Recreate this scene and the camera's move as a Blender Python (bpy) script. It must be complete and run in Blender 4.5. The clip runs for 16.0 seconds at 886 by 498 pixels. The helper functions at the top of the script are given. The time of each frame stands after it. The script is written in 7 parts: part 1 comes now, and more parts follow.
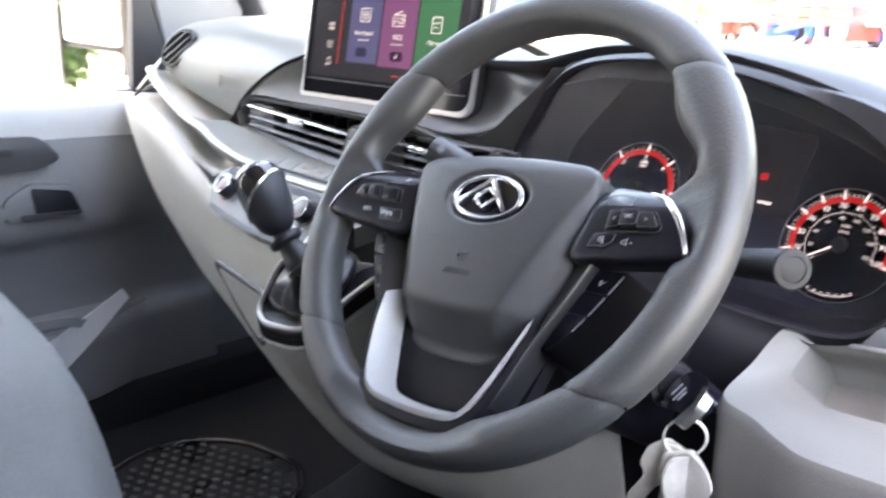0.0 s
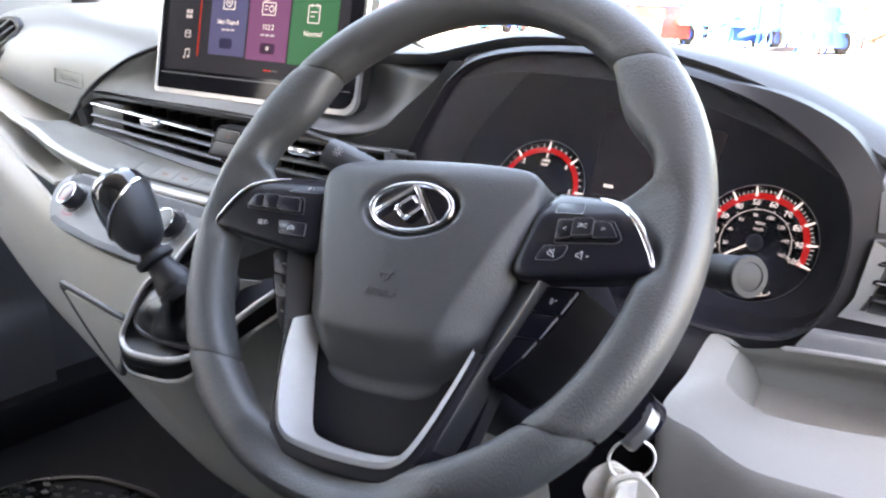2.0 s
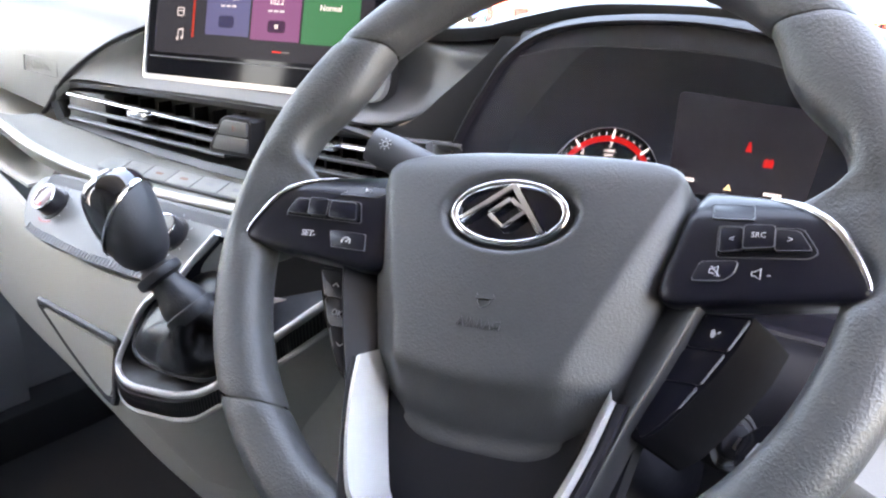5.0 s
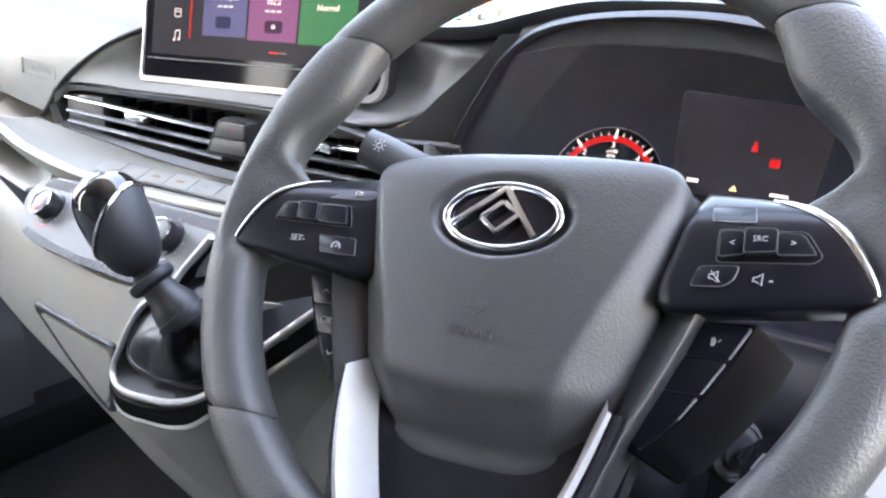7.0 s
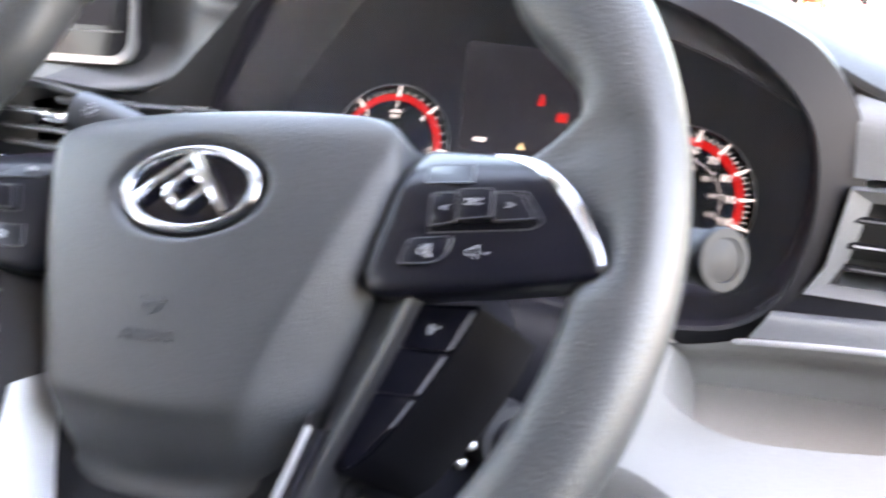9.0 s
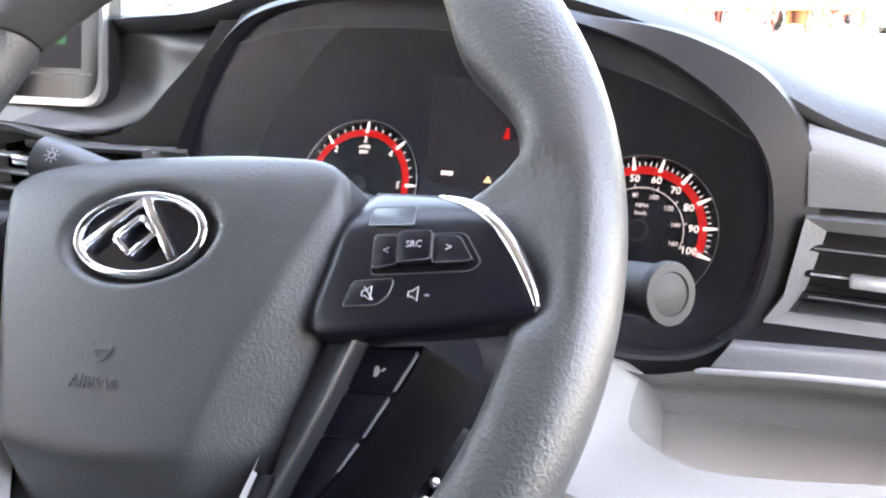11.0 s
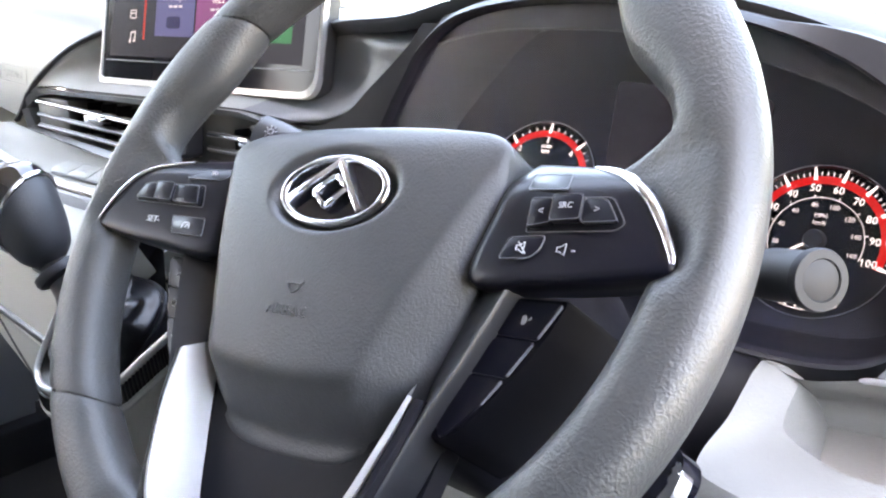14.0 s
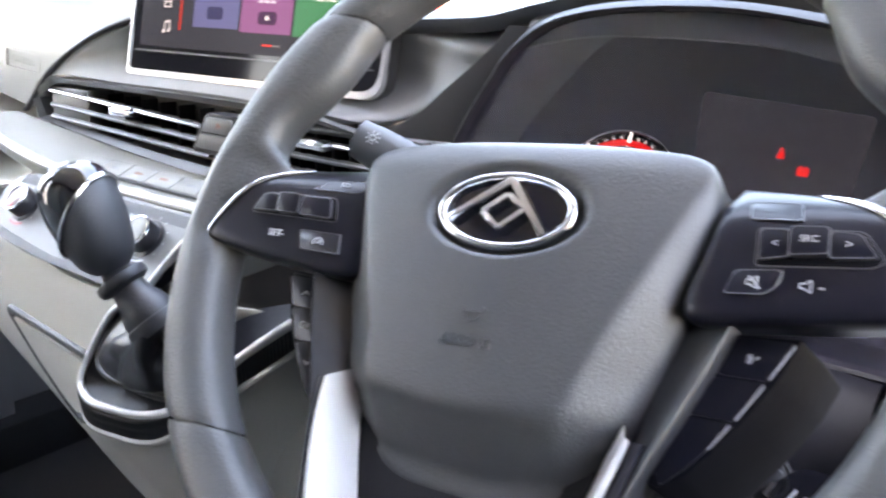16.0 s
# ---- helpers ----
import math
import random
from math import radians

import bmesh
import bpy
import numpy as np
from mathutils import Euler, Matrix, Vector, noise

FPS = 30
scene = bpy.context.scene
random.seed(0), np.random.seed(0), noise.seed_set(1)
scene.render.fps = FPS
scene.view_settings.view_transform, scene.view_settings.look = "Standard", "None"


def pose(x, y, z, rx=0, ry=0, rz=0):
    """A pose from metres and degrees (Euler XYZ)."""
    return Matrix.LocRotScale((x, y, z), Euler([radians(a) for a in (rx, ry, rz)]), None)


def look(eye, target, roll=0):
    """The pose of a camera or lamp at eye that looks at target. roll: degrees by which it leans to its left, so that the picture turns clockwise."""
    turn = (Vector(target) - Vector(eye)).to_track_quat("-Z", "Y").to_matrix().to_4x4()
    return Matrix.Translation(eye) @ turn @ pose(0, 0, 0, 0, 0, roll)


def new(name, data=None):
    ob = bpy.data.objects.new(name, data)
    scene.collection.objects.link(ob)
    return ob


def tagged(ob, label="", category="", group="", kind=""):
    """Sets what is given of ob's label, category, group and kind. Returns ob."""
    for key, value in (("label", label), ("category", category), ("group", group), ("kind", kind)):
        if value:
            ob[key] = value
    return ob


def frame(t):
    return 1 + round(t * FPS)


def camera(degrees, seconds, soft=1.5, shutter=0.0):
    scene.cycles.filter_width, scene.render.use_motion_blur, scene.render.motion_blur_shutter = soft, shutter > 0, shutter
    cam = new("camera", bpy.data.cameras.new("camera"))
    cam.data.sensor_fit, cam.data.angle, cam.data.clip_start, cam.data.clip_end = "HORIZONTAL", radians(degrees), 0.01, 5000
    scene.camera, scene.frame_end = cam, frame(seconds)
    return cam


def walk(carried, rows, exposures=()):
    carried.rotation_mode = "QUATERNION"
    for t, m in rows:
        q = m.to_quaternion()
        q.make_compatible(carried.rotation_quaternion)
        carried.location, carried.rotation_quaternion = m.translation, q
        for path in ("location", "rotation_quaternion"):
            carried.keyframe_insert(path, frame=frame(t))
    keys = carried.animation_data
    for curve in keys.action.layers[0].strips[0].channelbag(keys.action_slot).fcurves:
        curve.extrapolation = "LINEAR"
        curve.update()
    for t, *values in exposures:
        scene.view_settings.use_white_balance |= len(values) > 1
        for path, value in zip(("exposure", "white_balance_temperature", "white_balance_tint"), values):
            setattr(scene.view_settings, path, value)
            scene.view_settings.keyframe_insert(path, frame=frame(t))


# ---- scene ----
cam = camera(56.2, 16.0, soft=2.2, shutter=0.5)
PATH = [
    (0, (0.43, -0.436, 0.898), (-0.993, 0.84, 0.308), 0.8),
    (0.5, (0.407, -0.446, 0.909), (-0.884, 0.975, 0.349), 0.9),
    (1, (0.39, -0.445, 0.902), (-0.871, 0.994, 0.319), 0.5),
    (1.5, (0.372, -0.441, 0.899), (-0.834, 1.037, 0.298), 0.5),
    (2, (0.337, -0.42, 0.889), (-0.806, 1.11, 0.296), 1.9),
    (2.5, (0.281, -0.366, 0.875), (-0.853, 1.172, 0.286), 1.7),
    (3, (0.227, -0.373, 0.872), (-0.874, 1.196, 0.302), 2.2),
    (3.5, (0.206, -0.372, 0.869), (-0.87, 1.192, 0.24), 1.2),
    (4, (0.208, -0.376, 0.87), (-0.841, 1.221, 0.28), 1.5),
    (4.2, (0.207, -0.375, 0.869), (-0.848, 1.211, 0.258), 1.5),
    (6.5, (0.211, -0.36, 0.862), (-0.891, 1.198, 0.262), 1.0),
    (7, (0.208, -0.352, 0.862), (-0.89, 1.205, 0.255), 1.0),
    (7.5, (0.209, -0.338, 0.861), (-0.856, 1.241, 0.251), 0.8),
    (8, (0.207, -0.339, 0.861), (-0.838, 1.251, 0.246), 0.7),
    (8.5, (0.204, -0.319, 0.85), (-0.793, 1.301, 0.23), 1.3),
    (9, (0.235, -0.253, 0.842), (-0.59, 1.443, 0.175), 0.8),
    (9.2, (0.247, -0.238, 0.846), (-0.538, 1.487, 0.209), 0.2),
    (11.3, (0.252, -0.246, 0.848), (-0.574, 1.472, 0.243), -0.3),
    (11.5, (0.249, -0.246, 0.846), (-0.572, 1.474, 0.239), 0.1),
    (12, (0.244, -0.243, 0.842), (-0.58, 1.471, 0.224), 0.1),
    (12.5, (0.236, -0.241, 0.843), (-0.6, 1.468, 0.226), 0.3),
    (13, (0.238, -0.254, 0.837), (-0.705, 1.409, 0.247), 1.5),
    (13.5, (0.27, -0.264, 0.836), (-0.865, 1.294, 0.304), 0.8),
    (14, (0.284, -0.272, 0.833), (-0.931, 1.219, 0.285), 0.4),
    (14.5, (0.262, -0.279, 0.839), (-0.901, 1.247, 0.275), 0.0),
    (15, (0.232, -0.285, 0.841), (-0.82, 1.314, 0.26), 0.6),
    (15.5, (0.215, -0.299, 0.845), (-0.842, 1.29, 0.249), 0.5),
    (16, (0.184, -0.312, 0.837), (-0.927, 1.254, 0.275), 2.4),
]
walk(cam, [(t, look(eye, target, roll)) for t, eye, target, roll in PATH], [(t, e + 0.97, 8600, 21) for t, e in [(0, 4.2), (0.5, 4.1), (1.5, 4.12), (2.5, 4.35), (3.5, 4.58), (4.5, 4.64), (7, 4.72), (9, 4.74), (11.5, 4.6), (13.5, 4.68), (15, 4.76), (16, 4.86)]])

from mathutils.bvhtree import BVHTree

# ---- light ----
world = bpy.data.worlds.new("sky_world")
scene.world = world
world.use_nodes = True
wn = world.node_tree.nodes
sky = wn.new("ShaderNodeTexSky")
sky.sky_type = "NISHITA"
sky.sun_disc = False
sky.sun_elevation, sky.sun_rotation = radians(60), radians(185)
sky.air_density, sky.dust_density = 1.2, 2.0
world.node_tree.links.new(sky.outputs[0], wn["Background"].inputs[0])
wn["Background"].inputs[1].default_value = 0.12
sun_data = bpy.data.lights.new("sun", "SUN")
sun_data.energy, sun_data.angle, sun_data.color = 3.5, radians(1.0), (1.0, 0.95, 0.88)
sun = new("sun", sun_data)
SUN_AZ, SUN_EL = radians(185), radians(60)
sun_dir = Vector((math.sin(SUN_AZ) * math.cos(SUN_EL), math.cos(SUN_AZ) * math.cos(SUN_EL), math.sin(SUN_EL)))
sun.matrix_world = Matrix.Translation((0, 0, 20)) @ sun_dir.to_track_quat("Z", "Y").to_matrix().to_4x4()



# ---- materials ----
def mat(name, color, rough=0.5, metal=0.0, grain=0.0, grain_size=400.0, vary=0.08, vary_size=9.0, coat=0.0, emit=0.0, spec=0.5):
    m = bpy.data.materials.new(name)
    m.use_nodes = True
    nt = m.node_tree
    b = nt.nodes["Principled BSDF"]
    b.inputs["Roughness"].default_value = rough
    b.inputs["Metallic"].default_value = metal
    b.inputs["Coat Weight"].default_value = coat
    b.inputs["Coat Roughness"].default_value = 0.06
    b.inputs["Specular IOR Level"].default_value = spec
    if emit:
        b.inputs["Emission Color"].default_value = (*color, 1)
        b.inputs["Emission Strength"].default_value = emit
        color = tuple(c * 0.12 for c in color)
    co = nt.nodes.new("ShaderNodeTexCoord")
    if vary:
        big, fine = nt.nodes.new("ShaderNodeTexNoise"), nt.nodes.new("ShaderNodeTexNoise")
        big.inputs["Scale"].default_value, big.inputs["Detail"].default_value = vary_size, 4
        fine.inputs["Scale"].default_value, fine.inputs["Detail"].default_value = vary_size * 22, 3
        mixed = nt.nodes.new("ShaderNodeMath")
        mixed.operation = "MULTIPLY_ADD"
        mixed.inputs[1].default_value = 0.45
        ramp = nt.nodes.new("ShaderNodeValToRGB")
        ramp.color_ramp.elements[0].position, ramp.color_ramp.elements[1].position = 0.45, 0.95
        ramp.color_ramp.elements[0].color = (*[c * (1 - vary) for c in color], 1)
        ramp.color_ramp.elements[1].color = (*[min(1, c * (1 + vary)) for c in color], 1)
        for tex in (big, fine):
            nt.links.new(co.outputs["Object"], tex.inputs["Vector"])
        nt.links.new(fine.outputs["Fac"], mixed.inputs[0])
        nt.links.new(big.outputs["Fac"], mixed.inputs[2])
        nt.links.new(mixed.outputs[0], ramp.inputs["Fac"])
        nt.links.new(ramp.outputs["Color"], b.inputs["Base Color"])
        rough_map = nt.nodes.new("ShaderNodeMapRange")
        rough_map.inputs["From Min"].default_value, rough_map.inputs["From Max"].default_value = 0.4, 1.0
        rough_map.inputs["To Min"].default_value, rough_map.inputs["To Max"].default_value = rough * 0.88, min(1, rough * 1.12)
        nt.links.new(mixed.outputs[0], rough_map.inputs["Value"])
        nt.links.new(rough_map.outputs["Result"], b.inputs["Roughness"])
    else:
        b.inputs["Base Color"].default_value = (*color, 1)
    if grain:
        tex, bump = nt.nodes.new("ShaderNodeTexVoronoi"), nt.nodes.new("ShaderNodeBump")
        tex.inputs["Scale"].default_value = grain_size
        warp = nt.nodes.new("ShaderNodeTexNoise")
        warp.inputs["Scale"].default_value = grain_size * 0.5
        add = nt.nodes.new("ShaderNodeMixRGB")
        add.inputs["Fac"].default_value = 0.004
        nt.links.new(co.outputs["Object"], warp.inputs["Vector"])
        nt.links.new(co.outputs["Object"], add.inputs["Color1"])
        nt.links.new(warp.outputs["Color"], add.inputs["Color2"])
        nt.links.new(add.outputs["Color"], tex.inputs["Vector"])
        bump.inputs["Strength"].default_value, bump.inputs["Distance"].default_value = grain, 0.0006
        nt.links.new(tex.outputs["Distance"], bump.inputs["Height"])
        nt.links.new(bump.outputs["Normal"], b.inputs["Normal"])
    return m


def glass(name, tint, rough=0.0, gloss=0.035):
    m = bpy.data.materials.new(name)
    m.use_nodes = True
    nt = m.node_tree
    nt.nodes.remove(nt.nodes["Principled BSDF"])
    clear, shine, mix = (nt.nodes.new("ShaderNode" + k) for k in ("BsdfTransparent", "BsdfGlossy", "MixShader"))
    clear.inputs["Color"].default_value = (*tint, 1)
    shine.inputs["Roughness"].default_value = rough
    mix.inputs["Fac"].default_value = gloss
    nt.links.new(clear.outputs[0], mix.inputs[1])
    nt.links.new(shine.outputs[0], mix.inputs[2])
    nt.links.new(mix.outputs[0], nt.nodes["Material Output"].inputs["Surface"])
    return m


LEATHER = mat("grained_wheel_skin", (0.041, 0.0425, 0.0435), 0.44, grain=0.36, grain_size=620, vary=0.10, spec=0.55)
PAD = mat("airbag_cover_plastic", (0.043, 0.0445, 0.0465), 0.42, grain=0.24, grain_size=760, vary=0.10, spec=0.38)
POD = mat("satin_switch_black", (0.005, 0.005, 0.009), 0.30, vary=0, spec=0.22)
KEY_BODY = mat("deep_key_strip_black", (0.0045, 0.0045, 0.006), 0.6, vary=0.1, spec=0.06)
ARM = mat("satin_arm_grey", (0.014, 0.015, 0.018), 0.4, vary=0.06)
# pale line that paints in the light caught along key edges
PALE_EDGE = mat("pale_edge_line", (0.16, 0.16, 0.17), 0.35, vary=0.05)
RIM_SILVER = mat("satin_silver_plastic", (0.68, 0.68, 0.675), 0.3, 0.25, vary=0.04)
# stalk grey darkened to offset the window light that strikes the cap
END_GREY = mat("dimmed_stalk_grey", (0.012, 0.0125, 0.014), 0.6, vary=0.06, spec=0.3)
# fainter version of the painted edge light, for the pod keys
DIM_EDGE = mat("dim_edge_highlight", (0.055, 0.056, 0.06), 0.4, vary=0.05)
RIB_GREY = mat("ribbed_band_grey", (0.085, 0.086, 0.088), 0.34, vary=0.06)
PLATE_GREY = mat("climate_plate_grey", (0.105, 0.108, 0.104), 0.5, grain=0.25, grain_size=500, vary=0.06)
SIDE_GREY = mat("grained_side_grey", (0.080, 0.083, 0.088), 0.42, grain=0.25, grain_size=500, vary=0.06)
STALK_GREY = mat("stalk_end_grey", (0.036, 0.037, 0.041), 0.5, vary=0.06)
MID_GREY = mat("grained_mid_grey", (0.05, 0.052, 0.055), 0.42, grain=0.25, grain_size=500, vary=0.06)
TOP_PAD = mat("grained_charcoal_pad", (0.026, 0.027, 0.029), 0.45, grain=0.2, grain_size=500, vary=0.08, spec=0.5)
# a reddish reflection on the knob cap is put into its colour
CAP_RED = mat("cap_red_reflection", (0.10, 0.045, 0.042), 0.3, vary=0.05)
GAITER = mat("black_gaiter_leather", (0.006, 0.006, 0.008), 0.34, grain=0.3, grain_size=500, vary=0.12, spec=0.3)
GRIP = mat("dark_soft_grip", (0.030, 0.031, 0.034), 0.5, grain=0.2, grain_size=700, vary=0.08)
AIRBAG_GREY = mat("grained_airbag_grey", (0.145, 0.149, 0.138), 0.4, grain=0.25, grain_size=500, vary=0.06)
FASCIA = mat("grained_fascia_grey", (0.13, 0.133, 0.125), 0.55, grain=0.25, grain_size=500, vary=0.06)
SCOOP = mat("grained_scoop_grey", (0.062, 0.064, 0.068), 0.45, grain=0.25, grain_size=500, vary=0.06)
SOFT_GREY = mat("grained_dash_grey", (0.150, 0.153, 0.141), 0.45, grain=0.25, grain_size=500, vary=0.06)
DARK = mat("dark_grained_plastic", (0.028, 0.028, 0.032), 0.5, grain=0.25, grain_size=500, vary=0.1)
# the purple haze over the dials is put into this black
HOOD_BLACK = mat("hazed_hood_black", (0.015, 0.014, 0.024), 0.6, vary=0.08)
# darker copy of the hood black, offsetting extra light in the tunnel
TUNNEL = mat("dimmed_tunnel_black", (0.0085, 0.008, 0.0135), 0.7, vary=0.08, spec=0.25)
BLACK = mat("matt_black_plastic", (0.014, 0.014, 0.016), 0.55, vary=0.1)
GLOSS = mat("piano_black_plastic", (0.006, 0.006, 0.010), 0.12, vary=0, spec=0.35)
SCREEN_GLASS = mat("black_screen_glass", (0.006, 0.006, 0.008), 0.07, vary=0, spec=0.1)
BEZEL = mat("bezel_black_plastic", (0.0085, 0.0085, 0.011), 0.5, vary=0.08, spec=0.28)
DEEP = mat("deep_black_plastic", (0.008, 0.008, 0.011), 0.5, vary=0.1, spec=0.2)
SATIN = mat("satin_black_plastic", (0.014, 0.014, 0.017), 0.3, vary=0, spec=0.4)
BEIGE = mat("beige_dash_plastic", (0.405, 0.395, 0.352), 0.48, grain=0.2, grain_size=450, vary=0.04)
# paler, beiger copy of the tray grey; light on the floor is put into it
TRAY_BEIGE = mat("lifted_tray_beige", (0.225, 0.212, 0.195), 0.6, grain=0.2, grain_size=450, vary=0.04)
CREAM = mat("satin_cream_trim", (0.52, 0.515, 0.485), 0.25, coat=0.4, vary=0.03)
PALE = mat("pale_grey_tray_plastic", (0.160, 0.157, 0.146), 0.5, grain=0.2, grain_size=450, vary=0.04)
CHROME = mat("bright_chrome", (0.56, 0.57, 0.60), 0.16, 1.0, vary=0.03)
SILVER = mat("satin_silver_paint", (0.52, 0.525, 0.535), 0.3, 0.75, vary=0.03)
KEY_METAL = mat("worn_nickel_keys", (0.72, 0.68, 0.60), 0.4, 0.35, vary=0.2, vary_size=60)
STEEL = mat("scratched_steel", (0.62, 0.6, 0.56), 0.3, 1.0, vary=0.2, vary_size=60)
CLOTH = mat("dark_grey_seat_cloth", (0.155, 0.16, 0.155), 0.85, grain=0.6, grain_size=900, vary=0.12, spec=0.2)
DARK_CLOTH = mat("dimmed_seat_cloth", (0.05, 0.051, 0.053), 0.85, grain=0.6, grain_size=900, vary=0.12, spec=0.2)
# lozenge tone lifted: the shine on the raised rubber is painted in
MAT_DOT = mat("highlit_mat_lozenge", (0.13, 0.13, 0.13), 0.3, vary=0.3, vary_size=12)
MAT_RUBBER = mat("shiny_mat_rubber", (0.012, 0.012, 0.013), 0.28, grain=0.2, grain_size=300, vary=0.15)
CARPET = mat("black_floor_covering", (0.012, 0.0125, 0.014), 0.8, grain=0.4, grain_size=400, vary=0.2, spec=0.2)
DOOR_GREY = mat("door_card_grey", (0.135, 0.139, 0.145), 0.5, grain=0.25, grain_size=450, vary=0.06)
# window light on the ledge and bin end is put into this grey
DOOR_PALE = mat("light_lifted_pale_grey", (0.50, 0.515, 0.53), 0.45, grain=0.2, grain_size=450, vary=0.05)
# headlining darkened to cut light bounced onto the wheel
LINING = mat("dimmed_headlining", (0.25, 0.253, 0.257), 0.8, vary=0.05)
WHITE_PAINT = mat("white_van_paint", (0.78, 0.79, 0.8), 0.25, coat=0.5, vary=0.03)
CAP_GLOSS = mat("polished_black_cap", (0.008, 0.008, 0.010), 0.05, vary=0, coat=0.5)
DIAGRAM = mat("white_diagram_print", (0.75, 0.75, 0.76), 0.5, vary=0)
INK = mat("white_print", (0.34, 0.34, 0.35), 0.5, vary=0)
GLASS = glass("clear_window_glass", (0.93, 0.96, 0.95))
CLEAR = glass("clear_gauge_lens", (0.90, 0.90, 0.93), 0.35, 0.035)
LIT_RED = mat("lit_red", (0.85, 0.02, 0.02), 0.4, emit=0.020, vary=0)
LIT_PALE = mat("lit_pale_yellow", (0.95, 0.78, 0.45), 0.4, emit=0.045, vary=0)
LIT_WHITE = mat("lit_white", (0.9, 0.9, 0.95), 0.4, emit=0.05, vary=0)
DIM_WHITE = mat("dim_lit_white", (0.8, 0.8, 0.85), 0.4, emit=0.035, vary=0)
DIM_ORANGE = mat("dim_lit_orange", (0.8, 0.3, 0.12), 0.4, emit=0.006, vary=0)
DIM_RING = mat("dial_ring_grey", (0.35, 0.35, 0.37), 0.3, vary=0)
VENT_GREY = mat("vent_frame_grey", (0.075, 0.077, 0.08), 0.36, vary=0.06)
LCD_DARK = mat("dark_display", (0.02, 0.02, 0.028), 0.25, emit=0.028, vary=0)


# ---- building helpers ----
def thing(name, at, label, category, group="", kind=""):
    ob = new(name)
    ob.empty_display_size = 0.02
    ob.location = at
    return tagged(ob, label, category, group, kind)


def link(name, bm, material, smooth=40):
    me = bpy.data.meshes.new(name)
    bmesh.ops.recalc_face_normals(bm, faces=bm.faces)
    bm.to_mesh(me)
    bm.free()
    me.materials.append(material)
    for p in me.polygons:
        p.use_smooth = smooth > 0
    if smooth:
        me.set_sharp_from_angle(angle=radians(smooth))
    return new(name, me)


def part(name, bm, material, parent, label="", smooth=40):
    """A bmesh in world metres as one mesh under a thing or a part."""
    ob = link(name, bm, material, smooth)
    ob.parent = parent
    if parent.type == "EMPTY":
        ob.matrix_parent_inverse = Matrix.Translation(parent.location).inverted()
    return tagged(ob, label)


def solo(name, bm, material, label, category, group="", kind="", smooth=40):
    return tagged(link(name, bm, material, smooth), label, category, group, kind)


def cr(pts, n):
    """A smooth line of n points through the given ones."""
    p = [Vector(q) for q in pts]
    if len(p) == 2:
        return [p[0].lerp(p[1], i / (n - 1)) for i in range(n)]
    d = [0.0]
    for a, b in zip(p, p[1:]):
        d.append(d[-1] + max((b - a).length, 1e-6) ** 0.5)
    out = []
    for i in range(n):
        s = d[-1] * i / (n - 1)
        k = min(max(j for j in range(len(d)) if d[j] <= s + 1e-9), len(p) - 2)
        p0, p1, p2, p3 = p[max(k - 1, 0)], p[k], p[k + 1], p[min(k + 2, len(p) - 1)]
        t = (s - d[k]) / (d[k + 1] - d[k])
        h = d[k + 1] - d[k]
        m1 = (p2 - p0) / ((d[k + 1] - d[max(k - 1, 0)]) or 1) * h
        m2 = (p3 - p1) / ((d[min(k + 2, len(p) - 1)] - d[k]) or 1) * h
        out.append(p1 * (2 * t**3 - 3 * t**2 + 1) + m1 * (t**3 - 2 * t**2 + t) + p2 * (3 * t**2 - 2 * t**3) + m2 * (t**3 - t**2))
    return out


def grid(rows, closed_u=False, closed_v=False):
    bm = bmesh.new()
    vs = [[bm.verts.new(p) for p in row] for row in rows]
    nu, nv = len(vs), len(vs[0])
    for i in range(nu - (not closed_u)):
        for j in range(nv - (not closed_v)):
            a, b = vs[i], vs[(i + 1) % nu]
            bm.faces.new((a[j], a[(j + 1) % nv], b[(j + 1) % nv], b[j]))
    return bm


def skin(rails, nu=24, nv=5, thick=0.004, straight=False):
    """A sheet with thickness over lines that run side by side; straight: plain strips between the lines."""
    lines = [cr(r, nu) for r in rails]
    if straight:
        rows = lines
    else:
        cols = [cr([line[i] for line in lines], nv * (len(lines) - 1) + 1) for i in range(nu)]
        rows = [[c[j] for c in cols] for j in range(len(cols[0]))]
    bm = grid(rows)
    if thick:
        bmesh.ops.recalc_face_normals(bm, faces=bm.faces)
        bmesh.ops.solidify(bm, geom=bm.faces[:], thickness=thick)
    return bm


def rpoly(pts, r=0.004, seg=4):
    """A polygon with rounded corners. r: one radius, or one for each corner."""
    out, n = [], len(pts)
    for i in range(n):
        p, a, b = Vector(pts[i]), Vector(pts[i - 1]), Vector(pts[(i + 1) % n])
        rr = r[i] if isinstance(r, (list, tuple)) else r
        rr = min(rr, (a - p).length * 0.45, (b - p).length * 0.45)
        if rr < 1e-5:
            out.append(p)
            continue
        s, e = p + (a - p).normalized() * rr, p + (b - p).normalized() * rr
        for k in range(seg + 1):
            t = k / seg
            out.append(s * (1 - t) ** 2 + p * 2 * t * (1 - t) + e * t**2)
    return [(q[0], q[1]) for q in out]


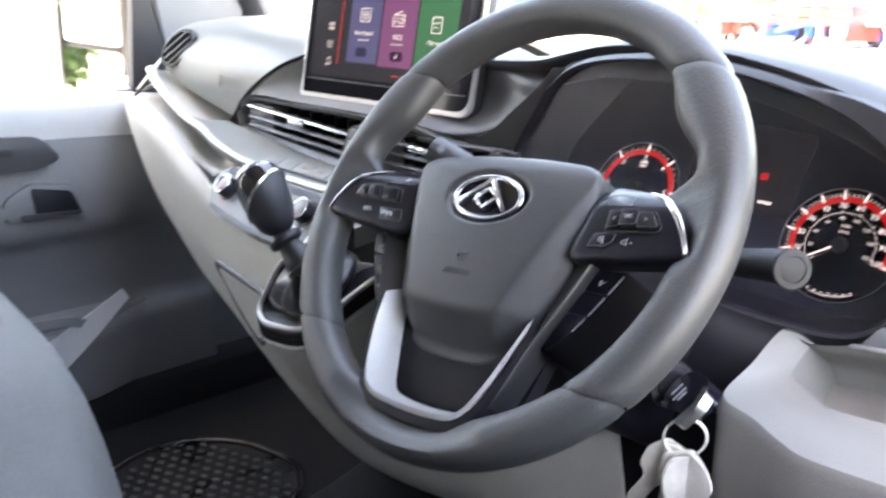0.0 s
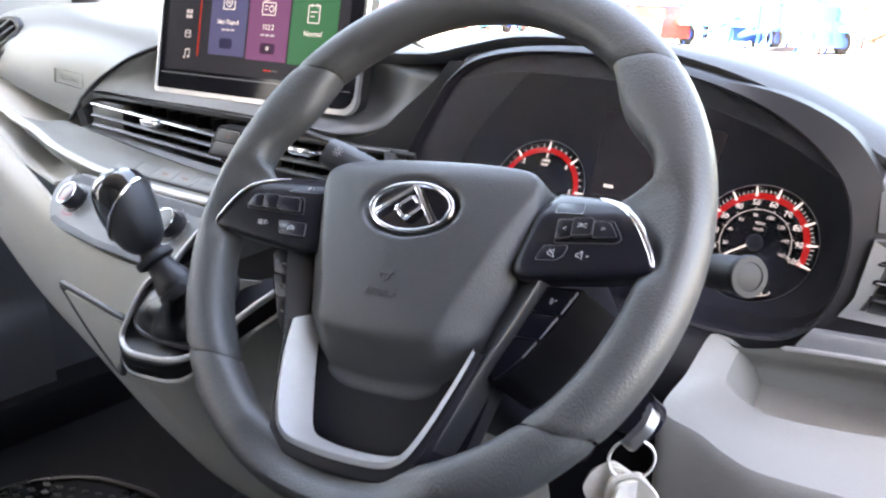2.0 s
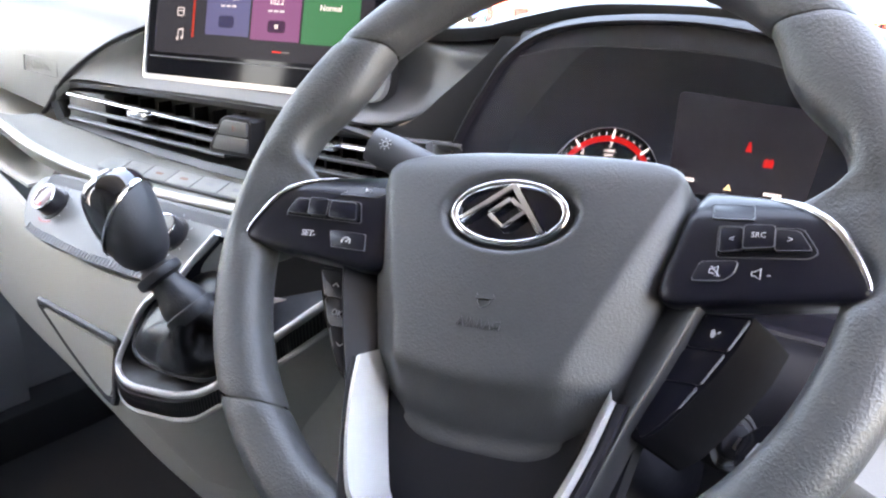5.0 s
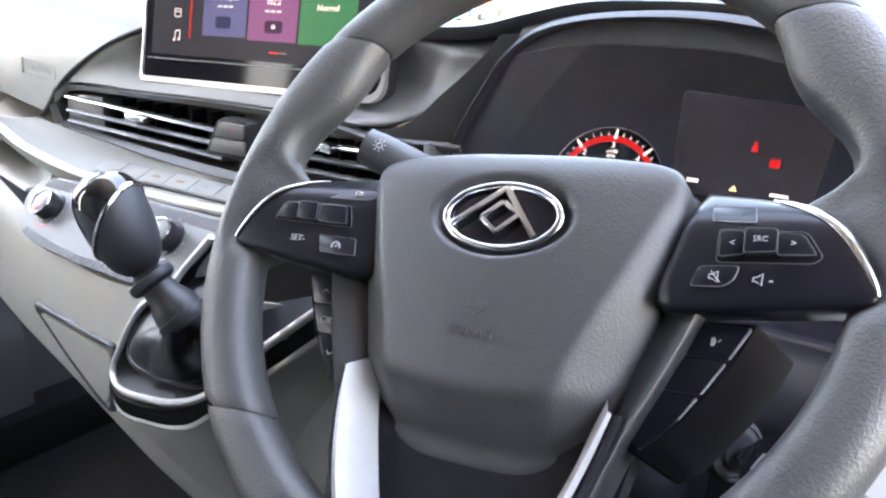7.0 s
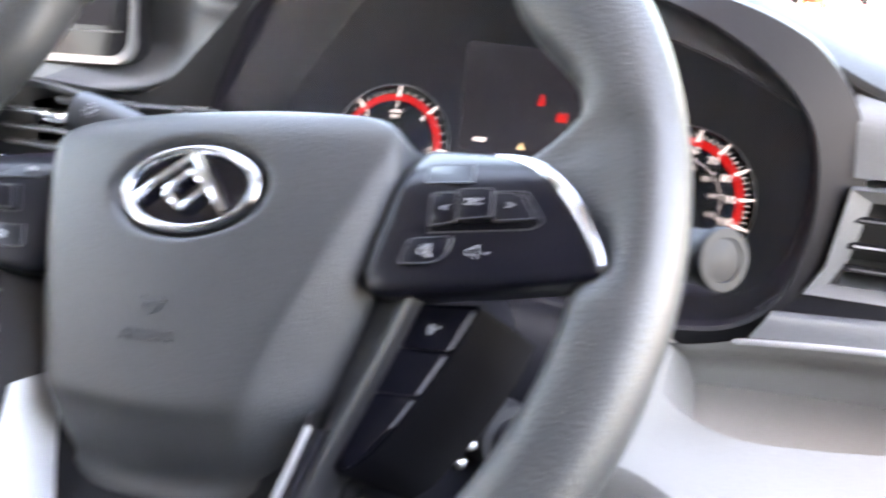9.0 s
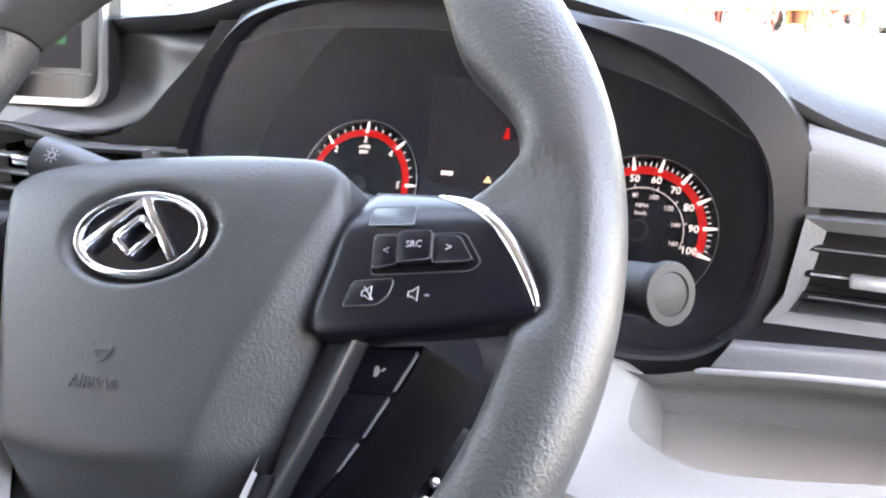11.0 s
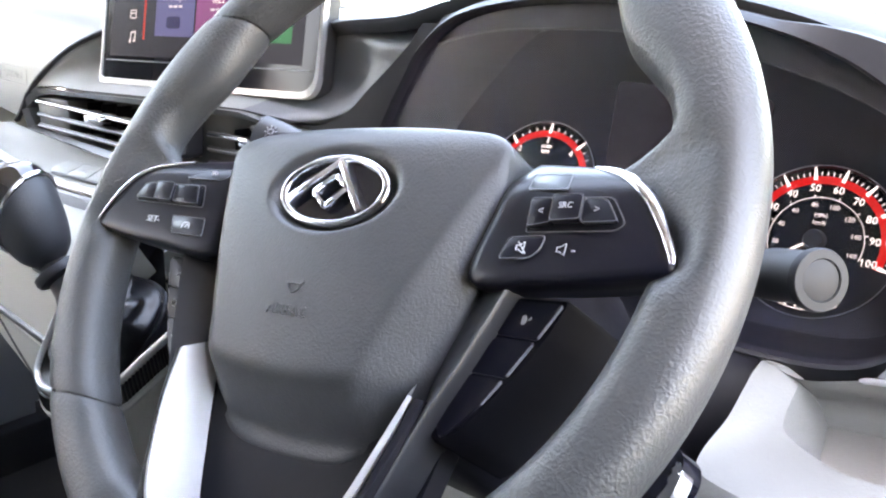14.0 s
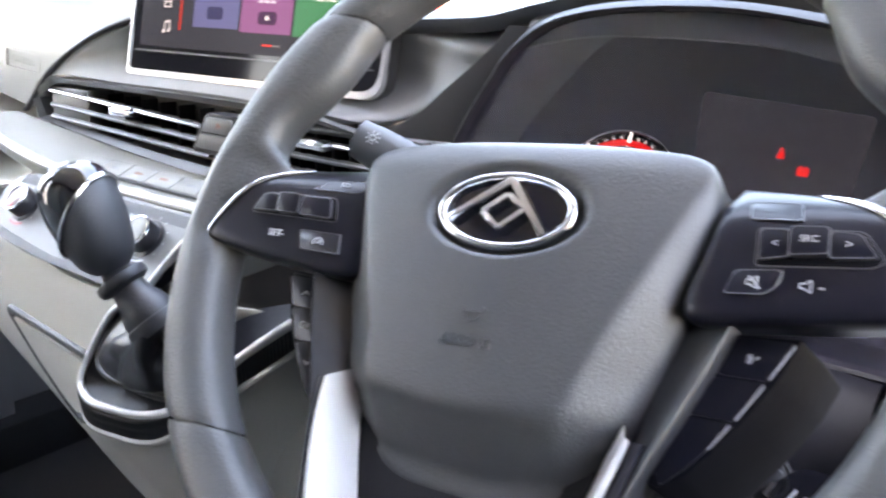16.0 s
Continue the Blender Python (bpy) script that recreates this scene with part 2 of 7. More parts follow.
def prism(poly, h0, h1, m=Matrix(), bevel=0.0, seg=2):
    """A flat shape with height from h0 to h1 along its own z, laid by m, its upper rim bevelled."""
    bm = bmesh.new()
    low = [bm.verts.new((x, y, h0)) for x, y in poly]
    top = [bm.verts.new((x, y, h1)) for x, y in poly]
    n = len(poly)
    bm.faces.new(low[::-1])
    cap = bm.faces.new(top)
    for i in range(n):
        bm.faces.new((low[i], low[(i + 1) % n], top[(i + 1) % n], top[i]))
    if bevel:
        bmesh.ops.bevel(bm, geom=list(cap.edges), offset=bevel, segments=seg, affect="EDGES", profile=0.5)
    bm.transform(m)
    return bm


def box(x0, x1, y0, y1, z0, z1, bevel=0.0, seg=2, m=Matrix()):
    bm = bmesh.new()
    bmesh.ops.create_cube(bm, size=1)
    bm.transform(Matrix.Translation(((x0 + x1) / 2, (y0 + y1) / 2, (z0 + z1) / 2)) @ Matrix.Diagonal((x1 - x0, y1 - y0, z1 - z0, 1)))
    if bevel:
        bmesh.ops.bevel(bm, geom=bm.edges[:], offset=bevel, segments=seg, affect="EDGES", profile=0.5)
    bm.transform(m)
    return bm


def tube(path, radii, n=16, cap=True, flat=1.0):
    """A round bar along a path. flat squeezes it along its second axis."""
    path = [Vector(p) for p in path]
    if not isinstance(radii, (list, tuple)):
        radii = [radii] * len(path)
    side = None
    rows = []
    for i, p in enumerate(path):
        d = (path[min(i + 1, len(path) - 1)] - path[max(i - 1, 0)]).normalized()
        if side is None:
            side = d.cross(Vector((0, 0, 1)) if abs(d.z) < 0.9 else Vector((0, 1, 0))).normalized()
        side = (side - d * side.dot(d)).normalized()
        other = d.cross(side)
        rows.append([p + radii[i] * (side * math.cos(a) + other * math.sin(a) * flat) for a in (2 * math.pi * k / n for k in range(n))])
    bm = grid(rows, closed_v=True)
    if cap:
        bm.verts.ensure_lookup_table()
        bm.faces.new([bm.verts[k] for k in range(n)])
        bm.faces.new([bm.verts[k] for k in range(len(bm.verts) - n, len(bm.verts))][::-1])
    return bm


def lathe(profile, m=Matrix(), n=32):
    """A turned shape round its own z; profile: pairs of radius and height."""
    rows = [[Vector((r * math.cos(a), r * math.sin(a), h)) for a in (2 * math.pi * k / n for k in range(n))] for r, h in profile]
    bm = grid(rows, closed_v=True)
    bmesh.ops.remove_doubles(bm, verts=bm.verts[:], dist=1e-6)
    bm.transform(m)
    return bm


def arc_band(r0, r1, a0, a1, h0, h1, m=Matrix(), n=40):
    """A flat ring sector with height; angles in degrees from the right, counter-clockwise."""
    angs = [radians(a0 + (a1 - a0) * k / n) for k in range(n + 1)]
    rows = [[Vector((r * math.cos(a), r * math.sin(a), h)) for a in angs] for r, h in ((r0, h0), (r0, h1), (r1, h1), (r1, h0))]
    bm = grid(rows, closed_u=True)
    bm.transform(m)
    return bm


def text(s, size, m, depth=0.0003, align="CENTER"):
    cu = bpy.data.curves.new("t", "FONT")
    cu.body, cu.size, cu.extrude, cu.align_x, cu.align_y = s, size, depth, align, "CENTER"
    cu.resolution_u = 2
    ob = new("t", cu)
    me = bpy.data.meshes.new_from_object(ob.evaluated_get(bpy.context.evaluated_depsgraph_get()))
    bpy.data.objects.remove(ob)
    bm = bmesh.new()
    bm.from_mesh(me)
    bpy.data.meshes.remove(me)
    bm.transform(m)
    return bm


def merge(*parts):
    """Several bmeshes as one."""
    out = bmesh.new()
    for b in parts:
        me = bpy.data.meshes.new("m")
        b.to_mesh(me)
        b.free()
        out.from_mesh(me)
        bpy.data.meshes.remove(me)
    return out


def facing(origin, normal, up=(0, 0, 1)):
    """A frame whose z points along normal, with y as near to up as may be."""
    z = Vector(normal).normalized()
    x = Vector(up).cross(z).normalized()
    y = z.cross(x)
    return Matrix.Translation(origin) @ Matrix((x, y, z)).transposed().to_4x4()


# ---- the cab's shell ----
def frame_wall(x, y0, y1, z0, z1, hole, thick):
    """An upright side panel with a rounded opening through it. Outline and hole are pairs of y and z."""
    bm = bmesh.new()
    loops = []
    for xx in (x, x + thick):
        outer = [bm.verts.new((xx, y, z)) for y, z in rpoly([(y0, z0), (y1, z0), (y1, z1), (y0, z1)], 0.0)]
        inner = [bm.verts.new((xx, y, z)) for y, z in hole]
        loops.append((outer, inner))
        edges = [bm.edges.new((loop[i], loop[(i + 1) % len(loop)])) for loop in (outer, inner) for i in range(len(loop))]
        bmesh.ops.triangle_fill(bm, use_beauty=True, edges=edges)
    for k in (0, 1):
        a, b = loops[0][k], loops[1][k]
        for i in range(len(a)):
            bm.faces.new((a[i], a[(i + 1) % len(a)], b[(i + 1) % len(b)], b[i]))
    return bm


def build_shell():
    solo("floor", box(-1.36, 0.5, -1.1, 0.95, -0.06, 0.0), CARPET, "black moulded covering on the cab floor", "floor", kind="structure")
    rear = solo("wall_rear", box(-1.36, 0.5, -1.12, -1.06, 0, 1.56), DARK, "dark grey bulkhead behind the seats", "wall", kind="structure")
    # out of view: darkened, with its front edge set for light on the wheel
    solo("ceiling", box(-1.36, 0.5, -1.12, 0.10, 1.5, 1.56, 0.02), LINING, "unseen headlining of the cab, darkened to cut bounce", "ceiling", kind="structure")
    firewall = skin([[(-1.34, 0.5, 0.0), (-0.44, 0.62, 0.0), (0.46, 0.5, 0.0)], [(-1.34, 0.72, 0.28), (-0.44, 0.85, 0.3), (0.46, 0.72, 0.28)], [(-1.34, 0.7, 0.66), (-0.44, 0.86, 0.66), (0.46, 0.7, 0.64)]], 20, 5, 0.01)
    solo("wall_front", firewall, CARPET, "black footwell bulkhead under the dash", "wall", kind="structure")
    for name, x, d in (("pillar_left", -1.32, -1), ("pillar_right", 0.44, 1)):
        path = cr([(x, 0.62, 0.66), (x - 0.01 * d, 0.42, 1.08), (x - 0.03 * d, 0.05, 1.5)], 14)
        solo(name, tube(path, 0.055, 12, flat=0.7), DARK, "dark trimmed windscreen pillar", "pillar", kind="structure")
    glass_pane = skin([[(-1.3, 0.70, 0.67), (-0.44, 0.90, 0.67), (0.42, 0.70, 0.65)], [(-1.27, 0.39, 1.12), (-0.44, 0.52, 1.12), (0.39, 0.39, 1.12)], [(-1.25, 0.06, 1.5), (-0.44, 0.14, 1.5), (0.37, 0.06, 1.5)]], 20, 5, 0.004)
    pane = solo("window_1", glass_pane, GLASS, "large clear raked windscreen", "windscreen", kind="structure")
    pane.visible_shadow = False
    solo("door_sill", box(-1.36, -1.205, -0.8, 0.55, -0.02, 0.085, 0.01), CARPET, "black sill under the passenger door", "sill", kind="structure")
    solo("door_sill", box(0.43, 0.52, -0.8, 0.55, -0.02, 0.085, 0.01), CARPET, "black sill under the driver door", "sill", kind="structure")
    # rear part of the driver's side behind the open doorway
    solo("wall_right", box(0.46, 0.52, -1.1, -0.81, 0, 1.5, 0.01), DOOR_GREY, "grey pillar trim behind the driver door", "wall", kind="structure")
    for name, x in (("kick_panel_left", -1.36), ("kick_panel_right", 0.47)):
        solo(name, box(x, x + 0.05, 0.36, 0.95, -0.02, 0.68), CARPET, "black kick panel beside the footwell", "panel", kind="structure")
    # unseen driver door, shut and dark with a narrowed gap to limit side light
    own = thing("door_2", (0.5, -0.3, 0.05), "unseen driver door, shut and dark to hold back light", "door", kind="structure")
    gap = rpoly([(-0.27, 0.68), (0.35, 0.68), (0.31, 0.86), (0.10, 1.42), (-0.27, 1.42)], [0.03, 0.03, 0.05, 0.06, 0.06], 5)
    part("door_frame", frame_wall(0.47, -0.8, 0.5, 0.04, 1.5, gap, 0.05), DARK, own, smooth=30)
    card_ = skin([[(0.468, -0.78, 0.595), (0.468, 0.36, 0.595)], [(0.452, -0.78, 0.58), (0.452, 0.36, 0.58)], [(0.45, -0.78, 0.5), (0.45, 0.36, 0.5)], [(0.465, -0.78, 0.06), (0.465, 0.36, 0.06)]], 10, 4, 0.006)
    part("door_card", card_, DARK, own)
    # passenger door
    door = thing("door_1", (-1.3, -0.3, 0.05), "closed grey passenger door with a pale top ledge", "door", kind="structure")
    # the window's rear edge, out of view, is pulled forward to trim light
    hole = rpoly([(-0.34, 0.70), (0.30, 0.70), (0.27, 0.86), (0.06, 1.42), (-0.34, 1.42)], [0.03, 0.03, 0.05, 0.06, 0.06], 5)
    part("door_frame", frame_wall(-1.34, -0.8, 0.5, 0.04, 1.5, hole, 0.05), DOOR_GREY, door, smooth=30)
    ledge = skin([[(-1.305, -0.78, 0.712), (-1.305, 0.05, 0.706), (-1.30, 0.36, 0.685)], [(-1.27, -0.78, 0.708), (-1.27, 0.05, 0.700), (-1.265, 0.36, 0.68)], [(-1.255, -0.78, 0.685), (-1.255, 0.05, 0.678), (-1.25, 0.36, 0.66)], [(-1.262, -0.78, 0.62), (-1.262, 0.05, 0.612), (-1.258, 0.36, 0.60)]], 20, 5, 0.006)
    part("top_ledge", ledge, DOOR_PALE, door, "pale grey top ledge, lifted for window light")
    card = skin([[(-1.262, -0.78, 0.625), (-1.262, 0.05, 0.617), (-1.258, 0.36, 0.605)], [(-1.245, -0.78, 0.55), (-1.245, 0.05, 0.545), (-1.25, 0.36, 0.54)], [(-1.235, -0.78, 0.45), (-1.235, 0.05, 0.45), (-1.245, 0.36, 0.45)], [(-1.262, -0.78, 0.40), (-1.262, 0.05, 0.40), (-1.26, 0.36, 0.40)], [(-1.27, -0.78, 0.27), (-1.27, 0.05, 0.27), (-1.265, 0.36, 0.27)], [(-1.24, -0.78, 0.24), (-1.24, 0.05, 0.24), (-1.25, 0.36, 0.22)], [(-1.24, -0.78, 0.06), (-1.24, 0.05, 0.06), (-1.25, 0.36, 0.06)]], 20, 4, 0.006)
    part("door_card", card, DOOR_GREY, door)
    side = facing((-1.234, 0.0, 0.0), (1, 0, 0))  # its x runs along world y
    scoop = rpoly([(-0.05, 0.515), (0.002, 0.545), (0.082, 0.53), (0.1, 0.465), (-0.05, 0.472)], 0.012)
    part("pull_surround", merge(prism(scoop, -0.002, 0.012, side, 0.004)), DOOR_GREY, door, "recessed door pull surround")
    cup = rpoly([(0.0, 0.536), (0.074, 0.522), (0.09, 0.474), (0.005, 0.48)], 0.008)
    pull = part("door_pull", prism(cup, 0.005, 0.0135, side, 0.002), DEEP, door, "black door pull recess")
    part("pull_bar", prism(rpoly([(-0.02, 0.487), (0.086, 0.482), (0.088, 0.475), (-0.02, 0.478)], 0.002), 0.012, 0.02, side, 0.002), DARK, pull)
    switch = rpoly([(-0.2, 0.645), (0.03, 0.63), (0.065, 0.585), (0.02, 0.57), (-0.2, 0.565)], 0.015)
    panel = part("switch_panel", prism(switch, -0.004, 0.012, side, 0.004), DARK, door, "dark window switch panel")
    part("window_switch", prism(rpoly([(-0.08, 0.615), (-0.022, 0.612), (-0.022, 0.6), (-0.08, 0.602)], 0.003), 0.01, 0.018, side, 0.002), BLACK, panel)
    pocket = skin([[(-1.24, -0.78, 0.255), (-1.24, 0.05, 0.24), (-1.24, 0.2, 0.27)], [(-1.19, -0.78, 0.25), (-1.19, 0.05, 0.235), (-1.2, 0.19, 0.265)], [(-1.185, -0.78, 0.1), (-1.185, 0.0, 0.09), (-1.2, 0.14, 0.1)]], 20, 4, 0.008)
    lip_bar = skin([[(-1.182, -0.60, 0.300), (-1.182, 0.0, 0.285), (-1.185, 0.06, 0.268)], [(-1.178, -0.60, 0.285), (-1.178, -0.02, 0.270), (-1.180, 0.045, 0.255)]], 14, 3, 0.006, True)
    part("bin_lip", lip_bar, DOOR_GREY, door)
    strut = skin([[(-1.186, -0.025, 0.232), (-1.190, 0.06, 0.272), (-1.195, 0.140, 0.312)], [(-1.182, -0.005, 0.165), (-1.186, 0.075, 0.228), (-1.195, 0.150, 0.292)]], 12, 3, 0.008, True)
    part("bin_end", strut, DOOR_PALE, door, "end rail of the door bin, painted pale for light")
    part("door_pocket", pocket, DOOR_GREY, door, "moulded grey door bin")
    pane = part("pane", prism(hole, -1.322, -1.318, facing((0, 0, 0), (1, 0, 0))), GLASS, door)
    pane.visible_shadow = False
    fin = rpoly([(0.235, 0.672), (0.255, 0.90), (0.262, 1.0), (0.300, 0.90), (0.315, 0.80), (0.345, 0.70), (0.345, 0.672)], 0.008)
    part("quarter_panel", prism(fin, -1.31, -1.285, facing((0, 0, 0), (1, 0, 0)), 0.004), BLACK, door, "black mirror panel in the window corner")


build_shell()


# ---- steering wheel ----
WHEEL_C = Vector((0, 0, 0.74))
RAKE, STEER = radians(36), radians(7)
wn_ = Vector((0, -math.cos(RAKE), math.sin(RAKE)))
wv_ = Vector((0, math.sin(RAKE), math.cos(RAKE)))
wx = Vector((1, 0, 0)) * math.cos(STEER) + wv_ * math.sin(STEER)
wy = wn_.cross(wx)
WM = Matrix.Translation(WHEEL_C) @ Matrix((wx, wy, wn_)).transposed().to_4x4()
CM = Matrix.Translation(WHEEL_C) @ Matrix((Vector((1, 0, 0)), wv_, wn_)).transposed().to_4x4()  # the column, not turned


def hump(a, mid, half):
    return max(0.0, 1 - ((a - mid) / half) ** 2) ** 2 if abs(a - mid) < half else 0.0


def rim_section(a0, a1, grip, n=60, m=28):
    """A stretch of the rim from a0 to a1 degrees; its ends are cut slantwise at the seams."""
    rows = []
    for i in range(n + 1):
        row = []
        for j in range(m):
            ps = 2 * math.pi * j / m
            c, s = math.cos(ps), math.sin(ps)
            ends = []
            for a in (a0, a1):
                fold = a % 360
                sign = 1 if (fold < 90 or 180 < fold < 270) else -1
                ends.append(a - sign * 4.8 * c + (0.25 if a == a0 else -0.25))
            ang = ends[0] + (ends[1] - ends[0]) * i / n
            side = abs(((ang + 180) % 360) - 180)
            side = min(side, 180 - side) * (1 if 0 <= ang % 360 <= 180 else -1)
            rr, dn = 0.0172, 0.0165
            flat = 0.72 * hump(ang % 360, 270, 26) ** 0.5 if not grip else 0.0
            inner = max(0.0, -c)
            out = 0.0
            if grip:
                out = 0.0100 * hump(side, 32, 15) + 0.034 * hump(side, 5.5, 9.0)
                dn *= 1 + 0.05 * hump(side, 30, 20)
            r = 0.1790 + rr * math.copysign(abs(c) ** 0.85, c) - out * inner**1.2
            z = dn * math.copysign(abs(s) ** 0.85, s) * 1
            if grip and s > 0:
                z *= 1 - 0.62 * min(1, 2.2 * hump(side, 2.0, 13)) * min(1, max(0, (0.12 - c) / 0.75))
            if s > 0:
                z *= 1 - flat * min(1, max(0, (0.35 - c) / 0.6))
            row.append(Vector((r * math.cos(radians(ang)), r * math.sin(radians(ang)), z)))
        rows.append(row)
    # draw the ends in a little, as the skin is tucked into the seam
    for k, q in ((0, 1), (-1, -2)):
        mid = sum(rows[k], Vector()) / m
        rows[k] = [mid.lerp(p, 0.955) for p in rows[k]]
    bm = grid(rows, closed_v=True)
    bm.transform(WM)
    return bm


def W(poly, h0, h1, bevel=0.0015, seg=2, r=0.0):
    return prism(rpoly(poly, r) if r else poly, h0, h1, WM, bevel, seg)


def mirror(pts):
    return [(-x, *rest) for x, *rest in pts][::-1]


def soft_line(pts, n):
    return [(p[0], p[1]) for p in cr([(x, y, 0) for x, y in pts], n)]


def hub_pad():
    half = [(0.0, 0.0458), (0.03, 0.0458), (0.055, 0.044), (0.074, 0.0412), (0.0855, 0.0340), (0.0890, 0.020), (0.0888, 0.004), (0.0860, -0.018), (0.0830, -0.0335), (0.0780, -0.052), (0.0722, -0.0707), (0.0645, -0.0865), (0.0540, -0.1005), (0.0425, -0.1095), (0.0285, -0.1152), (0.011, -0.1168), (0.0, -0.117)]
    folds = [(0.06, 0.094), (0.04, 0.0900), (0.0325, 0.0860), (0.008, 0.0770), (-0.025, 0.0640), (-0.059, 0.0500), (-0.075, 0.0460), (-0.093, 0.0430), (-0.12, 0.040)]
    right = soft_line(half, 50)
    ring = right + [(-x, y) for x, y in right[-2:0:-1]]
    c = Vector((0, -0.025))

    def soft(x, k=0.004):
        return k * math.log1p(math.exp(min(50, x / k)))

    def height(x, y):
        crease = 0.073
        for (ya, xa), (yb, xb) in zip(folds, folds[1:]):
            if yb <= y <= ya:
                crease = xb + (xa - xb) * (y - yb) / (ya - yb)
        h = 0.0145 - 0.75 * (x * x) - 0.8 * (y + 0.02) ** 2
        h -= 0.74 * soft(abs(x) - crease, 0.0009) * max(0.25, min(1.0, (y + 0.118) / 0.035))
        h -= 1.0 * soft(-0.0835 + 1.9 * x * x - y, 0.0016)
        h += 1.22 * soft(-0.1065 + 2.6 * x * x - y, 0.0010)
        h -= 0.55 * soft(y - 0.034, 0.0035) + 0.5 * soft(y - 0.0415, 0.0015)
        dip = (x / 0.0375) ** 2 + ((y - 0.0062) / 0.0215) ** 2
        h -= 0.0068 / (1 + math.exp((dip - 1.0) * 22))
        return h

    steps = [k / 40 for k in range(41)]
    rows = []
    for s in steps:
        row = []
        for x, y in ring:
            p = c + (Vector((x, y)) - c) * max(s, 0.002)
            row.append(Vector((p.x, p.y, height(p.x, p.y) - (0.0018 if s > 0.99 else 0))))
        rows.append(row)
    for off, z in ((0.0006, -0.006), (0.0, -0.03)):
        rows.append([Vector((x * (1 + off), y, height(x, y) + z)) for x, y in ring])
    bm = grid(rows, closed_v=True)
    bm.transform(WM)
    return bm, height, ring


def build_wheel():
    w = thing("steering_wheel", WHEEL_C, "dark grey grained steering wheel with silver lower spoke, turned slightly", "steering wheel")
    part("upper_rim", rim_section(41, 139, False), LEATHER, w)
    part("lower_rim", rim_section(221, 319, False), LEATHER, w)
    part("grip", rim_section(-41, 41, True), LEATHER, w, "thumb-shaped grip")
    part("grip", rim_section(139, 221, True), LEATHER, w, "thumb-shaped grip")
    for mid in (41, 139, 221, 319):
        arc = [WM @ Vector((0.1790 * math.cos(radians(mid + k)), 0.1790 * math.sin(radians(mid + k)), 0)) for k in range(-7, 8)]
        part("seam_core", tube(arc, 0.0150, 14), BLACK, w, "black core showing in the seam")
    pad_bm, height, ring = hub_pad()
    pad = part("airbag_cover", pad_bm, PAD, w, "grained airbag cover", smooth=60)
    # black body behind the cover
    body = [(x * 1.03, y * 1.02 + 0.0005) for x, y in ring]
    part("hub_body", prism(body, -0.055, -0.030, WM, 0.003), DEEP, w)
    # badge: oval ring with a folded roof and a small diamond
    bz = 0.0105
    bm_ = Matrix.Translation((0, 0.0062, 0)) @ Matrix.Diagonal((0.95, 0.875, 1, 1))
    oval = []
    for i in range(72):
        a = 2 * math.pi * i / 72
        e = Vector((math.cos(a), math.sin(a), 0))
        row = []
        for j in range(10):
            p = 2 * math.pi * j / 10
            row.append(Vector(((0.0337 + 0.0024 * math.cos(p)) * e.x, (0.0197 + 0.0024 * math.cos(p)) * e.y, bz + 0.0022 * math.sin(p))))
        oval.append(row)
    bm = grid(oval, True, True)
    bm.transform(WM @ bm_)
    badge = part("badge_ring", bm, CHROME, w, "oval chrome badge")
    part("badge_plate", lathe([(0.0001, bz - 0.0015), (1, bz - 0.0015), (1, bz - 0.004)], WM @ bm_ @ Matrix.Diagonal((0.0335, 0.0195, 1, 1)), 48), GLOSS, badge)

    def bar(a, b, wd, name="badge_bar"):
        a, b = Vector(a), Vector(b)
        d = (b - a).normalized()
        q = Vector((-d.y, d.x)) * wd / 2
        poly = [tuple(a - q), tuple(b - q), tuple(b + q), tuple(a + q)]
        part(name, prism(poly, bz - 0.002, bz + 0.0030, WM @ bm_, 0.0014), CHROME, badge)

    bar((-0.028, -0.007), (0.001, 0.0175), 0.0042)
    bar((0.000, 0.0175), (0.022, -0.012), 0.0042)
    bar((-0.011, -0.002), (0.0005, 0.0085), 0.0034)
    bar((0.0005, 0.0085), (0.0105, 0.0005), 0.0034)
    bar((0.0105, 0.0005), (-0.0005, -0.0105), 0.0034)
    bar((-0.0005, -0.0105), (-0.011, -0.002), 0.0034)
    # moulded safety mark
    for s, y, size in (("AIRBAG", -0.0555, 0.0072),):
        part("moulded_word", text(s, size, WM @ Matrix.Translation((0.0, y, height(0, y) + 0.0001)), 0.0005), PAD, pad)
    mz = WM @ Matrix.Translation((0, 0, height(0, -0.044) + 0.0003))
    mark = merge(arc_band(0.0030, 0.0042, 180, 360, 0, 0.0007, mz @ Matrix.Translation((0, -0.0432, 0)), 14), prism([(-0.0062, -0.0416), (-0.0048, -0.0400), (-0.0036, -0.0412), (0.0036, -0.0412), (0.0048, -0.0400), (0.0062, -0.0416), (0.0050, -0.0428), (-0.0050, -0.0428)][::-1], 0, 0.0007, mz))
    part("moulded_mark", mark, PAD, pad)
    # switch pods on both spokes
    pod = [(0.0945, 0.0325), (0.108, 0.0305), (0.124, 0.0275), (0.1385, 0.0225), (0.1500, 0.0155), (0.1590, 0.0065), (0.1660, -0.0045), (0.1712, -0.0155), (0.1724, -0.0195), (0.1690, -0.0225), (0.150, -0.0255), (0.118, -0.0285), (0.0845, -0.0290), (0.0875, 0.0)]
    edge = [(0.126, 0.0262), (0.1385, 0.0215), (0.1495, 0.0147), (0.1585, 0.0057), (0.1655, -0.0050), (0.1705, -0.0150), (0.1716, -0.0188)]

    def pod_z(x, y):
        x = abs(x)
        return 0.0060 + 0.10 * (x - 0.085) - 0.85 * (math.log1p(math.exp(min(40.0, (y - 0.0145) / 0.003))) * 0.003)

